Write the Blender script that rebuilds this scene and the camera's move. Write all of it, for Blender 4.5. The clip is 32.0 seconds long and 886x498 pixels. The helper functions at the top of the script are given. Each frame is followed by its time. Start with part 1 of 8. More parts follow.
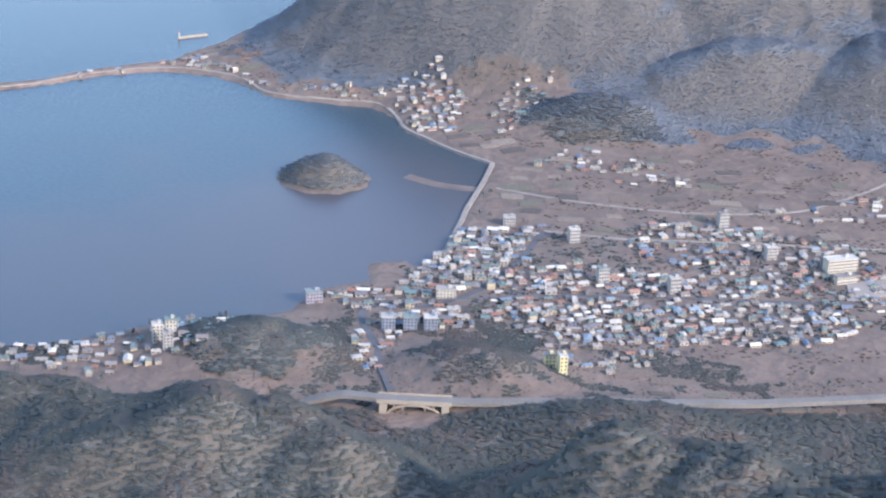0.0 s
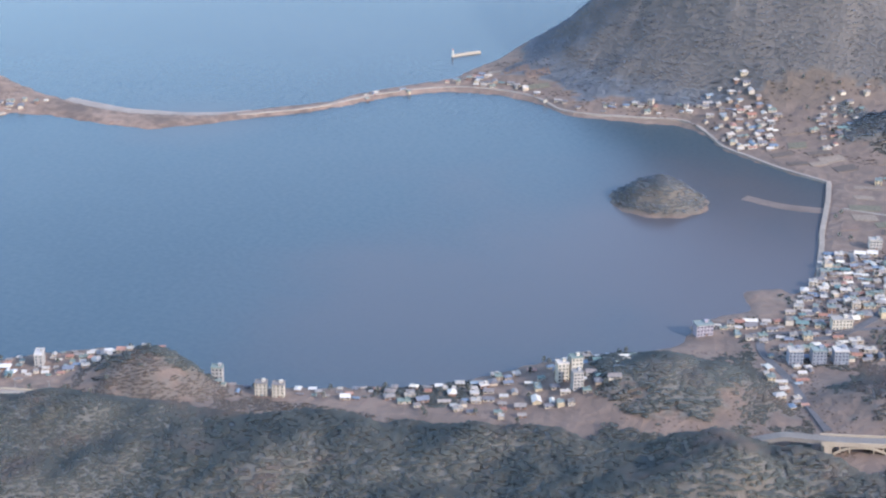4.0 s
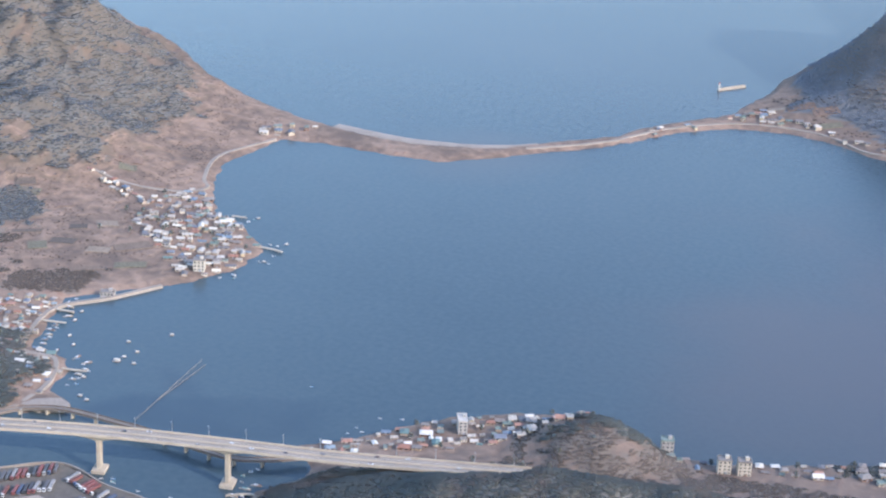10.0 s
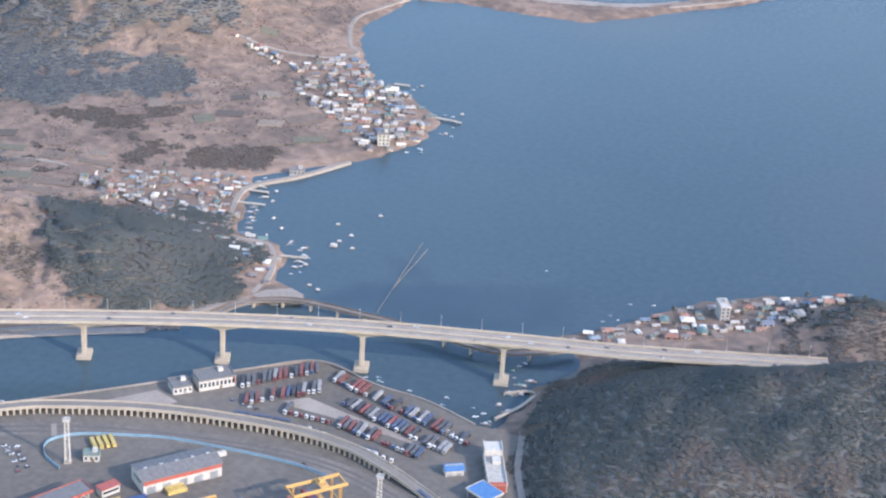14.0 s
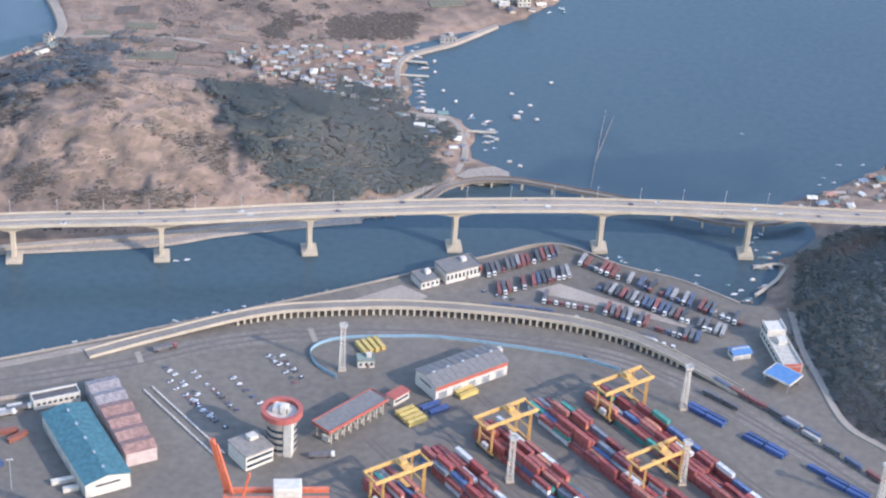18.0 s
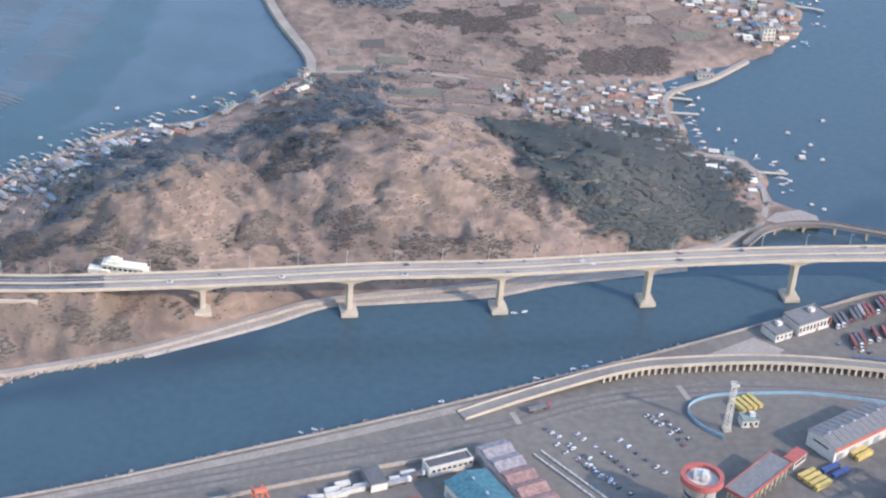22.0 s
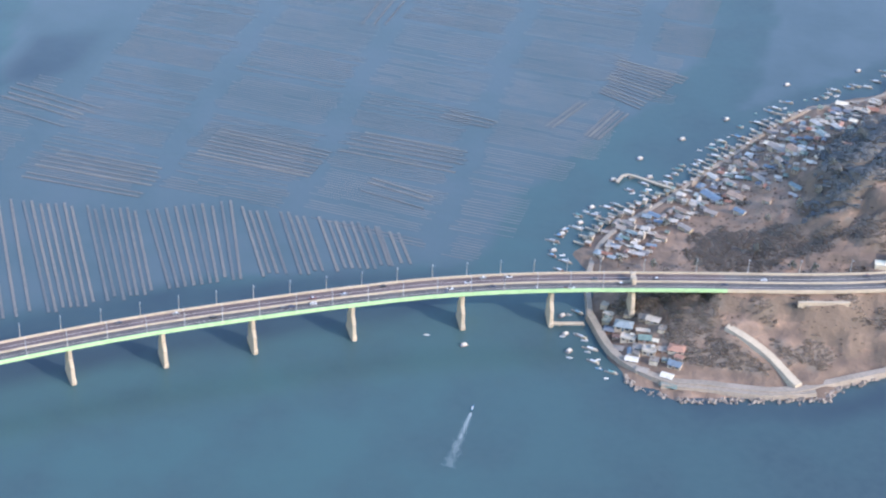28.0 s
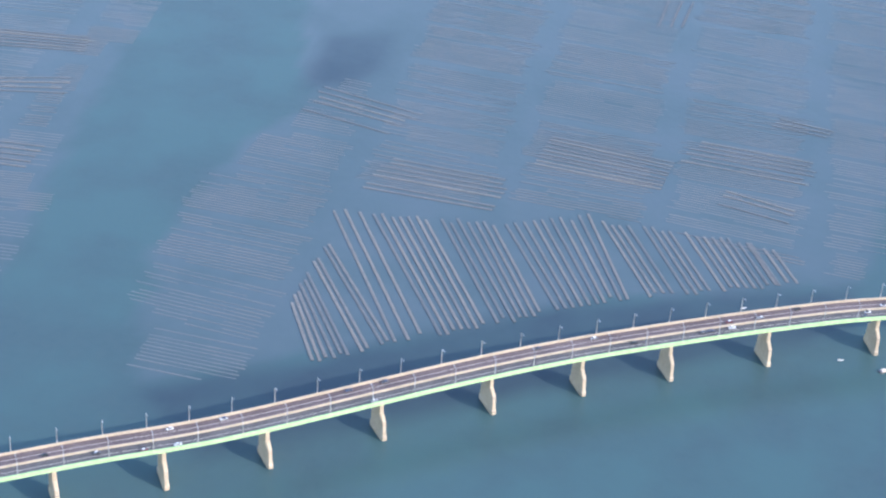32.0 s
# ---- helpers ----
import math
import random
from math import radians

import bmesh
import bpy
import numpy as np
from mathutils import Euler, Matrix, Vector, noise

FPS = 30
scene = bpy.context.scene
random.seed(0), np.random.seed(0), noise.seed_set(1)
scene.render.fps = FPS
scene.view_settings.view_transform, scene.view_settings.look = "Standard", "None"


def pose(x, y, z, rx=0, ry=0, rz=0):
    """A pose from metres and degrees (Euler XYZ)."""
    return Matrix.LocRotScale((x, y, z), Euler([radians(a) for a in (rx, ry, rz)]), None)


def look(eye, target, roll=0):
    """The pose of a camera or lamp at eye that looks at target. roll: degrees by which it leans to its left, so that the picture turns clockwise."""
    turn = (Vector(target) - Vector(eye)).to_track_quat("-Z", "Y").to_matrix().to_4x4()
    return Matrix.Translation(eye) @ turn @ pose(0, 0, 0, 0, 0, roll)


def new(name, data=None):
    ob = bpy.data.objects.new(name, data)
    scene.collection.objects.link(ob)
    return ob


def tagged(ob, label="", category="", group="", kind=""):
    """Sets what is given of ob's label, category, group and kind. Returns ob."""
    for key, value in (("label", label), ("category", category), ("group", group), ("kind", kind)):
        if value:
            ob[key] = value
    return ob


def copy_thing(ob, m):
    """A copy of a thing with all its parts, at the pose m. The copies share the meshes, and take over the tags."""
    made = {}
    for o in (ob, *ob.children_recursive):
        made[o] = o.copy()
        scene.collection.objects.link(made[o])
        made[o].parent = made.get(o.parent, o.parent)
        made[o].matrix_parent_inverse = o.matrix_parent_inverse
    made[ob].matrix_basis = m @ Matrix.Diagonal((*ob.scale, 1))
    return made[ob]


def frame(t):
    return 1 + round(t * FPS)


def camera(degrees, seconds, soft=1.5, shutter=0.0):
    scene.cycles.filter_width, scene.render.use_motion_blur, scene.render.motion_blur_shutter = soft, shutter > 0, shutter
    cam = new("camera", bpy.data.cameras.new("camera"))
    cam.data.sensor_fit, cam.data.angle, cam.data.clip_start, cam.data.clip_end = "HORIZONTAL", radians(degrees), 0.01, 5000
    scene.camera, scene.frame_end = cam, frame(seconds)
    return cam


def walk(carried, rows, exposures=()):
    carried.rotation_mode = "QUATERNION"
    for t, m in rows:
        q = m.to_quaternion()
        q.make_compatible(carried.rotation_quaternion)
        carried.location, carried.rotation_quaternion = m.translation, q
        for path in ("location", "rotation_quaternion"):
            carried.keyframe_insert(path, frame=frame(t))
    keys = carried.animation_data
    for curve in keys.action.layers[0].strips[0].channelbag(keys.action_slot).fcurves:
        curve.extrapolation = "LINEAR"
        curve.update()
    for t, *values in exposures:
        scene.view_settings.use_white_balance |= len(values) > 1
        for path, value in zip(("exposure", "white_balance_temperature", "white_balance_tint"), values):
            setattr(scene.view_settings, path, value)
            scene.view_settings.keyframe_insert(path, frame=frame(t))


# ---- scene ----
FOV = 26.712
PATH = [
    (0, 0.00, -0.00, 350.00, 67.524, -1.942, 20.731),
    (0.5, -18.99, -1.41, 348.48, 67.820, -1.863, 20.580),
    (1, -37.90, -2.73, 346.98, 68.317, -1.667, 20.695),
    (1.5, -56.74, -3.98, 345.48, 68.251, -1.203, 20.985),
    (2, -75.50, -5.15, 344.00, 67.862, -0.999, 21.582),
    (2.5, -94.19, -6.25, 342.53, 67.621, -0.682, 21.881),
    (3, -112.81, -7.27, 341.08, 67.602, -0.586, 22.051),
    (3.5, -131.35, -8.22, 339.63, 67.667, -0.457, 22.174),
    (4, -149.82, -9.11, 338.20, 67.762, -0.419, 22.150),
    (4.5, -168.21, -9.92, 336.77, 67.918, -0.484, 22.073),
    (6.5, -241.04, -12.54, 331.17, 69.295, -0.954, 21.576),
    (7, -259.06, -13.04, 329.79, 69.371, -1.323, 21.058),
    (7.5, -277.01, -13.48, 328.42, 69.308, -1.705, 20.730),
    (8, -294.89, -13.86, 327.05, 69.124, -2.018, 20.515),
    (8.5, -312.69, -14.20, 325.70, 68.879, -2.187, 20.425),
    (9, -330.41, -14.48, 324.35, 68.618, -2.362, 20.402),
    (9.5, -348.06, -14.71, 323.00, 68.436, -2.534, 20.410),
    (10, -365.64, -14.89, 321.66, 68.203, -2.627, 20.594),
    (10.5, -383.14, -15.02, 320.33, 67.820, -2.746, 20.771),
    (11, -400.57, -15.10, 319.00, 67.259, -2.966, 20.650),
    (11.5, -417.92, -15.15, 317.68, 66.615, -3.294, 20.209),
    (12, -435.20, -15.15, 316.36, 66.010, -3.491, 19.483),
    (12.5, -452.40, -15.11, 315.05, 65.452, -3.580, 19.119),
    (13, -469.53, -15.03, 313.74, 64.867, -3.384, 18.847),
    (13.5, -486.58, -14.91, 312.43, 64.282, -3.251, 18.278),
    (15.5, -554.06, -14.10, 307.22, 60.342, -4.120, 13.212),
    (16, -570.74, -13.83, 305.92, 59.423, -4.060, 12.486),
    (16.5, -587.34, -13.52, 304.62, 58.622, -4.056, 12.122),
    (17, -603.87, -13.19, 303.32, 58.169, -3.901, 11.691),
    (17.5, -620.33, -12.84, 302.02, 58.247, -3.650, 11.414),
    (18, -636.71, -12.46, 300.72, 58.733, -3.378, 11.297),
    (18.5, -653.02, -12.07, 299.42, 58.918, -3.402, 11.083),
    (19, -669.25, -11.65, 298.12, 58.654, -3.597, 10.640),
    (19.5, -685.41, -11.22, 296.81, 58.182, -3.929, 10.156),
    (20, -701.49, -10.78, 295.51, 57.919, -4.045, 9.826),
    (20.5, -717.49, -10.32, 294.20, 57.838, -4.075, 9.751),
    (21, -733.42, -9.85, 292.88, 58.066, -4.077, 9.806),
    (21.5, -749.28, -9.37, 291.57, 58.818, -4.299, 9.470),
    (22, -765.06, -8.88, 290.25, 59.182, -4.605, 9.032),
    (22.5, -780.77, -8.38, 288.93, 58.935, -4.686, 8.974),
    (23, -796.40, -7.88, 287.60, 58.262, -4.362, 9.170),
    (23.5, -811.95, -7.38, 286.26, 57.847, -3.903, 9.642),
    (24, -827.43, -6.87, 284.92, 57.755, -3.890, 9.731),
    (24.5, -842.84, -6.37, 283.58, 57.982, -3.938, 9.622),
    (26.5, -903.71, -4.39, 278.13, 59.147, -3.633, 9.420),
    (27, -918.73, -3.91, 276.75, 58.527, -3.154, 9.985),
    (27.5, -933.69, -3.44, 275.36, 57.594, -2.448, 10.875),
    (28, -948.56, -2.99, 273.96, 57.140, -1.938, 11.790),
    (28.5, -963.37, -2.55, 272.55, 57.160, -1.443, 12.158),
    (29, -978.09, -2.12, 271.14, 57.492, -1.667, 12.050),
    (29.5, -992.74, -1.72, 269.71, 57.662, -2.200, 11.178),
    (30, -1007.32, -1.33, 268.27, 57.529, -2.810, 10.475),
    (30.5, -1021.82, -0.96, 266.82, 57.054, -2.964, 10.363),
    (31, -1036.24, -0.62, 265.36, 56.637, -3.039, 10.478),
    (31.5, -1050.59, -0.29, 263.89, 56.574, -3.058, 10.484),
    (32, -1064.86, 0.00, 262.41, 56.752, -3.140, 10.448),
]
cam = camera(FOV, 32.0, soft=2.25)
walk(cam, [(r[0], pose(*r[1:])) for r in PATH], [(0, 1.5, 5300, 20), (3, 1.47, 5430, 20), (8, 1.42, 5430, 20), (12, 1.43, 5440, 20), (16, 1.53, 5500, 20), (20, 1.47, 5550, 20), (27, 1.5, 5560, 20), (32, 1.65, 5580, 20)])

# ---- light ----
# The place is modelled at half its true size.
SUN_DIR = Vector((0.84, -0.27, 0.46)).normalized()
world = bpy.data.worlds.new("world")
scene.world = world
world.use_nodes = True
wn = world.node_tree
sky = wn.nodes.new("ShaderNodeTexSky")
sky.sky_type = "NISHITA"
sky.sun_disc = False
sky.sun_elevation = math.asin(SUN_DIR.z)
sky.sun_rotation = math.atan2(SUN_DIR.x, SUN_DIR.y)
sky.altitude = 300
sky.air_density, sky.dust_density, sky.ozone_density = 1.6, 1.2, 1.5
wn.links.new(sky.outputs[0], wn.nodes["Background"].inputs[0])
wn.nodes["Background"].inputs[1].default_value = 0.15
sun = new("sun", bpy.data.lights.new("sun", "SUN"))
sun.data.energy, sun.data.angle, sun.data.color = 1.8, radians(0.6), (1.0, 0.86, 0.64)
sun.matrix_world = look((0, 0, 900), Vector((0, 0, 900)) - SUN_DIR)


# ---- materials ----
def material(name, stops, scale=1.0, rough=0.8, metal=0.0, bump=0.0, fine=6.0, detail=6.0, rand=0.0, ior=1.45, spec=0.4):
    """A ramp of colours over noise at two scales; rand mixes in each object's own random number."""
    m = bpy.data.materials.new(name)
    m.use_nodes = True
    t = m.node_tree
    b = t.nodes["Principled BSDF"]
    b.inputs["Roughness"].default_value, b.inputs["Metallic"].default_value = rough, metal
    b.inputs["IOR"].default_value, b.inputs["Specular IOR Level"].default_value = ior, spec
    geo = t.nodes.new("ShaderNodeNewGeometry")
    big, small = t.nodes.new("ShaderNodeTexNoise"), t.nodes.new("ShaderNodeTexNoise")
    for n, s in ((big, scale), (small, scale * fine)):
        n.inputs["Scale"].default_value, n.inputs["Detail"].default_value = s, detail
        t.links.new(geo.outputs["Position"], n.inputs["Vector"])
    mix = t.nodes.new("ShaderNodeMath")
    mix.operation = "MULTIPLY_ADD"
    t.links.new(small.outputs[0], mix.inputs[0])
    mix.inputs[1].default_value = 0.5
    half = t.nodes.new("ShaderNodeMath")
    half.operation = "MULTIPLY"
    half.inputs[1].default_value = 0.5
    t.links.new(big.outputs[0], half.inputs[0])
    t.links.new(half.outputs[0], mix.inputs[2])
    value = mix.outputs[0]
    if rand:
        info = t.nodes.new("ShaderNodeObjectInfo")
        r = t.nodes.new("ShaderNodeMapRange")
        r.inputs["To Min"].default_value, r.inputs["To Max"].default_value = -rand, rand
        t.links.new(info.outputs["Random"], r.inputs["Value"])
        add = t.nodes.new("ShaderNodeMath")
        t.links.new(value, add.inputs[0])
        t.links.new(r.outputs[0], add.inputs[1])
        value = add.outputs[0]
    ramp = t.nodes.new("ShaderNodeValToRGB")
    ramp.color_ramp.elements.remove(ramp.color_ramp.elements[1])
    for i, (p, c) in enumerate(stops):
        e = ramp.color_ramp.elements[0] if i == 0 else ramp.color_ramp.elements.new(p)
        e.position, e.color = p, (*c, 1)
    t.links.new(value, ramp.inputs[0])
    t.links.new(ramp.outputs[0], b.inputs["Base Color"])
    if bump:
        bn = t.nodes.new("ShaderNodeBump")
        bn.inputs["Strength"].default_value, bn.inputs["Distance"].default_value = 1.0, bump
        t.links.new(small.outputs[0], bn.inputs["Height"])
        t.links.new(bn.outputs[0], b.inputs["Normal"])
    return m


def ramp2(a, b, lo=0.38, hi=0.62):
    return [(lo, a), (hi, b)]


# ---- terrain ----
COAST_PORT = [(-1250, 90), (-911, 322), (-881, 341), (-855, 359), (-822, 382), (-796, 401), (-767, 423), (-741, 443), (-704, 473), (-683, 488),
              (-661, 481), (-643, 478), (-624, 470), (-618, 472), (-613, 490), (-612, 503), (-604, 510), (-600, 522), (-615, 538), (-597, 553),
              (-587, 568), (-571, 585), (-549, 599), (-524, 608), (-510, 598), (-489, 590), (-470, 591), (-451, 600), (-430, 610), (-409, 620)]
COAST_BAY = [(-392, 635), (-380, 652), (-367, 664), (-352, 672), (-334, 688), (-325, 700), (-326, 716), (-319, 733), (-306, 742), (-314, 765),
             (-299, 774), (-291, 768), (-288, 785), (-290, 812), (-295, 844), (-302, 891), (-306, 920), (-334, 931), (-352, 941), (-370, 951),
             (-387, 973), (-404, 984), (-431, 980), (-469, 976), (-493, 991), (-522, 998), (-554, 990), (-581, 966), (-594, 945), (-612, 920),
             (-642, 893), (-661, 874), (-681, 858), (-708, 857), (-744, 857), (-770, 853), (-772, 831), (-779, 805), (-770, 775), (-750, 738)]
COAST_ISLAND = [(-732, 729), (-708, 706), (-709, 680), (-715, 667), (-724, 653), (-730, 646), (-745, 632), (-760, 618), (-752, 591), (-746, 570),
                (-727, 566), (-721, 554), (-719, 538), (-707, 534), (-704, 526), (-716, 521), (-731, 508), (-736, 492), (-752, 485), (-784, 468),
                (-802, 456), (-833, 443), (-848, 438), (-862, 422), (-876, 410), (-889, 399), (-916, 381), (-920, 373), (-943, 367), (-959, 364),
                (-971, 369), (-977, 380), (-984, 398), (-986, 410), (-991, 420), (-986, 437), (-975, 452), (-965, 465), (-952, 490), (-934, 521)]
COAST_OUTER = [(-911, 538), (-900, 558), (-885, 583), (-888, 595), (-903, 624), (-923, 661), (-950, 720), (-985, 790), (-1005, 860), (-990, 930),
               (-935, 960), (-869, 945), (-842, 926), (-801, 904), (-771, 891), (-741, 884), (-714, 881), (-687, 886), (-658, 897), (-634, 921),
               (-608, 945), (-599, 966), (-587, 984), (-559, 1015), (-554, 1040), (-547, 1066), (-545, 1097), (-533, 1150), (-505, 1260), (-380, 1450),
               (-100, 1600), (700, 1700), (700, -600), (-1250, -600)]
COAST = np.array(COAST_PORT + COAST_BAY + COAST_ISLAND + COAST_OUTER, float)
QUAY_IN = [(-609, 469), (-605, 451), (-601, 439), (-595, 423), (-583, 407.5), (-573, 400.5), (-560, 393.5), (-547, 386), (-500, 357), (-440, 317), (-440, 150), (-1250, 90)]
PORT = np.array(COAST_PORT[1:13] + [(-617, 470)] + QUAY_IN, float)
APRON_Z = 1.6


def signed_distance(poly, x, y):
    """Distance to the outline of poly, positive inside."""
    d = np.full(x.shape, 1e9)
    inside = np.zeros(x.shape, bool)
    for (ax, ay), (bx, by) in zip(poly, np.roll(poly, -1, 0)):
        ex, ey = bx - ax, by - ay
        k = np.clip(((x - ax) * ex + (y - ay) * ey) / (ex * ex + ey * ey + 1e-9), 0, 1)
        d = np.minimum(d, np.hypot(x - ax - k * ex, y - ay - k * ey))
        if ay != by:
            inside ^= ((ay > y) != (by > y)) & (x < ex * (y - ay) / ey + ax)
    return np.where(inside, d, -d)


def waves(x, y, size, seed):
    """Smooth uneven field of about -1 to 1, from a few crossed sines."""
    r = np.random.RandomState(seed)
    v = np.zeros(np.shape(x))
    for i in range(7):
        a, f, ph = r.uniform(0, 6.28), r.uniform(0.6, 1.7) * 6.28 / size, r.uniform(0, 6.28)
        v = v + np.sin((x * math.cos(a) + y * math.sin(a)) * f + ph + 1.3 * np.sin((x * math.sin(a) - y * math.cos(a)) * f * 0.6 + ph * 2))
    return v / 3.6


# summits: x, y, half-width, half-depth, turn, height
HILLS = [(-945, 868, 88, 80, 10, 54), (-885, 765, 62, 50, 20, 26), (-905, 462, 34, 40, 0, 16), (-842, 508, 46, 40, -20, 16.5), (-785, 518, 34, 34, 0, 8),
         (-372, 1125, 128, 80, 0, 105), (-235, 1190, 120, 95, 0, 100), (-70, 1220, 140, 95, 0, 105), (120, 1210, 150, 110, 0, 110),
         (-300, 1350, 260, 140, 0, 120), (150, 1400, 300, 150, 0, 140), (-200, 1075, 75, 34, 24, 34), (-95, 1105, 80, 48, 20, 46),
         (60, 1060, 110, 60, 10, 40), (-512, 573, 26, 22, 0, 13), (-318, 645, 40, 27, 10, 13), (-222, 660, 34, 24, 0, 13), (-505, 1045, 36, 32, 0, 10),
         (-150, 640, 50, 26, 10, 10), (-268, 1008, 44, 26, 20, 15), (-382, 862, 22, 18, 0, 10), (-952, 396, 26, 15, -20, 6.5), (-900, 402, 26, 10, 30, 3)]
CREST_X = [-616, -598, -573, -546, -512, -486, -451, -391, -364, -304, -253, -231, -200, -172, -150, -125, -100, -40, 60]
CREST_Z = [0, 7.2, 15.6, 22.4, 28.6, 31, 33, 43, 46, 54, 64, 62, 59, 45, 64, 84, 86, 95, 99]


def height(x, y):
    x, y = np.asarray(x, float), np.asarray(y, float)
    sd = signed_distance(COAST, x, y)
    isle = 1 - np.hypot((x + 382) / 25, (y - 861) / 23)
    sd = np.maximum(sd, isle * 22) + 1.2 * waves(x, y, 14, 5)
    h = np.where(sd > 0, np.minimum(sd * 0.28, 1.3) + np.clip(sd - 6, 0, 60) * 0.03, np.maximum(sd * 0.28, -4.0))
    ground = np.where(y > 1000, np.clip(sd / 55, 0, 1) ** 0.7, np.clip(sd / 12, 0, 1))
    up = np.zeros(x.shape)
    for cx, cy, sx, sy, turn, z in HILLS:
        c, s = math.cos(radians(turn)), math.sin(radians(turn))
        dx, dy = x - cx, y - cy
        u, v = (dx * c + dy * s) / sx, (dy * c - dx * s) / sy
        up = np.maximum(up, z * np.exp(-(u * u + v * v) ** 1.15)) + 0.25 * np.minimum(up, z * np.exp(-(u * u + v * v)))
    crest = np.interp(x, CREST_X, CREST_Z)
    yr = np.interp(x, [-616, -560, -500, -200, -120, 60], [478, 482, 494, 496, 478, 470])
    near = crest * np.exp(-np.abs((y - yr) / np.where(y < yr, 62 + 0.12 * (x + 600), 42)) ** 1.8)
    up = np.maximum(up, near)
    rough = waves(x, y, 60, 2) * np.where(y > 985, 0.035, 0.06) + waves(x, y, 21, 3) * np.where(((y < 600) & (x > -630)) | (y > 985), 0.015, 0.05)
    h = h + ground * up * (1 + rough * np.clip(up / 8, 0.4, 1.2)) + ground * 0.5 * waves(x, y, 26, 9) * np.clip(up / 6, 0.15, 1)
    isle_up = np.clip(up / 8, 0, 1) * (x < -690) * (y < 1000) * np.clip(sd / 20, 0, 1)
    h = h + isle_up * (0.55 * waves(x, y, 11, 15) - 1.5 * np.exp(-(waves(x, y, 38, 14) / 0.16) ** 2) + 0.9 * np.abs(waves(x, y, 24, 16)))
    # old field terraces on the island slopes
    q = h / 1.5 + 0.6 * waves(x, y, 55, 81)
    part_ = q - np.floor(q)
    h = h + isle_up * np.clip(0.75 + 1.1 * waves(x, y, 80, 82), 0.0, 1.0) * 1.5 * (part_ * part_ * (3 - 2 * part_) - part_) * 1.6
    # bank that carries the road across the island
    yd, zd = np.interp(x, [-962, -924, -893], [396.5, 405, 415]), np.interp(x, [-962, -924, -893], [11.7, 12.2, 12.5])
    gate = np.clip((x + 957) / 5, 0, 1) * np.clip((-899 - x) / 5, 0, 1)
    off = np.abs(y - yd) * 0.97
    bank = zd - 0.9 - np.clip(off - 3.9, 0, 90) * 0.62 + 0.5 * waves(x, y, 18, 13) * np.clip(off - 4, 0, 3)
    h = np.where((gate > 0) & (off < 26), np.maximum(h, bank * gate), h)
    inport = signed_distance(PORT, x, y)
    h = np.where(inport > -1.5, np.minimum(h, APRON_Z - 0.9), h)
    # even bank where the wooded hill meets the port road
    h = np.where((x > -612) & (y < 470) & (inport <= -1.5), np.minimum(h, APRON_Z - 0.9 + (-inport - 1.5) * 0.85), h)
    return h


def at(x, y):
    return float(height(np.array([float(x)]), np.array([float(y)]))[0])


def mesh_object(name, verts, faces, mat, smooth=False):
    me = bpy.data.meshes.new(name)
    me.from_pydata([tuple(v) for v in verts], [], faces)
    me.materials.append(mat)
    if smooth:
        me.polygons.foreach_set("use_smooth", [True] * len(me.polygons))
    me.update()
    return new(name, me)


def grid_object(name, x0, x1, y0, y1, step, mat):
    # finer over the island hill
    xs = np.concatenate([np.arange(x0, -1000, step), np.arange(-1000, -700, step / 2), np.arange(-700, x1 + 0.1, step)])
    ys = np.concatenate([np.arange(y0, 360, step), np.arange(360, 740, step / 2), np.arange(740, y1 + 0.1, step)])
    gx, gy = np.meshgrid(xs, ys)
    z = height(gx, gy)
    n, m = len(ys), len(xs)
    co = np.stack([gx, gy, z], -1).reshape(-1, 3).astype(np.float32)
    i = (np.arange(n - 1)[:, None] * m + np.arange(m - 1)[None]).ravel()
    quads = np.stack([i, i + 1, i + m + 1, i + m], -1).astype(np.int32)
    keep = (z.reshape(-1)[quads] > -3.9).any(1)
    quads = quads[keep]
    me = bpy.data.meshes.new(name)
    me.vertices.add(len(co))
    me.vertices.foreach_set("co", co.ravel())
    me.loops.add(quads.size)
    me.loops.foreach_set("vertex_index", quads.ravel())
    me.polygons.add(len(quads))
    me.polygons.foreach_set("loop_start", np.arange(0, quads.size, 4, dtype=np.int32))
    me.polygons.foreach_set("use_smooth", np.ones(len(quads), bool))
    me.update(calc_edges=True)
    me.validate()
    me.materials.append(mat)
    return new(name, me)


SOIL = material("dry_hillside", [(0.38, (0.128, 0.092, 0.070)), (0.44, (0.162, 0.113, 0.082)), (0.48, (0.192, 0.132, 0.094)), (0.52, (0.222, 0.151, 0.107)), (0.56, (0.250, 0.171, 0.121)), (0.61, (0.282, 0.196, 0.140)), (0.66, (0.236, 0.146, 0.100))],
                scale=0.028, rough=0.95, bump=1.5, fine=7, detail=9)
WATER = material("sea_water", [(0.36, (0.036, 0.056, 0.067)), (0.52, (0.045, 0.066, 0.076)), (0.66, (0.054, 0.072, 0.080))], scale=0.006, rough=0.25, bump=0.05, fine=60, detail=4, ior=1.33, spec=0.5)


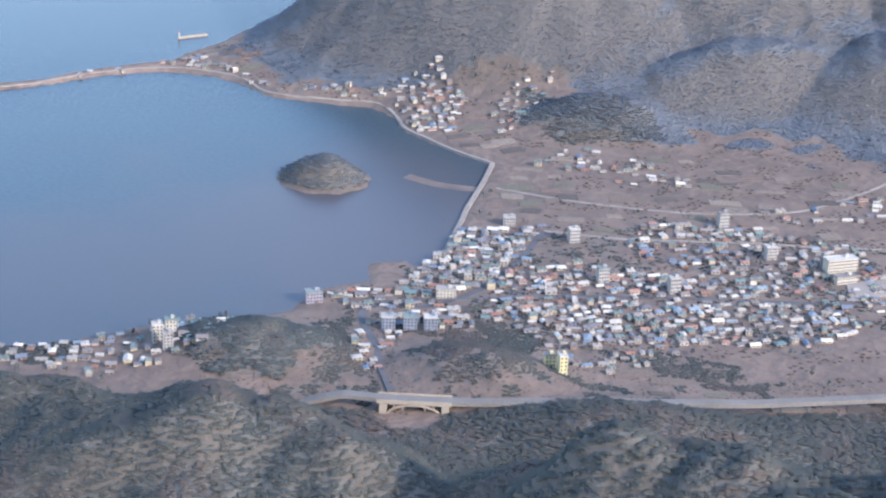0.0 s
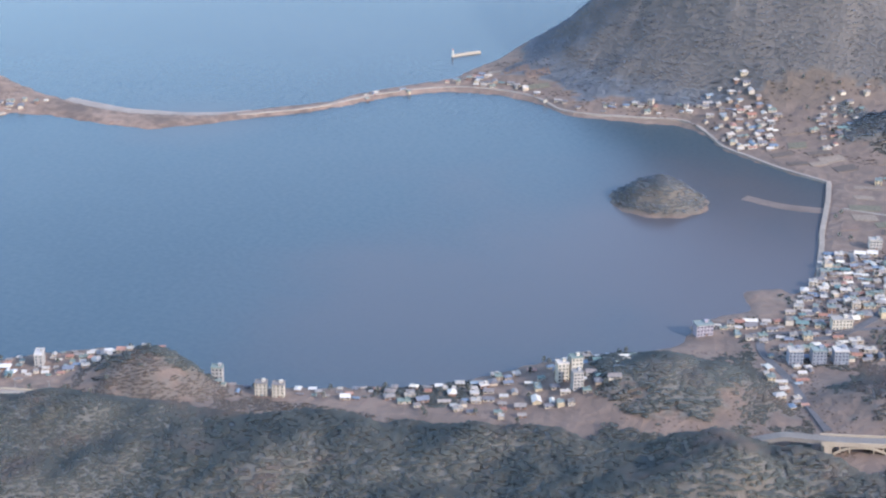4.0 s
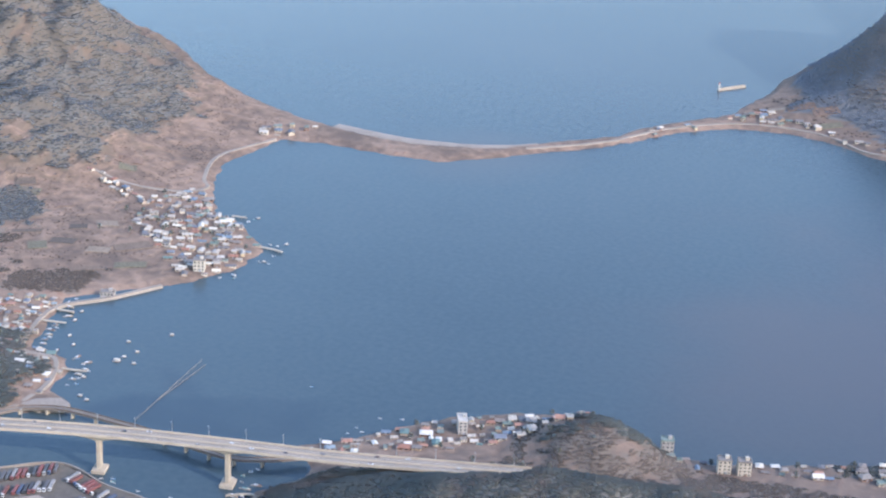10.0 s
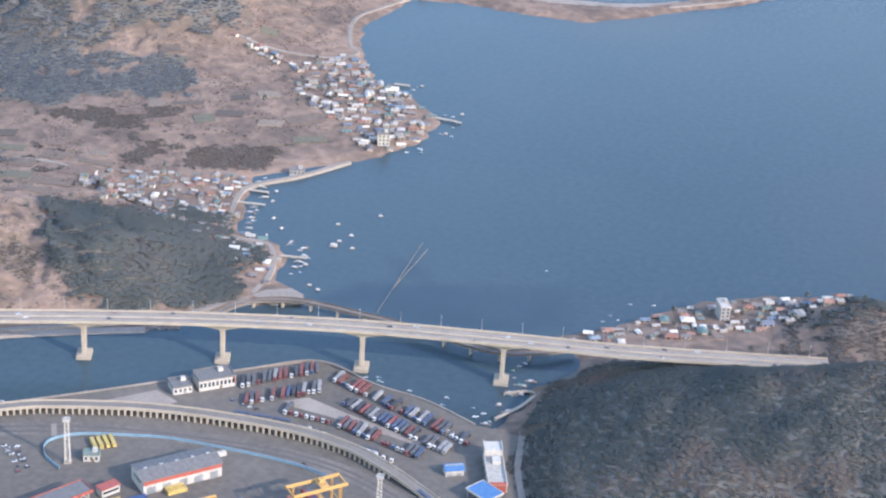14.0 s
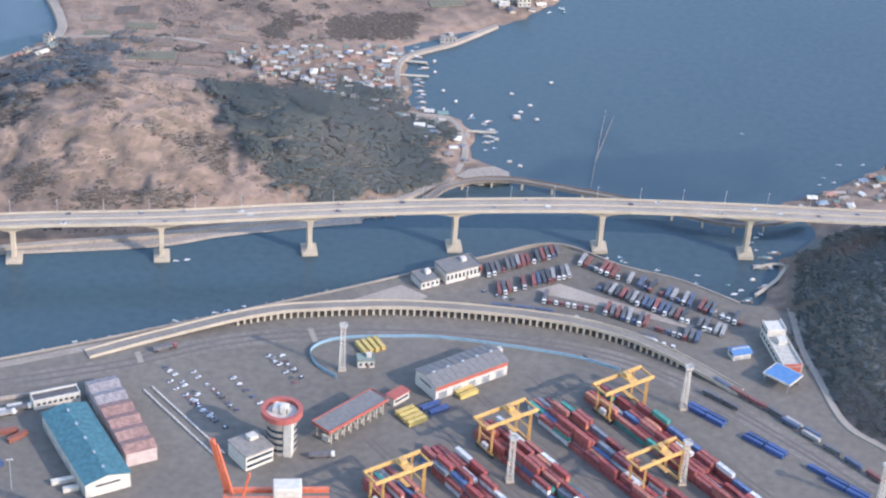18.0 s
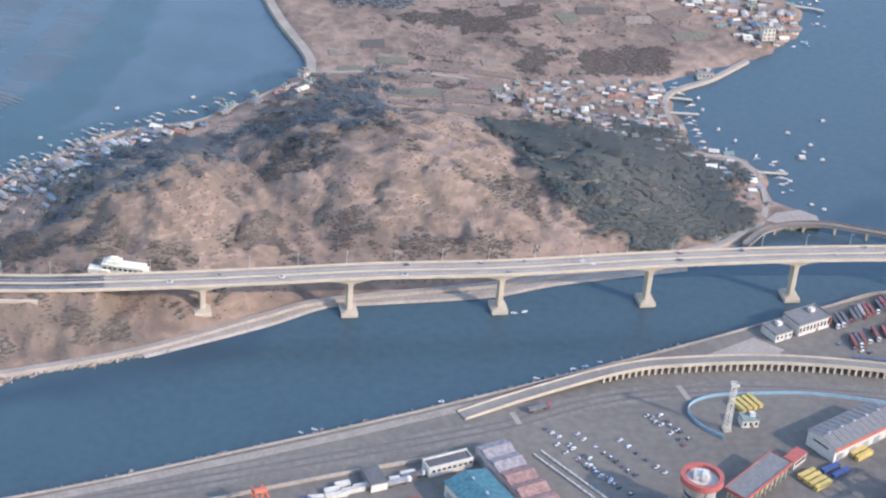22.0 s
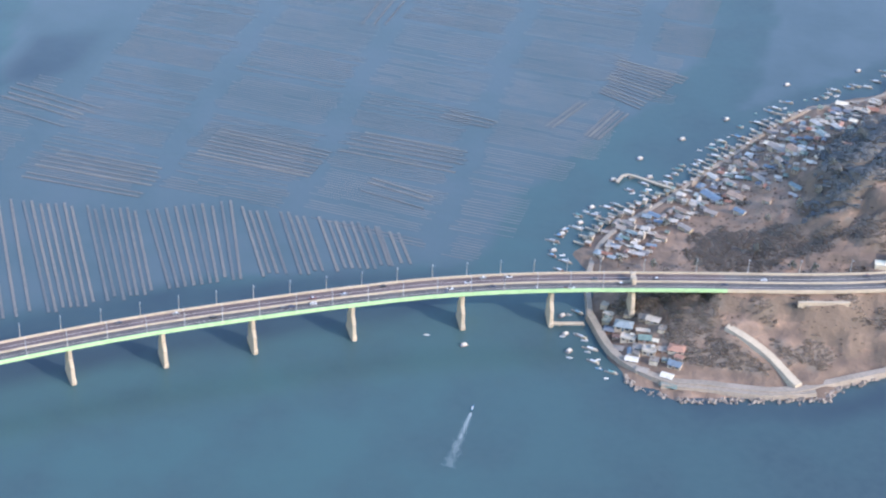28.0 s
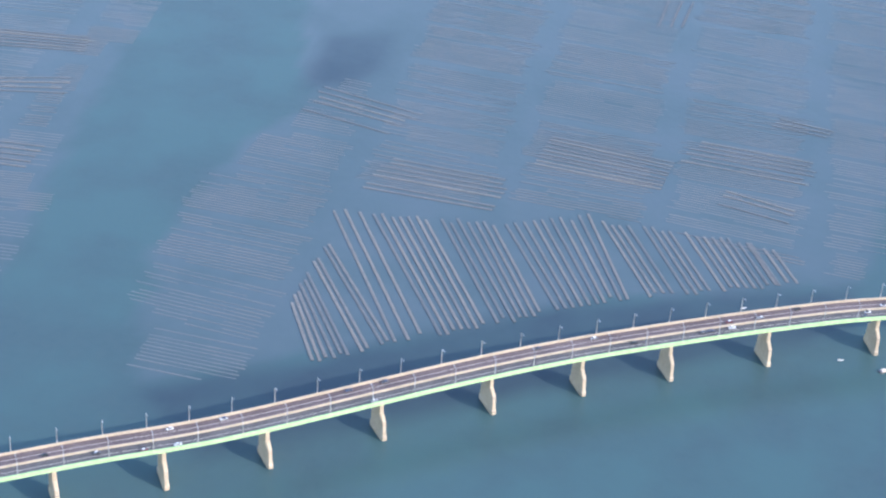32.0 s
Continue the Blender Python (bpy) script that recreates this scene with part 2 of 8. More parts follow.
def silt(mat, places):
    """Brown suspended silt in parts of the water, each an uneven round patch: x, y, radius, strength, colour."""
    t = mat.node_tree
    b = t.nodes["Principled BSDF"]
    colour = b.inputs["Base Color"].links[0].from_socket
    geo = t.nodes.new("ShaderNodeNewGeometry")
    n = t.nodes.new("ShaderNodeTexNoise")
    n.inputs["Scale"].default_value, n.inputs["Detail"].default_value = 0.012, 5
    t.links.new(geo.outputs["Position"], n.inputs["Vector"])
    for x, y, radius, strength, c in places:
        d = t.nodes.new("ShaderNodeVectorMath")
        d.operation = "DISTANCE"
        t.links.new(geo.outputs["Position"], d.inputs[0])
        d.inputs[1].default_value = (x, y, 0)
        add = t.nodes.new("ShaderNodeMath")
        add.operation = "MULTIPLY_ADD"
        t.links.new(n.outputs[0], add.inputs[0])
        add.inputs[1].default_value = radius * 0.9
        t.links.new(d.outputs["Value"], add.inputs[2])
        r = t.nodes.new("ShaderNodeMapRange")
        r.interpolation_type = "SMOOTHSTEP"
        r.inputs["From Min"].default_value, r.inputs["From Max"].default_value = radius * 0.55, radius * 1.5
        r.inputs["To Min"].default_value, r.inputs["To Max"].default_value = strength, 0.0
        t.links.new(add.outputs[0], r.inputs["Value"])
        mix = t.nodes.new("ShaderNodeMix")
        mix.data_type = "RGBA"
        t.links.new(r.outputs[0], mix.inputs["Factor"])
        t.links.new(colour, mix.inputs["A"])
        mix.inputs["B"].default_value = (*c, 1)
        colour = mix.outputs["Result"]
    t.links.new(colour, b.inputs["Base Color"])


silt(WATER, [(-320, 770, 230, 1.0, (0.088, 0.077, 0.076)), (-430, 680, 150, 0.7, (0.074, 0.071, 0.073)), (-665, 880, 60, 0.6, (0.084, 0.076, 0.071))])


def bed(mat, name, colour):
    """What shows of the bottom where the water is shallow, by an attribute of the water sheet, broken by noise."""
    t = mat.node_tree
    b = t.nodes["Principled BSDF"]
    info, geo, n, mul, mix = (t.nodes.new("ShaderNode" + k) for k in ("Attribute", "NewGeometry", "TexNoise", "Math", "Mix"))
    info.attribute_name, mul.operation, mix.data_type = name, "MULTIPLY", "RGBA"
    n.inputs["Scale"].default_value, n.inputs["Detail"].default_value = 0.04, 5
    r = t.nodes.new("ShaderNodeMapRange")
    r.inputs["From Min"].default_value, r.inputs["From Max"].default_value, r.inputs["To Min"].default_value = 0.36, 0.6, 0.55
    t.links.new(geo.outputs["Position"], n.inputs["Vector"])
    t.links.new(n.outputs[0], r.inputs["Value"])
    t.links.new(info.outputs["Fac"], mul.inputs[0])
    t.links.new(r.outputs[0], mul.inputs[1])
    t.links.new(mul.outputs[0], mix.inputs["Factor"])
    t.links.new(b.inputs["Base Color"].links[0].from_socket, mix.inputs["A"])
    mix.inputs["B"].default_value = (*colour, 1)
    t.links.new(mix.outputs["Result"], b.inputs["Base Color"])


bed(WATER, "strait", (0.052, 0.096, 0.100))
bed(WATER, "shoal", (0.077, 0.103, 0.117))
bed(WATER, "weed", (0.034, 0.052, 0.066))
SHOALS = [[(-1205, 560), (-1193, 524), (-1177, 459), (-1192, 436), (-1192, 404), (-1195, 380), (-1189, 349), (-1181, 321), (-1146, 341), (-1117, 360), (-1089, 379), (-1054, 391), (-1017, 407), (-1013, 418),
           (-1010, 447), (-998, 474), (-982, 508), (-968, 544), (-966, 590), (-975, 700), (-1180, 700)],
          [(-1300, 330), (-1226, 354), (-1226, 377), (-1230, 408), (-1233, 440), (-1236, 511), (-1400, 540), (-1400, 330)],
          [(-965, 690), (-955, 633), (-948, 586), (-950, 545), (-955, 512), (-930, 535), (-904, 563), (-886, 586), (-909, 632), (-930, 690)]]
# darker water: weed by cape and bay, plain band behind the green bridge
DARK_PATCHES = [[(-975, 366), (-951, 358), (-924, 363), (-897, 377), (-859, 406), (-858, 425), (-883, 400), (-920, 372), (-938, 367), (-958, 367)],
         [(-1181, 321), (-1146, 341), (-1117, 360), (-1089, 379), (-1040, 399), (-1020, 404), (-1020, 386), (-1062, 362), (-1110, 333), (-1160, 302)],
         [(-690, 575), (-675, 568), (-660, 555), (-662, 552), (-680, 562)], [(-700, 530), (-690, 548), (-660, 560), (-620, 575), (-590, 578), (-612, 545), (-650, 528)],
         [(-1178, 505), (-1160, 513), (-1158, 489), (-1164, 476), (-1179, 469)], [(-960, 470), (-945, 505), (-920, 535), (-910, 530), (-930, 500), (-950, 465)]]
ASPHALT = material("worn_asphalt", [(0.36, (0.116, 0.099, 0.081)), (0.46, (0.134, 0.115, 0.093)), (0.54, (0.150, 0.128, 0.103)), (0.64, (0.176, 0.149, 0.118))], scale=0.016, rough=0.9, fine=28, detail=9)
CONCRETE = material("pale_concrete", [(0.3, (0.309, 0.256, 0.189)), (0.6, (0.439, 0.367, 0.272)), (0.75, (0.360, 0.302, 0.226))], scale=0.2, rough=0.85, fine=9)

ground = grid_object("ground", -1060, 250, 280, 1420, 3.2, SOIL)
tagged(ground, "dry brown winter hillsides, fields and shore", "ground", kind="structure")
# the sea is one sheet, finely divided where its bottom shows
wx, wy = np.arange(-1420, -599, 3.0), np.arange(250, 1001, 3.0)
gx, gy = np.meshgrid(wx, wy)
n, m = len(wy), len(wx)
i = (np.arange(n - 1)[:, None] * m + np.arange(m - 1)[None]).ravel()
verts = np.stack([gx, gy, 0 * gx], -1).reshape(-1, 3).tolist() + [(-4900, -4900, 0), (4900, -4900, 0), (4900, 4900, 0), (-4900, 4900, 0)]
k = n * m
rim = [list(range(m)), [j * m + m - 1 for j in range(n)], [n * m - 1 - j for j in range(m)], [(n - 1 - j) * m for j in range(n)]]
water = mesh_object("water", verts, np.stack([i, i + 1, i + m + 1, i + m], -1).tolist() + [[k + (j + 1) % 4, k + j] [::-1] + rim[j][::-1] for j in range(4)], WATER)
tagged(water, "blue-green sea and bay water, lightly rippled", "water", kind="structure")
ux, uy = gx.ravel(), gy.ravel()
edge = 2.2 * waves(ux, uy, 40, 61) + 1.4 * waves(ux, uy, 14, 62)
shoal = np.max([np.clip((signed_distance(np.array(p, float), ux, uy) + edge) / 3.5, 0, 1) for p in SHOALS], 0)
weed = np.max([np.clip((signed_distance(np.array(p, float), ux, uy) + edge * 0.5 + 4) / 7, 0, 1) for p in DARK_PATCHES], 0)
strait = np.clip((-600 - ux) / 900, 0, 0.35) + np.clip((-900 - ux) / 200, 0, 0.65) * np.clip((760 - uy) / 260, 0, 1)
for nm, v in (("strait", strait), ("shoal", shoal * 0.9), ("weed", weed * 0.95 * np.clip((-605 - ux) / 20, 0, 1))):
    water.data.attributes.new(nm, "FLOAT", "POINT").data.foreach_set("value", np.concatenate([v, np.zeros(4)]).astype(np.float32))


def slab(name, outline, top, bottom, mat):
    """A flat polygon with sides."""
    bm = bmesh.new()
    up = [bm.verts.new((x, y, top)) for x, y in outline]
    lo = [bm.verts.new((x, y, bottom)) for x, y in outline]
    bm.faces.new(up)
    for i in range(len(up)):
        j = (i + 1) % len(up)
        bm.faces.new((up[j], up[i], lo[i], lo[j]))
    bmesh.ops.recalc_face_normals(bm, faces=bm.faces)
    me = bpy.data.meshes.new(name)
    bm.to_mesh(me)
    bm.free()
    me.materials.append(mat)
    return new(name, me)


tagged(slab("pavement", [tuple(v) for v in PORT], APRON_Z, -3, ASPHALT), "grey asphalt apron of the container port behind its quay wall", "pavement", kind="structure")


# ---- bridges ----
DECK = [(-1240, 247, 11), (-1184, 282, 11), (-1153, 300, 11), (-1110, 330, 11), (-1086, 345.5, 11), (-1062, 359, 11), (-1040, 370.5, 11), (-1018, 380.5, 11.1), (-992, 389, 11.4),
        (-962, 396.5, 11.7), (-924, 405, 12.2), (-893, 415, 12.5), (-863, 425.5, 13), (-833, 436.5, 13.5), (-796, 448.5, 14), (-755, 464.5, 14.5), (-714, 479, 15),
        (-671, 491.5, 15.5), (-625, 501.5, 15.8), (-587, 509, 15.9), (-552, 518.5, 15.9), (-525, 526, 16), (-490, 536, 16), (-440, 550, 16)]


def smooth_path(pts, step):
    """Evenly spaced points along a Catmull-Rom curve."""
    p = np.array(pts, float)
    q = np.vstack([2 * p[0] - p[1], p, 2 * p[-1] - p[-2]])
    out = []
    for i in range(1, len(q) - 2):
        n = max(2, int(np.linalg.norm(q[i + 1] - q[i]) / 1.0))
        for k in np.arange(n) / n:
            a, b, c, d = q[i - 1], q[i], q[i + 1], q[i + 2]
            out.append(0.5 * (2 * b + (c - a) * k + (2 * a - 5 * b + 4 * c - d) * k * k + (3 * b - a - 3 * c + d) * k ** 3))
    out = np.array(out + [p[-1]])
    s = np.concatenate([[0], np.cumsum(np.linalg.norm(np.diff(out, axis=0), axis=1))])
    u = np.linspace(0, s[-1], max(2, int(s[-1] / step) + 1))
    return np.stack([np.interp(u, s, out[:, k]) for k in range(out.shape[1])], -1)


def sides(path):
    """Left-hand unit vectors across a path."""
    t = np.gradient(path[:, :2], axis=0)
    t /= np.linalg.norm(t, axis=1)[:, None] + 1e-9
    return np.stack([-t[:, 1], t[:, 0]], -1)


def sweep(name, path, section, mat, parent=None, smooth=False, depth=None):
    """Carries a closed section of (across, up) along a path; depth(i) scales the negative ups."""
    n = sides(path)
    verts, faces, k = [], [], len(section)
    for i, (x, y, z) in enumerate(path):
        f = depth(i) if depth else 1.0
        for a, u in section:
            verts.append((x + n[i, 0] * a, y + n[i, 1] * a, z + (u * f if u < 0 else u)))
    for i in range(len(path) - 1):
        for j in range(k):
            a, b = i * k + j, i * k + (j + 1) % k
            faces.append((a, b, b + k, a + k))
    faces.append(tuple(range(k - 1, -1, -1)))
    e = (len(path) - 1) * k
    faces.append(tuple(range(e, e + k)))
    ob = mesh_object(name, verts, faces, mat, smooth)
    ob.parent = parent
    return ob


# ---- building helpers ----
def part(name, bm, mat, parent=None, label="", smooth=False):
    """Links a bmesh as one mesh object under a thing or a part."""
    me = bpy.data.meshes.new(name)
    if smooth:
        for f in bm.faces:
            f.smooth = True
    bm.to_mesh(me)
    bm.free()
    me.materials.append(mat)
    ob = new(name, me)
    ob.parent = parent
    return tagged(ob, label)


def share(name, ob, parent, m):
    """Another object on the mesh of ob."""
    o = new(name, ob.data)
    o.parent = parent
    o.matrix_basis = m
    return o


def box(bm, x, y, z, sx, sy, sz, turn=0.0, bevel=0.0):
    """A box centred at x, y that stands on z."""
    m = pose(x, y, z + sz / 2, 0, 0, turn) @ Matrix.Diagonal((sx, sy, sz, 1))
    r = bmesh.ops.create_cube(bm, size=1.0, matrix=m)
    if bevel:
        bmesh.ops.bevel(bm, geom=list({e for v in r["verts"] for e in v.link_edges}), offset=bevel, segments=1, affect="EDGES")
    return bm


def boxes(*rows, bevel=0.0):
    bm = bmesh.new()
    for r in rows:
        box(bm, *r, bevel=bevel)
    return bm


def tube(bm, a, b, r0, r1=None, n=8):
    """A tapered bar from a to b."""
    a, b = Vector(a), Vector(b)
    q = (b - a).to_track_quat("Z", "Y").to_matrix().to_4x4()
    bmesh.ops.create_cone(bm, cap_ends=True, segments=n, radius1=r0, radius2=r0 if r1 is None else r1, depth=(b - a).length,
                          matrix=Matrix.Translation((a + b) / 2) @ q)
    return bm


def gable(bm, sx, sy, z, rise, over=0.25, thick=0.12):
    """A pitched roof of two thick slabs over an sx by sy plan, ridge along x."""
    hx, hy = sx / 2 + over, sy / 2 + over
    for s in (-1, 1):
        v = [bm.verts.new((x, y, zz + t)) for t in (0, thick) for x, y, zz in ((-hx, s * hy, z - rise * over / (sy / 2)), (hx, s * hy, z - rise * over / (sy / 2)), (hx, 0, z + rise), (-hx, 0, z + rise))]
        for f in ((0, 1, 2, 3), (7, 6, 5, 4), (0, 4, 5, 1), (1, 5, 6, 2), (2, 6, 7, 3), (3, 7, 4, 0)):
            bm.faces.new([v[i] for i in f])
    bmesh.ops.recalc_face_normals(bm, faces=bm.faces)
    return bm


def prism(bm, sx, sy, z0, z1, rise):
    """Walls with gable ends, ridge along x."""
    pts = [(-sy / 2, z0), (sy / 2, z0), (sy / 2, z1), (0, z1 + rise), (-sy / 2, z1)]
    a = [bm.verts.new((-sx / 2, y, z)) for y, z in pts]
    b = [bm.verts.new((sx / 2, y, z)) for y, z in pts]
    bm.faces.new(a)
    bm.faces.new(b[::-1])
    for i in range(5):
        j = (i + 1) % 5
        bm.faces.new((a[j], a[i], b[i], b[j]))
    bmesh.ops.recalc_face_normals(bm, faces=bm.faces)
    return bm


def thing(name, x=0, y=0, z=0, turn=0, label="", category="", group=""):
    ob = new(name)
    ob.empty_display_size = 0.5
    ob.matrix_basis = pose(x, y, z, 0, 0, turn)
    return tagged(ob, label, category, group)


def palette(name, colours, rough=0.6, metal=0.0, wear=0.25, spec=0.4, tone=""):
    """One of several paints for each object, picked by its random number or by a mesh attribute, weathered by noise."""
    m = bpy.data.materials.new(name)
    m.use_nodes = True
    t = m.node_tree
    b = t.nodes["Principled BSDF"]
    b.inputs["Roughness"].default_value, b.inputs["Metallic"].default_value, b.inputs["Specular IOR Level"].default_value = rough, metal, spec
    info = t.nodes.new("ShaderNodeObjectInfo")
    ramp = t.nodes.new("ShaderNodeValToRGB")
    ramp.color_ramp.interpolation = "CONSTANT"
    ramp.color_ramp.elements.remove(ramp.color_ramp.elements[1])
    for i, c in enumerate(colours):
        e = ramp.color_ramp.elements[0] if i == 0 else ramp.color_ramp.elements.new(i / len(colours))
        e.position, e.color = i / len(colours), (*c, 1)
    if tone:
        info = t.nodes.new("ShaderNodeAttribute")
        info.attribute_name = tone
        t.links.new(info.outputs["Fac"], ramp.inputs[0])
    else:
        t.links.new(info.outputs["Random"], ramp.inputs[0])
    geo, n = t.nodes.new("ShaderNodeNewGeometry"), t.nodes.new("ShaderNodeTexNoise")
    n.inputs["Scale"].default_value, n.inputs["Detail"].default_value = 0.9, 5
    t.links.new(geo.outputs["Position"], n.inputs["Vector"])
    r = t.nodes.new("ShaderNodeMapRange")
    r.inputs["From Min"].default_value, r.inputs["From Max"].default_value = 0.35, 0.65
    r.inputs["To Min"].default_value, r.inputs["To Max"].default_value = 1 - wear, 1.0
    t.links.new(n.outputs[0], r.inputs["Value"])
    mul = t.nodes.new("ShaderNodeVectorMath")
    mul.operation = "SCALE"
    t.links.new(ramp.outputs[0], mul.inputs[0])
    t.links.new(r.outputs[0], mul.inputs["Scale"])
    t.links.new(mul.outputs[0], b.inputs["Base Color"])
    return m


def paint(name, c, rough=0.6, metal=0.0, wear=0.2):
    return palette(name, [c], rough, metal, wear)


WALL_C = [(0.94 * c[0], 0.88 * c[1], 0.80 * c[2]) for c in ((0.52, 0.46, 0.37), (0.60, 0.54, 0.45), (0.38, 0.31, 0.24), (0.55, 0.49, 0.40), (0.30, 0.23, 0.19), (0.66, 0.61, 0.52), (0.46, 0.40, 0.33), (0.28, 0.18, 0.14), (0.56, 0.48, 0.34))]
ROOF_C = [(0.16, 0.20, 0.245), (0.30, 0.26, 0.22), (0.16, 0.15, 0.15), (0.50, 0.45, 0.38), (0.30, 0.15, 0.10), (0.20, 0.18, 0.165), (0.24, 0.28, 0.30), (0.64, 0.57, 0.44), (0.14, 0.20, 0.18),
          (0.24, 0.20, 0.17), (0.36, 0.20, 0.14), (0.17, 0.155, 0.15), (0.40, 0.35, 0.29), (0.17, 0.185, 0.215), (0.27, 0.235, 0.20), (0.62, 0.56, 0.46), (0.44, 0.40, 0.34)]
FLAT_C = [(0.36, 0.32, 0.27), (0.21, 0.25, 0.21), (0.46, 0.41, 0.34), (0.25, 0.22, 0.19), (0.56, 0.50, 0.42), (0.24, 0.27, 0.24)]
WALLS = palette("painted_walls", WALL_C, 0.85)
ROOFS = palette("village_roofs", ROOF_C + [(0.66, 0.61, 0.52), (0.58, 0.54, 0.48), (0.66, 0.62, 0.55)], 0.65)
FLATROOF = palette("flat_roofs", FLAT_C, 0.8)
GLASS = paint("window_glass", (0.03, 0.045, 0.06), 0.12, 0.0, 0.1)
DOORS = palette("doors", [(0.18, 0.1, 0.06), (0.3, 0.3, 0.32), (0.1, 0.16, 0.2)], 0.6)
WHITE = paint("white_paint", (0.546, 0.496, 0.421), 0.6)
STEEL = paint("galvanised_steel", (0.45, 0.46, 0.46), 0.45, 0.6)
DARK = paint("dark_rubber", (0.03, 0.03, 0.032), 0.8)
MUD = material("brown_mud", ramp2((0.128, 0.096, 0.075), (0.196, 0.148, 0.116)), scale=0.1, rough=0.8, fine=8)
GREEN = paint("pale_green_steel", (0.38, 0.56, 0.28), 0.55)
YELLOW = paint("crane_yellow", (0.545, 0.323, 0.101), 0.5)
ORANGE = paint("crane_orange", (0.555, 0.151, 0.076), 0.5)
TEAL = paint("teal_roof_sheet", (0.064, 0.155, 0.180), 0.8, wear=0.35)
PINK = palette("pink_roof_sheet", [(0.345, 0.205, 0.168), (0.320, 0.188, 0.152), (0.290, 0.250, 0.240), (0.356, 0.214, 0.172), (0.300, 0.176, 0.142)], 0.75, wear=0.4)
RED = paint("red_paint", (0.374, 0.099, 0.071), 0.55)
GREYROOF = paint("grey_roof_sheet", (0.176, 0.164, 0.152), 0.8)
BLUE = paint("blue_paint", (0.090, 0.187, 0.357), 0.55)
FENCE = paint("pale_blue_sheet", (0.23, 0.34, 0.40), 0.7)
BUFF = paint("buff_render", (0.72, 0.62, 0.32), 0.8)
TARMAC = material("dark_road", ramp2((0.075, 0.07, 0.07), (0.13, 0.12, 0.115)), scale=0.12, rough=0.85, fine=10)
REDROAD = material("reddish_road", ramp2((0.10, 0.075, 0.072), (0.15, 0.115, 0.11)), scale=0.12, rough=0.85, fine=10)
PALEROAD = material("pale_concrete_road", ramp2((0.225, 0.188, 0.147), (0.314, 0.261, 0.208)), scale=0.12, rough=0.9, fine=10)
HIGHWAY = material("worn_highway", ramp2((0.165, 0.143, 0.118), (0.225, 0.195, 0.16)), scale=0.1, rough=0.9, fine=9)
SAND = material("pale_sand", ramp2((0.24, 0.195, 0.155), (0.34, 0.285, 0.23)), scale=0.1, rough=0.95, fine=12, bump=0.1)
ROCK = material("shore_rock", [(0.3, (0.170, 0.140, 0.118)), (0.5, (0.255, 0.212, 0.176)), (0.7, (0.345, 0.292, 0.244))], scale=0.25, rough=0.95, fine=5, bump=0.3)

# ---- bridges ----
deck_path = smooth_path(DECK, 1.5)
deck_s = np.concatenate([[0], np.cumsum(np.linalg.norm(np.diff(deck_path[:, :2], axis=0), axis=1))])


def deck_at(x):
    """Place and heading of the deck at a given x."""
    p = [float(np.interp(x, deck_path[:, 0], deck_path[:, k])) for k in range(3)]
    q = [float(np.interp(x + 2, deck_path[:, 0], deck_path[:, k])) for k in range(3)]
    return p[0], p[1], p[2], math.degrees(math.atan2(q[1] - p[1], q[0] - p[0]))


PIERS_S = [-624.3, -669.5, -713.5, -756.0, -797.8, -839.4, -878.5]
PIERS_G = [-973.0, -993.0, -1014.8, -1040.6, -1063.0, -1082.5, -1101.8, -1124.0, -1145.8, -1165.0, -1185.0, -1205.0, -1225.0]


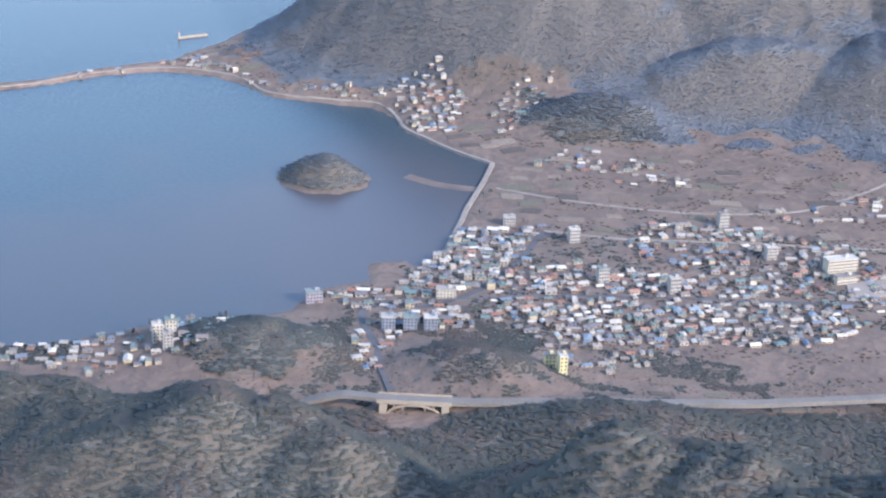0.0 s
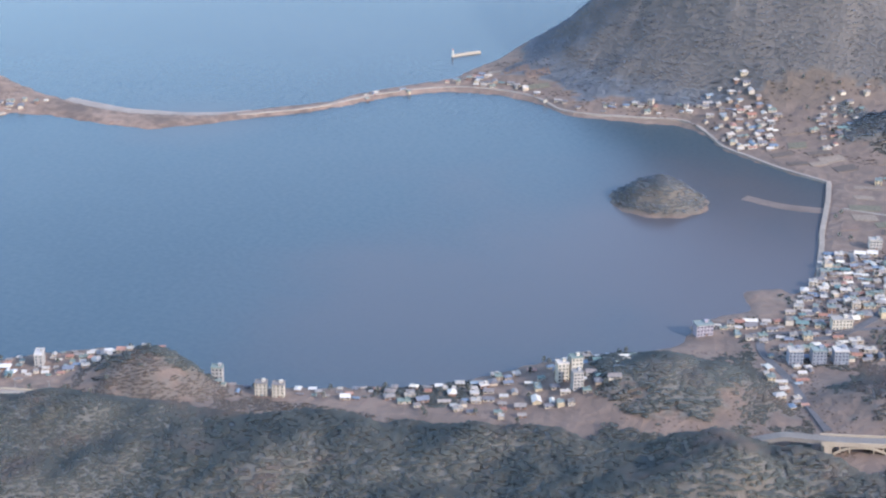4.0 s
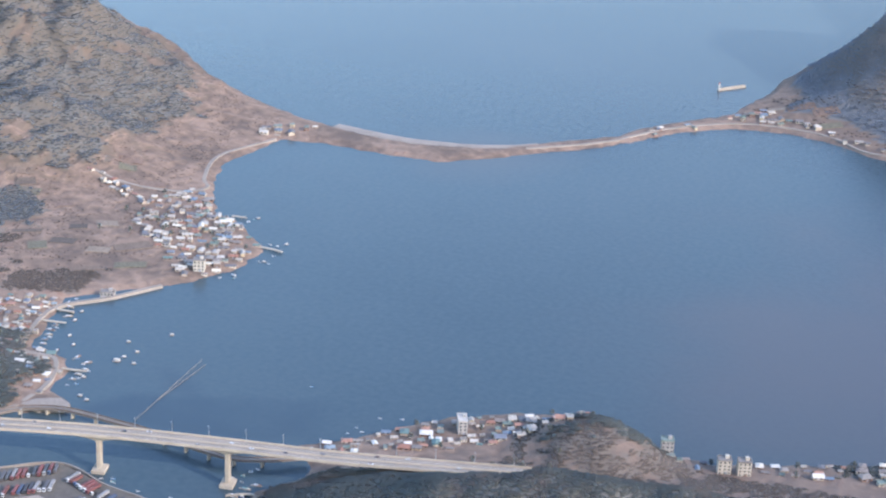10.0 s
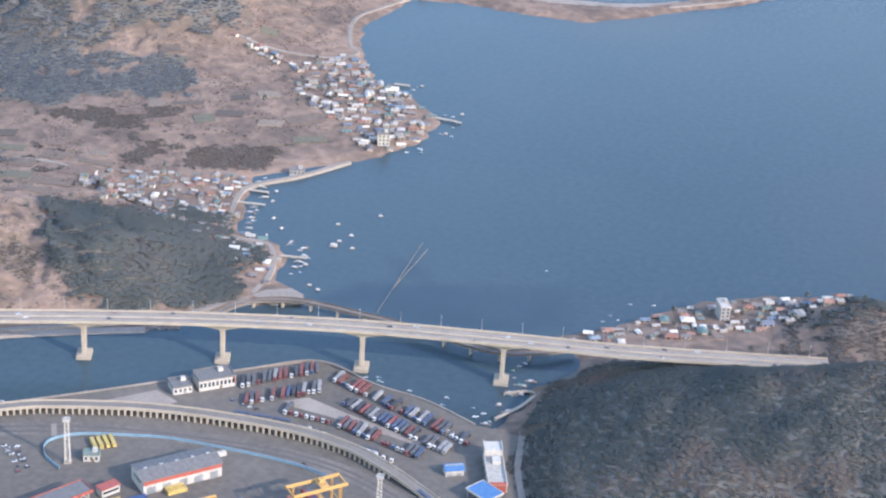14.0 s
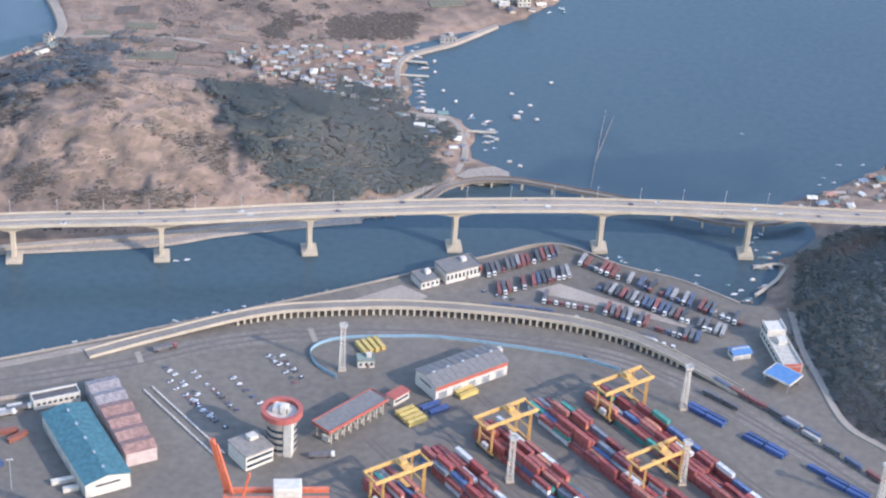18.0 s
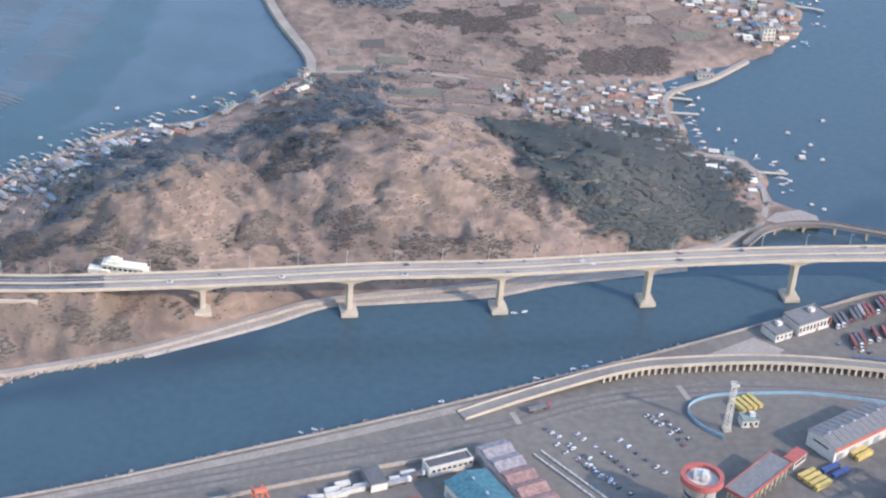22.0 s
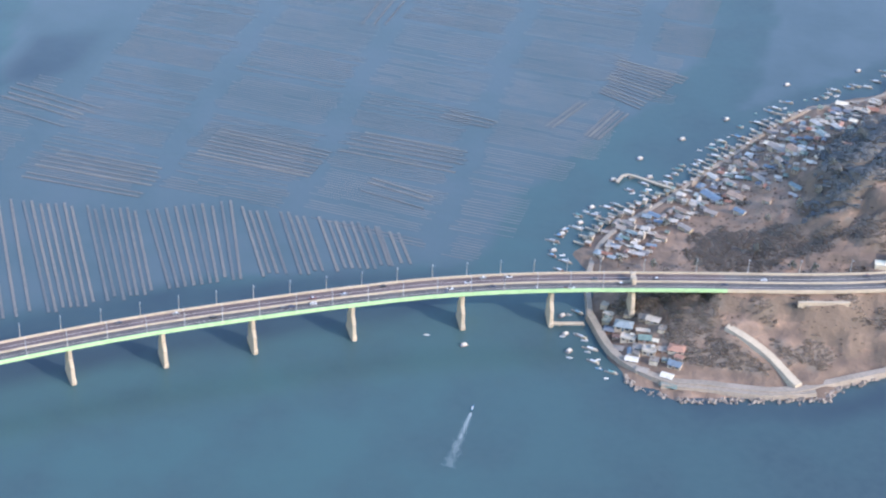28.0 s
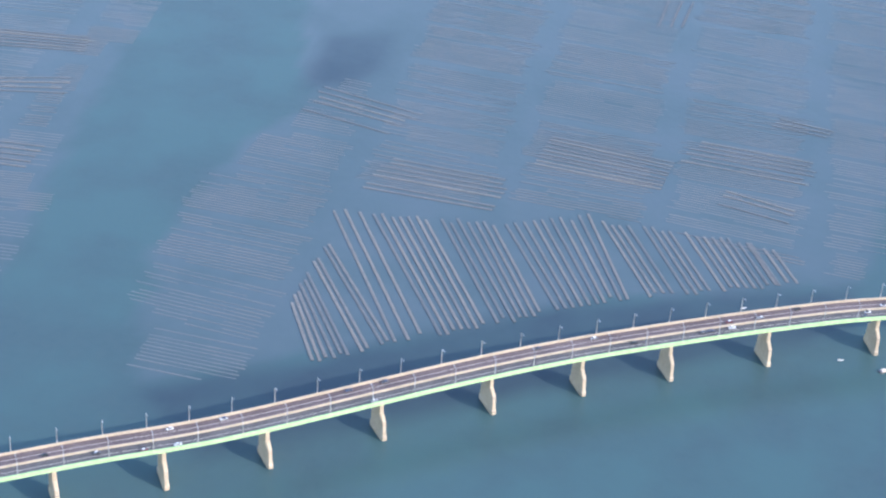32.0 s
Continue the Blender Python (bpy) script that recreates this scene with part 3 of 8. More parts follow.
def bridge(name, x0, x1, piers, girder_mat, road_mat, label, shallow, deep, pier_kind):
    b = thing(name, *[round(v, 2) for v in deck_at((x0 + x1) / 2)[:2]], 0, 0, label, "bridge")
    inv = b.matrix_basis.inverted()
    sel = (deck_path[:, 0] > x0 + 0.3) & (deck_path[:, 0] < x1 - 0.3)
    p = np.vstack([deck_at(x0)[:3], deck_path[sel], deck_at(x1)[:3]])
    gap = np.array([min([abs(x - q) for q in piers] + [99.0]) for x in p[:, 0]])

    def add(nm, section, mat, depth=None, text=""):
        o = sweep(nm, p, section, mat, b, depth=depth)
        o.matrix_parent_inverse = inv
        return tagged(o, text)

    add("girder", [(-2.2, -0.32), (2.2, -0.32), (1.9, -1.0), (-1.9, -1.0)], girder_mat, depth=lambda i: shallow + (deep - shallow) * max(0, 1 - gap[i] / 13.0) ** 2)
    add("deck_slab", [(-3.95, -0.05), (3.95, -0.05), (3.95, -0.42), (2.2, -0.75), (-2.2, -0.75), (-3.95, -0.42)], girder_mat)
    for s, nm in ((1, "roadway"), (-1, "roadway")):
        add(nm, [(s * 1.95 - 1.68, 0.02), (s * 1.95 + 1.68, 0.02), (s * 1.95 + 1.68, -0.05), (s * 1.95 - 1.68, -0.05)], road_mat[0 if s > 0 else 1])
        add("parapet", [(s * 3.8 - 0.15, 0.62), (s * 3.8 + 0.15, 0.62), (s * 3.8 + 0.17, -0.3), (s * 3.8 - 0.17, -0.3)], girder_mat if pier_kind == "wall" and s < 0 else CONCRETE)
        add("lane_line", [(s * 1.95 - 0.05, 0.045), (s * 1.95 + 0.05, 0.045), (s * 1.95 + 0.05, 0.02), (s * 1.95 - 0.05, 0.02)], WHITE)
    add("median_barrier", [(-0.13, 0.45), (0.13, 0.45), (0.2, -0.02), (-0.2, -0.02)], CONCRETE)
    for x in piers:
        px, py, pz, a = deck_at(x)
        g = max(at(px, py), 0)
        top = pz - 1.0 * deep * 0.98
        foot = 1.3 if g < 0.5 else g + 0.3
        if pier_kind == "column":
            bm = boxes((0, 0, 0, 1.5, 3.0, top - foot), bevel=0.15)
            pier = part("pier", bm, CONCRETE, b)
            pier.matrix_basis = inv @ pose(px, py, foot, 0, 0, a)
            part("pier_cap", boxes((0, 0, top - foot - 0.7, 1.9, 3.6, 0.8), bevel=0.1), CONCRETE, pier)
            part("footing", boxes((0, 0, -3.5, 4.8, 6.0, 3.5), (0, 0, -0.05, 3.2, 4.6, 0.3), bevel=0.12), CONCRETE, pier, "weathered concrete footing at the waterline")
        else:
            bm = bmesh.new()
            rings = [(-2.5, 0.75, 3.7), (0.9, 0.75, 3.7), (1.2, 0.6, 3.4), (top * 0.5, 0.58, 3.2), (top * 0.66, 0.55, 1.4), (top - 0.6, 0.55, 1.35), (top - 0.1, 0.7, 2.1)]
            vs = [[bm.verts.new((sx * w, sy * d, z)) for sx, sy in ((-1, -0.8), (-0.6, -1), (0.6, -1), (1, -0.8), (1, 0.8), (0.6, 1), (-0.6, 1), (-1, 0.8))] for z, w, d in rings]
            for lo, hi in zip(vs, vs[1:]):
                for i in range(8):
                    bm.faces.new((lo[i], lo[(i + 1) % 8], hi[(i + 1) % 8], hi[i]))
            bm.faces.new(vs[-1])
            pier = part("pier", bm, CONCRETE, b)
            pier.matrix_basis = inv @ pose(px, py, g if g > 0.5 else 0, 0, 0, a)
            for q in (-1.2, 1.2):
                part("bearing", boxes((0, q, top - 0.15, 0.8, 0.7, 0.35)), CONCRETE, pier)
    return b


bridge("concrete_bridge", -904, -522, PIERS_S, CONCRETE, (PALEROAD, PALEROAD), "long pale concrete road bridge with haunched girders on channel piers", 1.25, 3.0, "column")
bridge("green_bridge", -1239, -950, PIERS_G, GREEN, (REDROAD, TARMAC), "curved road bridge with pale green steel girders over the strait", 1.3, 1.75, "wall")
bridge("island_roadway", -950, -904, [], CONCRETE, (TARMAC, TARMAC), "dark four-lane road on a low bank across the island", 0.9, 1.0, "column")



def lamp_post(tall, arms):
    t = thing("street_lamp", 0, 0, 0, 0, "slim grey steel street lamp on the bridge parapet", "street lamp", "bridge lamps")
    part("pole", tube(bmesh.new(), (0, 0, 0), (0, 0, tall), 0.13, 0.07, 6), STEEL, t)
    part("base", boxes((0, 0, 0, 0.3, 0.3, 0.25)), CONCRETE, t)
    for s in arms:
        arm = part("arm", tube(bmesh.new(), (0, 0, tall - 0.05), (0, s * 0.95, tall + 0.2), 0.06, 0.05, 5), STEEL, t)
        part("lamp_head", boxes((0, s * 1.15, tall + 0.15, 0.18, 0.5, 0.1)), STEEL, arm)
    return t


lamp = lamp_post(4.2, (-1,))
first = True
for x in list(np.arange(-1232, -975, 8.1)) + list(np.arange(-970, -525, 13.0)):
    px, py, pz, a = deck_at(x)
    for s in (1, -1):
        m = pose(px - s * 3.8 * math.sin(radians(a)), py + s * 3.8 * math.cos(radians(a)), pz + 0.55, 0, 0, a + (0 if s > 0 else 180))
        if s < 0 and x > -975:
            continue
        if first:
            lamp.matrix_basis, first = m, False
        else:
            copy_thing(lamp, m)


# ---- roads ----
def road(name, pts, width, mat, label, lift=0.25, z=None, kind="structure"):
    p = smooth_path([(x, y, 0) for x, y in pts], 2.5)
    if z is None:
        h = height(p[:, 0], p[:, 1])
        h = np.convolve(np.pad(h, 3, mode="edge"), np.ones(7) / 7, "valid")
        p[:, 2] = np.maximum(h, 0.9) + lift
    elif isinstance(z, list):
        p[:, 2] = np.interp(p[:, 0], *zip(*z))
    else:
        p[:, 2] = z
    w = width / 2
    return tagged(sweep(name, p, [(-w, 0), (w, 0), (w + 0.4, -1.6), (-w - 0.4, -1.6)], mat), label, "road", kind=kind)


road("road", [(-729, 646), (-742, 625), (-757, 606), (-754, 582), (-746, 563), (-731, 562), (-723, 547), (-721, 531), (-724, 517), (-733, 510)], 1.9, PALEROAD, "pale concrete village street along the shore")
road("road", [(-771, 850), (-777, 832), (-784, 806), (-775, 775), (-768, 765), (-775, 752), (-800, 744), (-822, 744)], 1.8, PALEROAD, "pale lane between the shore and the hillside houses")
road("road", [(-983, 392), (-986, 412), (-983, 431), (-969, 456), (-955, 482), (-935, 517), (-912, 533), (-893, 562), (-882, 580), (-888, 597), (-904, 624), (-922, 658)], 1.3, PALEROAD, "pale shore road through the fishing village")
road("road", [(-983, 392), (-974, 376), (-962, 369), (-951, 369.5), (-932, 371.5), (-921, 378), (-890, 398.5), (-862, 424), (-846, 437), (-800, 460), (-760, 484), (-738, 500), (-727, 514)], 1.9, PALEROAD, "pale coast road round the cape", lift=0.6)
road("road", [(-948, 387), (-937, 381), (-929, 373.5)], 2.1, CONCRETE, "straight pale concrete ramp down to the shore", lift=0.7)
road("road", [(-250, 634), (-264, 655), (-278, 680), (-292, 702), (-290, 716), (-268, 724), (-256, 745), (-251, 765), (-248, 800), (-249, 834)], 3.6, TARMAC, "dark straight town road that runs to the bay")
road("road", [(-307, 922), (-303, 900), (-300, 880), (-296, 850), (-293, 835), (-288, 805), (-284, 785)], 2.4, PALEROAD, "pale sea wall road by the mudflat")
road("road", [(-90, 995), (-123, 934), (-145, 909), (-190, 888), (-243, 880), (-292, 884)], 1.8, PALEROAD, "pale country lane across the fields")
road("road", [(-307, 922), (-336, 934), (-354, 945), (-372, 956), (-388, 977), (-405, 988), (-432, 984), (-470, 981), (-495, 996), (-523, 1003), (-555, 995), (-584, 970), (-597, 950), (-614, 925), (-645, 898)], 2.0, PALEROAD, "pale shore road that runs out along the sand bar")
road("road", [(-249, 834), (-215, 838), (-180, 850), (-150, 862), (-120, 870), (-88, 882)], 2.0, PALEROAD, "pale town street")
road("road", [(-300, 716), (-262, 735), (-215, 760), (-165, 780), (-110, 800), (-60, 822)], 2.2, TARMAC, "dark town street between houses")
road("road", [(-609, 472), (-605, 451), (-600, 437), (-592, 416.5), (-582.3, 408.7), (-572.8, 402.4), (-560.5, 395.9), (-547, 388), (-500, 359)], 2.0, PALEROAD, "pale service road round the foot of the wooded hill", z=1.95)
road("highway", [(-284, 611), (-275, 614), (-264, 617.6), (-243, 622), (-222, 629), (-201, 638), (-180, 648), (-117, 675), (-96, 686), (-61, 706), (0, 742)], 4.4, HIGHWAY, "pale concrete highway behind the wooded ridge", z=[(-284, 2.5), (-275, 6), (-264, 9.0)])
tagged(sweep("sand_bank", smooth_path([(-640, 908, 0.5), (-652, 897, 0.8), (-672, 886.5, 1.0), (-690, 883, 0.9), (-708, 880, 1.0), (-730, 882, 0.9), (-752, 886, 0.5)], 3), [(-4.2, 0.3), (3.4, 0.35), (6, -1.5), (-7, -1.5)], SAND), "pale sand spread along the narrow bar", "sand", kind="structure")
tagged(sweep("mudflat", smooth_path([(-343, 884, 0.1), (-322, 879, 0.15), (-300, 881, 0.2)], 3), [(-3.5, 0.0), (3.5, 0.0), (6, -1.2), (-6, -1.2)], MUD), "low tongue of brown mud in the bay", "mudflat", kind="structure")

road("road", [(-883, 580), (-887, 596), (-904, 624), (-923, 661)], 3.4, PALEROAD, "broad pale sea wall with a lane on top", lift=0.4)
road("road", [(-962, 368), (-950, 369), (-937, 370), (-925, 374)], 3.4, PALEROAD, "broad pale concrete apron at the cape", lift=0.35)
road("road", [(-884, 583), (-862, 588), (-840, 592), (-822, 590)], 1.6, PALEROAD, "narrow farm lane behind the hill", lift=0.3)

# rubble along the shore
rr_ = np.random.RandomState(12)
bm = bmesh.new()
for pts, n in (([(-846, 436), (-862, 421), (-876, 408.5), (-889, 397.5), (-916, 380), (-922, 373)], 620), ([(-735, 493), (-752, 485), (-784, 468), (-802, 456), (-846, 436)], 480), ([(-922, 372), (-943, 366), (-959, 363), (-972, 368)], 160),
               ([(-912, 323), (-882, 342.5), (-856, 360.5), (-823, 383.5), (-797, 402.5), (-768, 424.5), (-742, 444.5)], 330)):
    p = smooth_path([(x, y, 0) for x, y in pts], 0.5)
    for k in range(n):
        x, y, _ = p[rr_.randint(len(p))]
        x, y = x + rr_.normal(0, 0.6), y + rr_.normal(0, 0.6)
        s_ = rr_.uniform(0.3, 0.85)
        bmesh.ops.create_cube(bm, size=1.0, matrix=pose(x, y, rr_.uniform(-0.15, 0.3), *rr_.uniform(0, 90, 3)) @ Matrix.Diagonal((s_, s_ * rr_.uniform(0.7, 1.4), s_ * rr_.uniform(0.6, 1.0), 1)))
tagged(part("shore_rubble", bm, ROCK), "pale broken rock tipped along the water's edge", "rubble", kind="stuff")


tagged(sweep("beach", smooth_path([(-889, 397.5, 0.35), (-862, 420.5, 0.35), (-847, 435.5, 0.35), (-833, 441.5, 0.4), (-802, 454.5, 0.4), (-784, 466.5, 0.4), (-760, 479.5, 0.35), (-745, 487, 0.3)], 2.0), [(-1.9, -0.25), (-1.2, 0.3), (1.6, 0.35), (1.9, -0.25)], SAND), "pale stony beach below the coast road", "beach", kind="structure")

# arch under the highway
arch = thing("highway_bridge", -236, 624, 0, 18, "concrete arch that carries the highway over the town road", "bridge")
for y in (-2.6, 2.6):
    bm = bmesh.new()
    for i in range(12):
        a0, a1 = math.pi * i / 12, math.pi * (i + 1) / 12
        q = [(-11 * math.cos(a), 5.0 * math.sin(a)) for a in (a0, a1)]
        tube(bm, (q[0][0], y, 2.2 + q[0][1]), (q[1][0], y, 2.2 + q[1][1]), 0.5, n=6)
    part("arch_rib", bm, CONCRETE, arch)
for x in (-12.5, 12.5):
    part("abutment", boxes((x, 0, -1, 3.0, 6.6, 8.6), bevel=0.1), CONCRETE, arch)
for x in (-8, -4.5, 4.5, 8):
    part("spandrel_post", boxes((x, -2.6, 5.0, 0.5, 0.5, 3.2), (x, 2.6, 5.0, 0.5, 0.5, 3.2)), CONCRETE, arch)
part("deck_beam", boxes((0, 0, 7.7, 30, 6.7, 0.5), (0, -3.3, 8.2, 30, 0.25, 1.3), (0, 3.3, 8.2, 30, 0.25, 1.3)), CONCRETE, arch)

# old low bridge beside the jetty
old = thing("old_bridge", -670, 522, 0, 0, "old low concrete road bridge across the channel mouth", "bridge")
inv = old.matrix_basis.inverted()
op = smooth_path([(-727, 504, 1.9), (-722, 513.5, 2.1), (-714, 519.5, 2.5), (-704, 522.3, 2.9), (-694, 522.5, 3.0), (-680, 521.5, 3.0), (-667, 520.5, 3.0), (-634, 515, 3.0), (-619, 519, 2.8), (-606, 528, 2.4)], 2)
tagged(slab("pier_yard", [(-721, 522), (-718, 528), (-710, 532.5), (-704.5, 530), (-703.5, 524.5), (-713, 520.5)], 1.5, -2, SAND), "bare tan yard on a filled quay beside the old bridge", "quay", kind="structure")
o = sweep("deck_slab", op, [(-1.2, 0), (1.2, 0), (1.2, -0.6), (-1.2, -0.6)], HIGHWAY, old)
o.matrix_parent_inverse = inv
for s in (-1, 1):
    o = sweep("railing", op, [(s * 1.25 - 0.06, 0.5), (s * 1.25 + 0.06, 0.5), (s * 1.25 + 0.06, 0), (s * 1.25 - 0.06, 0)], MUD, old)
    o.matrix_parent_inverse = inv
for x, y, z in op[8:-4:5]:
    part("pier", boxes((0, 0, -2, 0.7, 2.0, z + 1.5)), CONCRETE, old).matrix_basis = inv @ pose(x, y, 0)


# ---- container port ----
G = APRON_Z
road("road", [(-935, 300), (-880, 334), (-840, 358), (-816, 372), (-791, 388), (-779, 398), (-759, 411), (-737, 421), (-713, 427), (-689, 431), (-656, 430), (-631, 420), (-606, 403), (-581, 385), (-545, 352), (-500, 305)], 7.0,
     material("dusty_highway", [(0.36, (0.125, 0.106, 0.09)), (0.5, (0.155, 0.133, 0.112)), (0.62, (0.19, 0.163, 0.135))], scale=0.08, rough=0.92, fine=8), "wide dusty port highway that curves along the quay", z=G + 0.05)
TRACK = material("worn_wheel_track", ramp2((0.112, 0.095, 0.08), (0.14, 0.12, 0.10)), scale=0.1, rough=0.92)
for off in (-1.2, 1.2):
    tagged(sweep("lane_line", smooth_path([(-935 + off * 0.55, 300 - off, G + 0.07), (-880 + off * 0.55, 334 - off, G + 0.07), (-840 + off * 0.55, 358 - off, G + 0.07), (-791 + off * 0.55, 388 - off, G + 0.07), (-759 + off * 0.5, 411 - off, G + 0.07), (-713 + off * 0.2, 427 - off, G + 0.07), (-656, 430 - off, G + 0.07), (-606, 403 - off, G + 0.07), (-545, 352 - off, G + 0.07)], 3.0),
           [(-0.5, 0.02), (0.5, 0.02), (0.5, 0), (-0.5, 0)], TRACK), "dark worn wheel track on the port highway", "road", kind="structure")
tagged(sweep("boundary_wall", smooth_path([(-858, 337, G), (-840, 348.8, G), (-819.8, 361.3, G), (-809, 367.7, G), (-801, 373.5, G)], 2.0), [(-0.25, 1.0), (0.25, 1.0), (0.25, 0), (-0.25, 0)], SAND), "low tan wall between highway and port yard", "wall", kind="structure")
road("road", [(-920, 312), (-880, 339), (-840, 366), (-812, 386), (-790, 402)], 2.6, material("brown_verge", ramp2((0.20, 0.165, 0.13), (0.29, 0.24, 0.19)), scale=0.2, rough=0.95), "dusty brown verge along the quay", z=G + 0.06)
tagged(sweep("quay_wall", np.array([(x, y, G) for x, y in smooth_path(COAST_PORT[1:13], 3.0)]), [(-0.3, 0.4), (0.3, 0.4), (0.3, -3), (-0.3, -3)], PALEROAD), "pale concrete coping along the quay edge", "quay wall", kind="structure")

# raised road on a row of columns
via = thing("raised_road", -700, 440, G, 0, "raised concrete road on a long row of short columns", "viaduct")
inv = via.matrix_basis.inverted()
vp = smooth_path([(-800, 390.5, G + 0.3), (-788, 401, G + 0.7), (-768, 416, G + 1.9), (-756.5, 423.3, G + 2.4), (-746, 428, G + 2.6), (-722.5, 436, G + 2.7), (-698, 440.5, G + 2.7), (-673, 442, G + 2.7), (-656, 439.5, G + 2.6),
                  (-645, 435.3, G + 2.4), (-637, 431.6, G + 1.9), (-629, 427.6, G + 1.1), (-621, 423.2, G + 0.3)], 2.0)
for nm, sec, mt in (("deck_slab", [(-1.9, 0), (1.9, 0), (1.9, -0.5), (-1.9, -0.5)], CONCRETE), ("roadway", [(-1.6, 0.04), (1.6, 0.04), (1.6, 0), (-1.6, 0)], HIGHWAY),
                    ("parapet", [(1.75, 0.55), (1.92, 0.55), (1.92, 0), (1.75, 0)], CONCRETE), ("parapet", [(-1.92, 0.55), (-1.75, 0.55), (-1.75, 0), (-1.92, 0)], CONCRETE)):
    o = sweep(nm, vp, sec, mt, via)
    o.matrix_parent_inverse = inv
col = None
nv = sides(vp)
for i in range(len(vp)):
    x, y, z = vp[i]
    if not (-766 < x < -637):
        continue
    for s in (-1, 1):
        m = inv @ pose(x + s * 1.55 * nv[i, 0], y + s * 1.55 * nv[i, 1], G, 0, 0, math.degrees(math.atan2(nv[i, 1], nv[i, 0])))
        if col is None:
            col = part("column", boxes((0, 0, 0, 0.5, 0.6, 2.2)), CONCRETE, via)
            col.matrix_basis = m
        else:
            share("column", col, via, m)


def window_row(parent, mesh_src, n, x0, dx, y, z, turn=0):
    """Copies a pane along a wall."""
    for i in range(n):
        share("window", mesh_src, parent, pose(x0 + i * dx, y, z, 0, 0, turn))


def shed(name, x, y, turn, sx, sy, eave, rise, roof_mat, label, band=None, doors=4, wall=WHITE):
    """A long industrial hall with a ribbed pitched roof."""
    t = thing(name, x, y, G, turn, label, "warehouse")
    part("wall", prism(bmesh.new(), sx, sy, 0, eave, rise), wall, t)
    bm = gable(bmesh.new(), sx, sy, eave + 0.02, rise, 0.35, 0.14)
    part("roof", bm, roof_mat, t)
    sl = math.degrees(math.atan2(rise, sy / 2))
    rib = boxes((0, 0, 0, 0.12, math.hypot(sy / 2, rise) + 0.3, 0.1))
    r0 = None
    for i in range(int(sx / 2.2)):
        for s in (-1, 1):
            m = pose(-sx / 2 + 1.1 + i * 2.2, s * sy / 4, eave + rise / 2 + 0.14, -s * sl, 0, 0)
            if r0 is None:
                r0 = part("roof_rib", rib, roof_mat, t)
                r0.matrix_basis = m
            else:
                share("roof_rib", r0, t, m)
    v0 = None
    for i in range(5):
        m = pose(-sx / 2 + sx * (i + 0.5) / 5, 0, eave + rise + 0.1)
        if v0 is None:
            v0 = part("ridge_vent", boxes((0, 0, 0, 1.0, 0.6, 0.35), bevel=0.05), STEEL, t)
            v0.matrix_basis = m
        else:
            share("ridge_vent", v0, t, m)
    if band:
        for s in (-1, 1):
            part("wall_band", boxes((0, s * (sy / 2 + 0.03), eave - 1.5, sx, 0.1, 1.4)), band, t)
    d0 = None
    for i in range(doors):
        m = pose(-sx / 2 + sx * (i + 0.5) / doors, -sy / 2 - 0.06, 0)
        if d0 is None:
            d0 = part("loading_door", boxes((0, 0, 0.05, sx / doors * 0.55, 0.1, eave * 0.5)), STEEL, t)
            d0.matrix_basis = m
        else:
            share("loading_door", d0, t, m)
    for s in (-1, 1):
        part("end_window", boxes((s * (sx / 2 + 0.03), 0, eave * 0.62, 0.08, sy * 0.55, 0.5)), GLASS, t)
    return t


shed("teal_warehouse", -784.3, 347.6, -49.6, 32.5, 11.8, 4.4, 1.3, TEAL, "long warehouse with a bright teal sheet roof", doors=6, wall=WHITE)
shed("grey_warehouse", -697.6, 408.2, 46.8, 24.5, 9.6, 4.6, 1.1, GREYROOF, "warehouse with a grey ribbed roof and a red wall band", band=RED, doors=5)

# row of pink sheds
row = thing("pink_sheds", -780.2, 362.2, G, -52, "row of joined sheds with faded pink stepped roofs", "warehouse")
part("wall", boxes((0, 0, 0, 34.5, 8.2, 3.9)), paint("pink_wall", (0.45, 0.36, 0.33), 0.8), row)
for i in range(6):
    bm = gable(bmesh.new(), 8.2, 5.4, 3.95, 0.85 + 0.1 * (i % 2), 0.15, 0.14)
    part("roof", bm, PINK, row).matrix_basis = pose(-14.2 + 5.7 * i, 0, 0, 0, 0, 90)
    part("roller_door", boxes((-14.2 + 5.7 * i, -4.14, 0, 3.2, 0.08, 2.4)), STEEL, row)

# white frame building
wf = thing("open_building", -800.3, 367.6, G, 36, "white-walled long building with a dark recessed roof", "building")
part("wall", boxes((0, -1.9, 0, 12.5, 0.25, 3.0), (0, 1.9, 0, 12.5, 0.25, 3.0), (-6.2, 0, 0, 0.25, 3.8, 3.0), (6.2, 0, 0, 0.25, 3.8, 3.0)), WHITE, wf)
part("roof", boxes((0, 0, 2.4, 12.3, 3.6, 0.2)), TARMAC, wf)
part("coping", boxes((0, -1.9, 3.0, 12.7, 0.4, 0.15), (0, 1.9, 3.0, 12.7, 0.4, 0.15)), WHITE, wf)
w0 = part("window", boxes((0, 0, 0, 0.9, 0.08, 0.7)), GLASS, wf)
w0.matrix_basis = pose(-5, -2.05, 1.4)
window_row(wf, w0, 7, -3.5, 1.5, -2.05, 1.4)

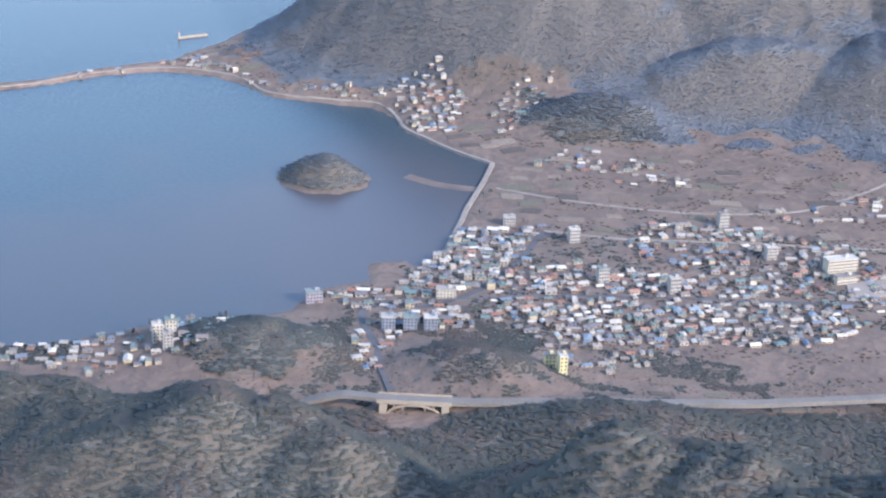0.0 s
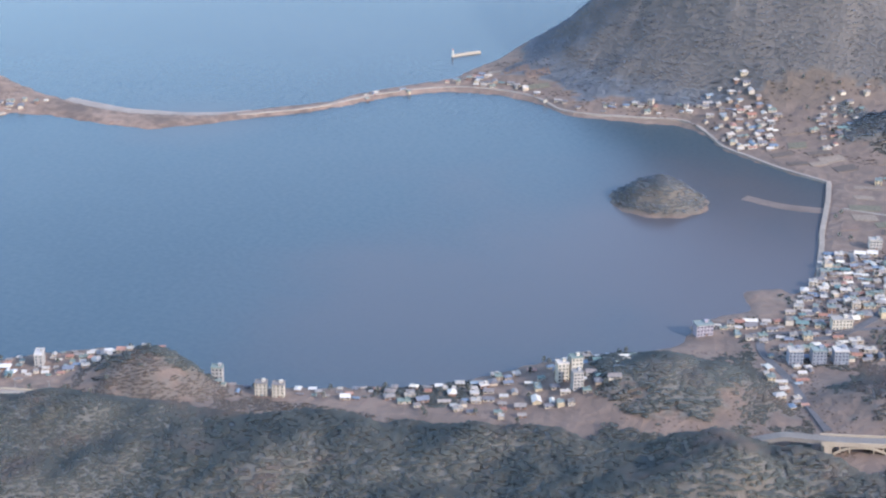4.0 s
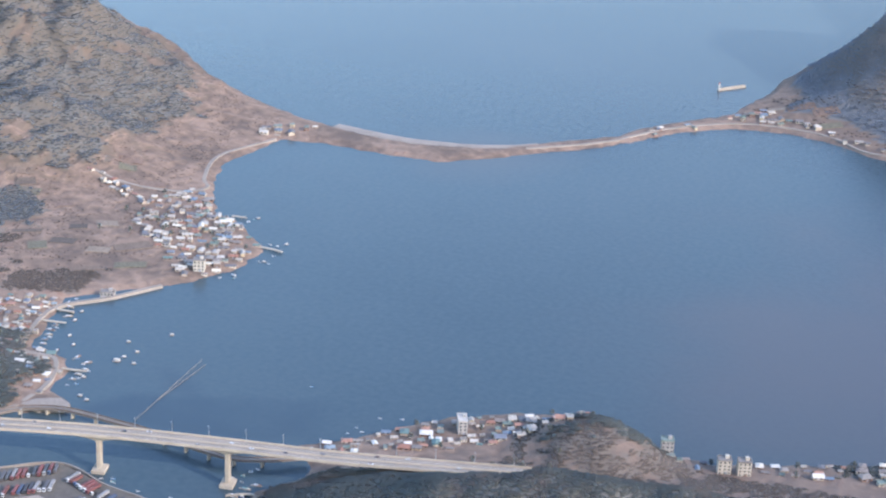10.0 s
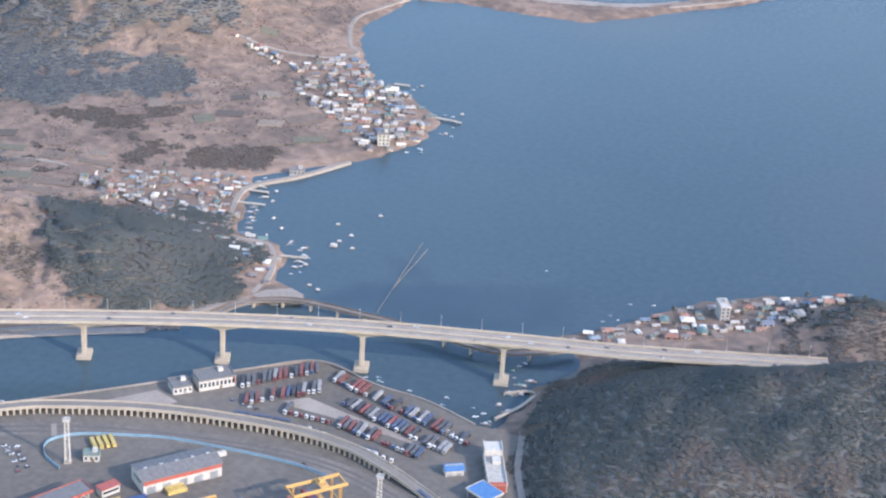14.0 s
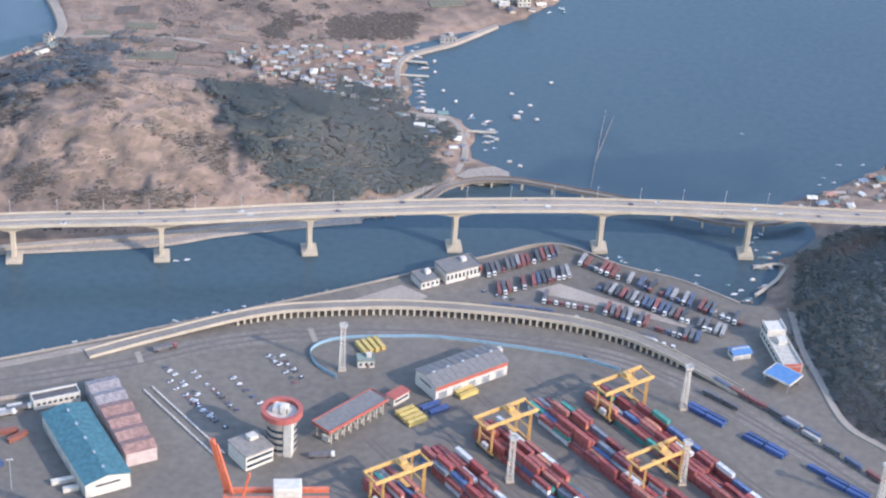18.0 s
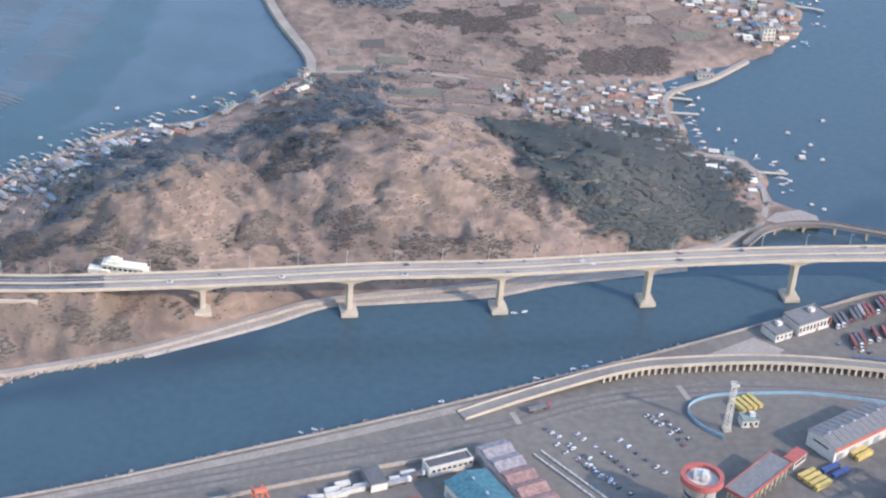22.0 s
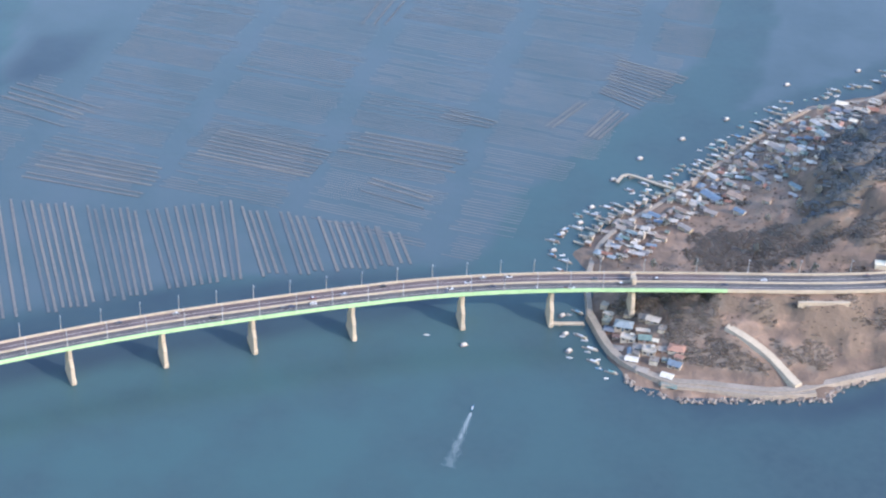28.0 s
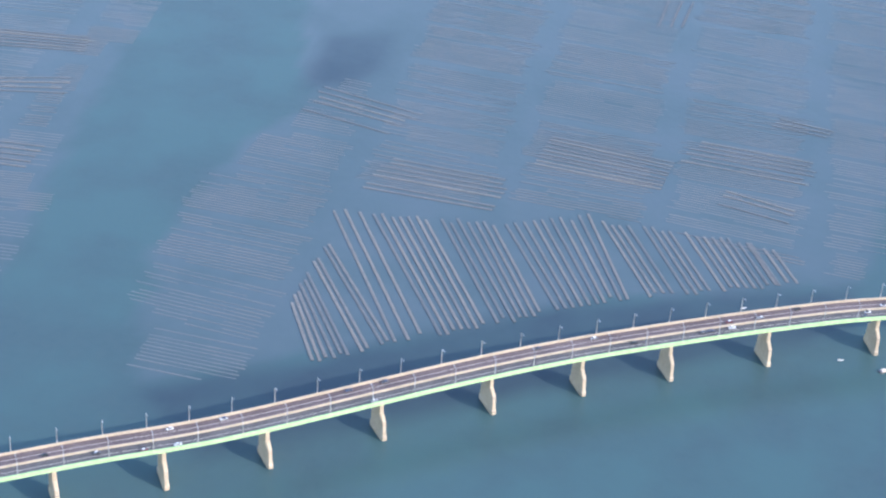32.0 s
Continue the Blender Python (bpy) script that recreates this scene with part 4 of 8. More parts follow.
# control tower with a red ring
tw = thing("control_tower", -737.2, 364.8, G, 0, "round port control building crowned by a red ring", "control tower")
bm = bmesh.new()
bmesh.ops.create_cone(bm, cap_ends=True, segments=28, radius1=3.9, radius2=3.9, depth=11.2, matrix=Matrix.Translation((0, 0, 5.6)))
part("wall", bm, paint("tower_render", (0.30, 0.265, 0.225), 0.85), tw)
for z in (1.6, 3.6, 5.6, 7.6):
    bm = bmesh.new()
    bmesh.ops.create_cone(bm, cap_ends=False, segments=28, radius1=3.96, radius2=3.96, depth=0.9, matrix=Matrix.Translation((0, 0, z)))
    part("window_band", bm, GLASS, tw)
bm = bmesh.new()
seg = 36
for r, z in ((5.4, 11.0), (5.4, 12.6), (4.2, 12.6), (4.2, 11.0)):
    for i in range(seg):
        a = 2 * math.pi * i / seg
        bm.verts.new((r * math.cos(a), r * math.sin(a), z))
bm.verts.ensure_lookup_table()
for k in range(4):
    for i in range(seg):
        j, kk = (i + 1) % seg, (k + 1) % 4
        bm.faces.new((bm.verts[k * seg + i], bm.verts[k * seg + j], bm.verts[kk * seg + j], bm.verts[kk * seg + i]))
bmesh.ops.recalc_face_normals(bm, faces=bm.faces)
part("ring", bm, paint("faded_red_ring", (0.36, 0.10, 0.08), 0.7), tw, "broad red ring round the roof")
part("roof", tube(bmesh.new(), (0, 0, 11.2), (0, 0, 11.5), 4.1, n=28), FLATROOF, tw)
part("penthouse", boxes((-0.4, 0.3, 11.4, 3.6, 3.0, 1.8), (0.6, -0.6, 11.4, 1.6, 1.8, 2.6), bevel=0.08), WHITE, tw)
for i in range(8):
    a = math.pi / 4 * i
    part("strut", tube(bmesh.new(), (3.8 * math.cos(a), 3.8 * math.sin(a), 10.4), (4.8 * math.cos(a), 4.8 * math.sin(a), 11.2), 0.16, n=5), WHITE, tw)
part("stair_tower", boxes((2.6, -2.8, 0, 2.2, 2.2, 11.0), bevel=0.1), WHITE, tw)

ax = thing("office_annex", -743.6, 358.4, G, 49, "low office block beside the control tower", "office building")
part("wall", boxes((0, 0, 0, 8.4, 8.4, 4.4)), WHITE, ax)
part("roof", boxes((0, 0, 4.4, 8.8, 8.8, 0.35)), FLATROOF, ax)
part("plant_room", boxes((1.4, 1.6, 4.75, 2.6, 2.2, 1.2), bevel=0.06), WHITE, ax)
for z in (0.9, 2.8):
    part("window_band", boxes((0, -4.24, z, 7.6, 0.08, 0.8)), GLASS, ax)
    part("window_band", boxes((4.24, 0, z, 0.08, 7.6, 0.8)), GLASS, ax)

# toll gate canopy
gt = thing("gate_canopy", -722.3, 379.2, G, 58, "truck gate with a grey canopy edged in red over its lanes", "gate")
part("canopy", boxes((0, 0, 4.3, 21.5, 6.4, 0.45)), GREYROOF, gt)
part("fascia", boxes((0, -3.25, 4.1, 21.9, 0.15, 0.9), (0, 3.25, 4.1, 21.9, 0.15, 0.9), (10.9, 0, 4.1, 0.15, 6.5, 0.9), (-10.9, 0, 4.1, 0.15, 6.5, 0.9)), RED, gt)
c0 = b0 = None
for i in range(9):
    x = -9.6 + 2.4 * i
    for y in (-2.6, 2.6):
        if c0 is None:
            c0 = part("post", boxes((0, 0, 0, 0.35, 0.35, 4.3)), CONCRETE, gt)
            c0.matrix_basis = pose(x, y, 0)
        else:
            share("post", c0, gt, pose(x, y, 0))
    if b0 is None:
        b0 = part("booth", boxes((0, 0, 0, 0.7, 2.2, 1.5), (0, 0, 1.5, 0.85, 2.4, 0.12)), WHITE, gt)
        b0.matrix_basis = pose(x, -0.8, 0)
    else:
        share("booth", b0, gt, pose(x, -0.8, 0))
hut = thing("gate_office", -712.5, 393.5, G, 58, "small red-roofed gate office", "office building")
part("wall", boxes((0, 0, 0, 6, 3, 2.4)), WHITE, hut)
part("roof", boxes((0, 0, 2.4, 6.5, 3.5, 0.3), bevel=0.05), RED, hut)
part("window_band", boxes((0, -1.54, 1.0, 5.0, 0.08, 0.7)), GLASS, hut)


def mast(x, y, tall):
    t = thing("floodlight_mast", x, y, G, 20, "tall pale lattice mast with a crown of floodlights", "light mast", "yard floodlight masts")
    for sx, sy in ((-1, -1), (1, -1), (1, 1), (-1, 1)):
        part("leg", tube(bmesh.new(), (sx * 0.75, sy * 0.75, 0), (sx * 0.55, sy * 0.55, tall), 0.13, 0.1, 5), WHITE, t)
    bm = bmesh.new()
    n = int(tall / 1.3)
    for k in range(n):
        z0, z1 = tall * k / n, tall * (k + 1) / n
        w0, w1 = 0.75 - 0.2 * k / n, 0.75 - 0.2 * (k + 1) / n
        q0 = [(-w0, -w0, z0), (w0, -w0, z0), (w0, w0, z0), (-w0, w0, z0)]
        q1 = [(-w1, -w1, z1), (w1, -w1, z1), (w1, w1, z1), (-w1, w1, z1)]
        for i in range(4):
            tube(bm, q0[i], q1[(i + 1) % 4], 0.07, n=4)
            tube(bm, q1[i], q1[(i + 1) % 4], 0.06, n=4)
    part("bracing", bm, WHITE, t)
    top = part("platform", boxes((0, 0, tall, 2.0, 2.0, 0.2), (0, -0.95, tall + 0.2, 2.0, 0.08, 0.5), (0, 0.95, tall + 0.2, 2.0, 0.08, 0.5)), WHITE, t)
    for a in range(8):
        part("floodlight", boxes((1.05 * math.cos(a * 0.785), 1.05 * math.sin(a * 0.785), tall + 0.3, 0.4, 0.4, 0.35)), STEEL, top)
    part("foot", boxes((0, 0, -0.02, 2.2, 2.2, 0.5)), CONCRETE, t)


for x, y, h in ((-730.5, 403.3, 14.5), (-636.0, 411.4, 13.5), (-677.0, 367.0, 13.5), (-583.0, 381.5, 13.5), (-633.5, 378.0, 13.0)):
    mast(x, y, h)


for x, y in ((-803.9, 334.3), (-797.2, 330.0)):
    t = thing("light_pole", x, y, G, 30, "slender pale light pole on the open yard", "light pole", "yard light poles")
    part("pole", tube(bmesh.new(), (0, 0, 0), (0, 0, 9.6), 0.16, 0.1, 6), STEEL, t)
    part("crossbar", boxes((0, 0, 9.5, 1.6, 0.14, 0.14)), STEEL, t)
    for k in (-0.6, 0, 0.6):
        part("lamp_head", boxes((k, -0.12, 9.2, 0.32, 0.3, 0.3)), WHITE, t)


# yard gantry cranes
def gantry(x, y, turn):
    t = thing("gantry_crane", x, y, G, turn, "yellow rubber-tyred gantry crane over the container stacks", "gantry crane", "yard gantry cranes")
    span, base, tall = 12.2, 5.4, 9.6
    for s in (-1, 1):
        part("girder", boxes((0, s * base / 2, tall, 17.0, 0.65, 0.95), bevel=0.06), YELLOW, t)
        part("sill_beam", boxes((s * span / 2, 0, 0.75, 0.6, base + 1.6, 0.6), bevel=0.05), YELLOW, t)
        part("end_tie", boxes((s * 8.2, 0, tall + 0.1, 0.4, base, 0.5)), YELLOW, t)
        for q in (-1, 1):
            leg = part("leg", tube(bmesh.new(), (s * span / 2, q * base / 2, 1.2), (s * span / 2, q * base / 2, tall), 0.42, 0.36, 4), YELLOW, t)
            for d in (-0.45, 0.45):
                part("wheel", tube(bmesh.new(), (s * span / 2 - 0.3, q * (base / 2 + 0.3) + d, 0.42), (s * span / 2 + 0.3, q * (base / 2 + 0.3) + d, 0.42), 0.42, n=10), DARK, leg)
        part("brace", tube(bmesh.new(), (s * span / 2, -base / 2, 5.0), (s * span / 2, base / 2, 5.0), 0.2, n=5), YELLOW, t)
    tr = part("trolley", boxes((1.5, 0, tall + 0.95, 2.6, base * 0.9, 0.35), (1.5, 0.4, tall + 1.3, 1.6, 1.8, 0.9), bevel=0.05), YELLOW, t)
    part("cabin", boxes((3.2, 1.0, tall - 1.4, 0.9, 1.0, 1.2), bevel=0.05), WHITE, tr)
    for dx, dy in ((-0.9, -0.4), (0.9, -0.4), (0.9, 0.4), (-0.9, 0.4)):
        part("cable", tube(bmesh.new(), (1.5 + dx, dy, 5.6), (1.5 + dx, dy, tall + 0.95), 0.04, n=3), DARK, tr)
    part("spreader", boxes((1.5, 0, 5.3, 1.2, 5.6, 0.3)), YELLOW, tr)
    part("power_house", boxes((-span / 2, 0, 1.4, 1.0, 2.2, 1.4), bevel=0.05), WHITE, t)
    part("ladder", boxes((span / 2 + 0.45, -base / 2, 1.2, 0.12, 0.5, tall - 1.2)), YELLOW, t)


for x, y in ((-652.9, 405.5), (-681.2, 381.8), (-640.6, 375.6), (-703.6, 352.0)):
    gantry(x, y, 46)

# ---- containers ----
BOX_C = [(0.307, 0.087, 0.072), (0.360, 0.118, 0.095), (0.256, 0.075, 0.067), (0.389, 0.154, 0.116), (0.324, 0.098, 0.082), (0.577, 0.562, 0.539), (0.282, 0.086, 0.078), (0.198, 0.213, 0.229), (0.342, 0.107, 0.085), (0.119, 0.172, 0.301),
                                    (0.35, 0.10, 0.08), (0.08, 0.28, 0.22), (0.28, 0.07, 0.06), (0.5, 0.2, 0.12), (0.66, 0.64, 0.6), (0.34, 0.08, 0.07)]
BOXES = palette("container_paint", BOX_C, 0.6, wear=0.35)
BLUEBOX = palette("blue_container_paint", [(0.055, 0.085, 0.20), (0.065, 0.10, 0.23), (0.05, 0.08, 0.17)], 0.6)
YELLOWBOX = palette("yellow_container_paint", [(0.547, 0.403, 0.122), (0.514, 0.377, 0.125)], 0.6)


def container_mesh(length):
    bm = bmesh.new()
    w, h = 1.22, 1.29
    box(bm, 0, 0, 0.06, length - 0.1, w - 0.1, h - 0.12)
    for sx in (-1, 1):
        for sy in (-1, 1):
            box(bm, sx * (length / 2 - 0.06), sy * (w / 2 - 0.05), 0, 0.12, 0.1, h)
    for sy in (-1, 1):
        box(bm, 0, sy * (w / 2 - 0.04), h - 0.1, length, 0.08, 0.1)
        box(bm, 0, sy * (w / 2 - 0.04), 0, length, 0.08, 0.1)
    return bm


proto = part("shipping_container", container_mesh(6.05), BOXES)
tagged(proto, "steel shipping container stacked in the yard", "container", "stacked shipping containers")
half_mesh = container_mesh(6.05)
half_mesh.verts.ensure_lookup_table()
HV = np.array([v.co[:] for v in half_mesh.verts])
HF = np.array([[v.index for v in f.verts] for f in half_mesh.faces])
half_mesh.free()
U, V = np.array((math.cos(radians(-42)), math.sin(radians(-42)))), np.array((math.cos(radians(48)), math.sin(radians(48))))
ORIGIN = np.array((-652.9, 405.5))
rng = random.Random(7)
lower, made = [], 0
for v0, u0, u1 in ((0, -9, 84), (-17.5, -14, 90), (-36.5, -12, 80), (-55, -12, 64), (-73.5, -10, 52)):
    for r in range(6):
        k = 0
        u = u0
        while u < u1:
            n = max(0, min(4, int(rng.gauss(2.7, 0.9) + 0.5 * math.sin(u * 0.11 + v0))))
            c = ORIGIN + U * (u + 3) + V * (v0 - 4.4 + r * 1.5)
            inside = signed_distance(PORT, np.array([c[0]]), np.array([c[1]]))[0] > 12
            for lev in range(n if inside else 0):
                m = pose(c[0], c[1], G + 0.005 + lev * 1.295, 0, 0, -42)
                if lev == n - 1 and made < 290 and u < 48 and v0 > -70:
                    if made == 0:
                        proto.matrix_basis = m
                    else:
                        copy_thing(proto, m)
                    made += 1
                else:
                    lower.append(m)
            u += 6.25
            k += 1
vs, fs = [], []
for i, m in enumerate(lower):
    R = np.array(m)
    vs.append(HV @ R[:3, :3].T + R[:3, 3])
    fs.append(HF + i * len(HV))
stack_ob = mesh_object("container_stacks", np.concatenate(vs), np.concatenate(fs).tolist(), palette("stacked_container_paint", BOX_C, 0.6, wear=0.35, tone="tone"))
stack_ob.data.attributes.new("tone", "FLOAT", "POINT").data.foreach_set("value", np.repeat(np.random.RandomState(4).uniform(0, 1, len(lower)), len(HV)).astype(np.float32))
tagged(stack_ob, "deep stacks of mostly rust-red shipping containers", "containers", kind="stuff")

for v0 in (8.0, -10.2, -28.5, -47.0, -65.5):
    for off in (-0.9, 0.9):
        ends = [ORIGIN + U * u + V * (v0 + off) for u in (-26, 20, 70)]
        tagged(sweep("wheel_track", smooth_path([(c[0], c[1], G + 0.03) for c in ends], 6.0), [(-0.32, 0.02), (0.32, 0.02), (0.32, -0.02), (-0.32, -0.02)], TRACK), "dark worn wheel track between the container stacks", "track", kind="structure")

blue = part("blue_container", container_mesh(6.05), BLUEBOX)
tagged(blue, "blue shipping container set down beside the stacks", "container", "blue containers")
done = False
for i in range(9):
    for j in range(2):
        if rng.random() < 0.12 or i == 5:
            continue
        k = i * 6.35 + rng.uniform(-0.3, 0.3)
        c = (-632.6 + k * 0.8611 - j * 1.6 * -0.5085, 410.5 + k * -0.5085 + j * 1.6 * 0.8611)
        m = pose(c[0], c[1], G + 0.005, 0, 0, -30.6 + rng.uniform(-1.5, 1.5))
        if done:
            copy_thing(blue, m)
        else:
            blue.matrix_basis, done = m, True
for x, y, a in ((-712.3, 394.6, 58), (-703.2, 392.8, 47), (-700.6, 391.5, 47), (-834.5, 342.0, 33), (-835.8, 340.2, 33), (-833.0, 344.0, 33), (-805.5, 337.0, 33), (-838, 333.5, 33)):
    copy_thing(blue, pose(x, y, G + 0.005, 0, 0, a))

yel = part("yellow_container", container_mesh(6.05), YELLOWBOX)
tagged(yel, "yellow shipping container in a short row", "container", "yellow containers")
done = False
for cx, cy, a, n in ((-725.5, 416.3, -50, 4), (-707.3, 386.8, 48, 4), (-695.6, 402.2, 48, 3)):
    for i in range(n):
        d = (i - (n - 1) / 2) * 1.9
        m = pose(cx + d * math.cos(radians(a + 90)), cy + d * math.sin(radians(a + 90)), G + 0.005, 0, 0, a)
        if done:
            copy_thing(yel, m)
        else:
            yel.matrix_basis, done = m, True


# ---- vehicles ----
CARS = palette("car_paint", [(0.674, 0.674, 0.668), (0.046, 0.046, 0.048), (0.279, 0.284, 0.289), (0.715, 0.710, 0.699), (0.110, 0.110, 0.121), (0.210, 0.075, 0.075), (0.629, 0.629, 0.623), (0.074, 0.091, 0.150)], 0.3, 0.1, 0.05)
CABS = palette("truck_cab_paint", [(0.62, 0.59, 0.54), (0.22, 0.08, 0.07), (0.10, 0.13, 0.20), (0.58, 0.55, 0.50), (0.42, 0.40, 0.37)], 0.4, 0.0, 0.1)
LOADS = palette("trailer_load_paint", [(0.20, 0.085, 0.07), (0.11, 0.10, 0.10), (0.08, 0.10, 0.15), (0.10, 0.10, 0.105), (0.13, 0.12, 0.12), (0.24, 0.09, 0.08), (0.07, 0.07, 0.075), (0.14, 0.13, 0.13), (0.32, 0.30, 0.28), (0.09, 0.11, 0.16), (0.12, 0.12, 0.12), (0.20, 0.08, 0.07)], 0.6, 0.0, 0.3)


def car_proto():
    t = thing("car", 0, 0, 0, 0, "small parked or passing passenger car", "car", "cars")
    bm = boxes((0, 0, 0.17, 2.15, 0.88, 0.32), bevel=0.07)
    part("body", bm, CARS, t)
    bm = bmesh.new()
    q = [(-0.75, 0.49), (0.5, 0.49), (0.22, 0.74), (-0.58, 0.74)]
    a = [bm.verts.new((x, -0.38, z)) for x, z in q]
    b = [bm.verts.new((x, 0.38, z)) for x, z in q]
    bm.faces.new(a)
    bm.faces.new(b[::-1])
    for i in range(4):
        bm.faces.new((a[(i + 1) % 4], a[i], b[i], b[(i + 1) % 4]))
    bmesh.ops.recalc_face_normals(bm, faces=bm.faces)
    part("cabin_glass", bm, GLASS, t)
    part("roof", boxes((-0.18, 0, 0.735, 0.78, 0.72, 0.035)), CARS, t)
    w = None
    for x in (-0.68, 0.68):
        for y in (-0.4, 0.4):
            if w is None:
                w = part("wheel", tube(bmesh.new(), (0, -0.06, 0.17), (0, 0.06, 0.17), 0.17, n=8), DARK, t)
                w.matrix_basis = pose(x, y, 0)
            else:
                share("wheel", w, t, pose(x, y, 0))
    return t


def truck_proto():
    t = thing("truck", 0, 0, 0, 0, "parked articulated truck with its trailer", "truck", "parked trucks")
    part("cab", boxes((2.75, 0, 0.35, 0.95, 1.15, 1.25), bevel=0.08), CABS, t)
    part("windscreen", boxes((3.2, 0, 0.95, 0.06, 1.0, 0.45)), GLASS, t)
    part("trailer", boxes((-0.7, 0, 0.55, 5.7, 1.1, 0.18), (-0.7, 0, 0.73, 5.6, 1.15, 0.75)), LOADS, t)
    w = None
    for x in (2.75, 1.5, -2.4, -3.0):
        if w is None:
            w = part("axle", tube(bmesh.new(), (0, -0.58, 0.26), (0, 0.58, 0.26), 0.26, n=8), DARK, t)
            w.matrix_basis = pose(x, 0, 0)
        else:
            share("axle", w, t, pose(x, 0, 0))
    return t


def tractor_proto():
    t = thing("tractor_unit", 0, 0, 0, 0, "parked truck tractor without its trailer", "truck", "parked tractor units")
    part("cab", boxes((0.6, 0, 0.35, 0.9, 1.12, 1.2), bevel=0.08), CABS, t)
    part("windscreen", boxes((1.03, 0, 0.92, 0.06, 0.95, 0.42)), GLASS, t)
    part("chassis", boxes((-0.3, 0, 0.3, 2.3, 0.7, 0.2), (-0.6, 0, 0.5, 0.8, 0.6, 0.12)), DARK, t)
    part("axle", tube(bmesh.new(), (-0.8, -0.55, 0.26), (-0.8, 0.55, 0.26), 0.26, n=8), DARK, t)
    return t


def trailer_proto():
    t = thing("trailer", 0, 0, 0, 0, "parked semi-trailer with a dark load", "trailer", "parked trailers")
    part("load", boxes((0, 0, 0.7, 5.6, 1.12, 0.8), (0, 0, 0.52, 5.8, 1.1, 0.16)), LOADS, t)
    part("axle", tube(bmesh.new(), (-1.9, -0.55, 0.26), (-1.9, 0.55, 0.26), 0.26, n=8), DARK, t)
    part("landing_leg", boxes((1.6, -0.3, 0, 0.14, 0.14, 0.55), (1.6, 0.3, 0, 0.14, 0.14, 0.55)), STEEL, t)
    return t


def park(proto_, places):
    """Sets copies of a vehicle down at x, y and turn."""
    for i, (x, y, a) in enumerate(places):
        m = pose(x, y, G + (0.09 if abs(x + 780.3) < 0.1 else 0.0), 0, 0, a)
        if i == 0:
            proto_.matrix_basis = m
        else:
            copy_thing(proto_, m)


car = car_proto()
lines = {"truck": [], "tractor": [], "trailer": []}
# ends of each parking row, pitch, turn from the row's direction, shares of trucks and of tractors
for (ax0, ay0), (bx0, by0), pitch, off, st, sc in (((-701.0, 464.6), (-681.0, 483.6), 1.75, 66, 0.4, 0.2), ((-695.9, 455.3), (-676.0, 472.2), 1.7, 66, 0.35, 0.15), ((-674.0, 480.2), (-622.0, 459.4), 1.85, 100, 0.35, 0.25),
                                                   ((-668.0, 468.0), (-627.0, 452.0), 1.8, 100, 0.25, 0.15), ((-682.0, 455.6), (-664.0, 455.0), 1.8, 92, 0.1, 0.9), ((-663.2, 454.6), (-634.0, 446.6), 1.75, 100, 0.2, 0.55), ((-671.7, 449.6), (-640.0, 441.4), 2.6, 100, 0.0, 1.0)):
    n = int(math.hypot(bx0 - ax0, by0 - ay0) / pitch)
    a = math.degrees(math.atan2(by0 - ay0, bx0 - ax0))
    for i in range(n):
        if rng.random() < 0.86:
            k, q = (i + 0.5) / n, rng.random()
            kind = "truck" if q < st else "tractor" if q < st + sc else "trailer"
            back = 1.8 if kind == "tractor" else 0.0
            w = a + off + 180 + rng.uniform(-3, 3)
            lines[kind].append((ax0 + (bx0 - ax0) * k + back * math.cos(radians(w)), ay0 + (by0 - ay0) * k + back * math.sin(radians(w)), w))
lines["truck"] += [(-780.3, 399, 38), (-702.2, 365.3, 30), (-725.9, 363.6, 20), (-811, 358, 35), (-808, 361.5, 35), (-828, 344, 33)]
lines["trailer"] += [(-693.0, 447.0, 8), (-686.5, 447.6, 4), (-680.3, 448.0, 2), (-675.2, 446.0, 12), (-649.4, 441.6, -4), (-649.2, 443.2, -4)]
# trailers set down in file beside the port highway
for (ax0, ay0), (bx0, by0), n in (((-629.0, 427.0), (-598.0, 407.0), 6), ((-631.3, 420.2), (-620.8, 414.2), 2), ((-609.6, 413.6), (-581.0, 391.4), 5)):
    for i in range(n):
        k = (i + 0.5) / n
        lines["trailer"].append((ax0 + (bx0 - ax0) * k, ay0 + (by0 - ay0) * k, math.degrees(math.atan2(by0 - ay0, bx0 - ax0)) + rng.uniform(-4, 4)))
park(truck_proto(), lines["truck"])
park(tractor_proto(), lines["tractor"])
park(trailer_proto(), lines["trailer"])
lot = []
for (x0, y0), (x1, y1), n in (((-778, 391), (-764, 380), 9), ((-776, 386), (-757, 371), 14), ((-770, 391), (-752, 376), 10), ((-765, 378), (-753, 368), 9), ((-762, 394), (-744, 379), 7), ((-752.5, 405), (-741, 393), 9), ((-749, 406), (-738.5, 394), 9),
                              ((-653, 470), (-628, 462), 12), ((-700, 455), (-688, 451), 6)):
    for i in range(n):
        if rng.random() < 0.8:
            k = (i + 0.5) / n
            lot.append((x0 + (x1 - x0) * k + rng.uniform(-0.5, 0.5), y0 + (y1 - y0) * k + rng.uniform(-0.5, 0.5), G, 50 + rng.uniform(-5, 5)))
for x in np.arange(-1225, -500, 15.5):
    for s in (1, -1):
        if rng.random() < 0.62:
            px, py, pz, a = deck_at(x + rng.uniform(-6, 6))
            o = s * rng.choice((1.15, 2.75))
            lot.append((px - o * math.sin(radians(a)), py + o * math.cos(radians(a)), pz + 0.03, a + (180 if s > 0 else 0)))
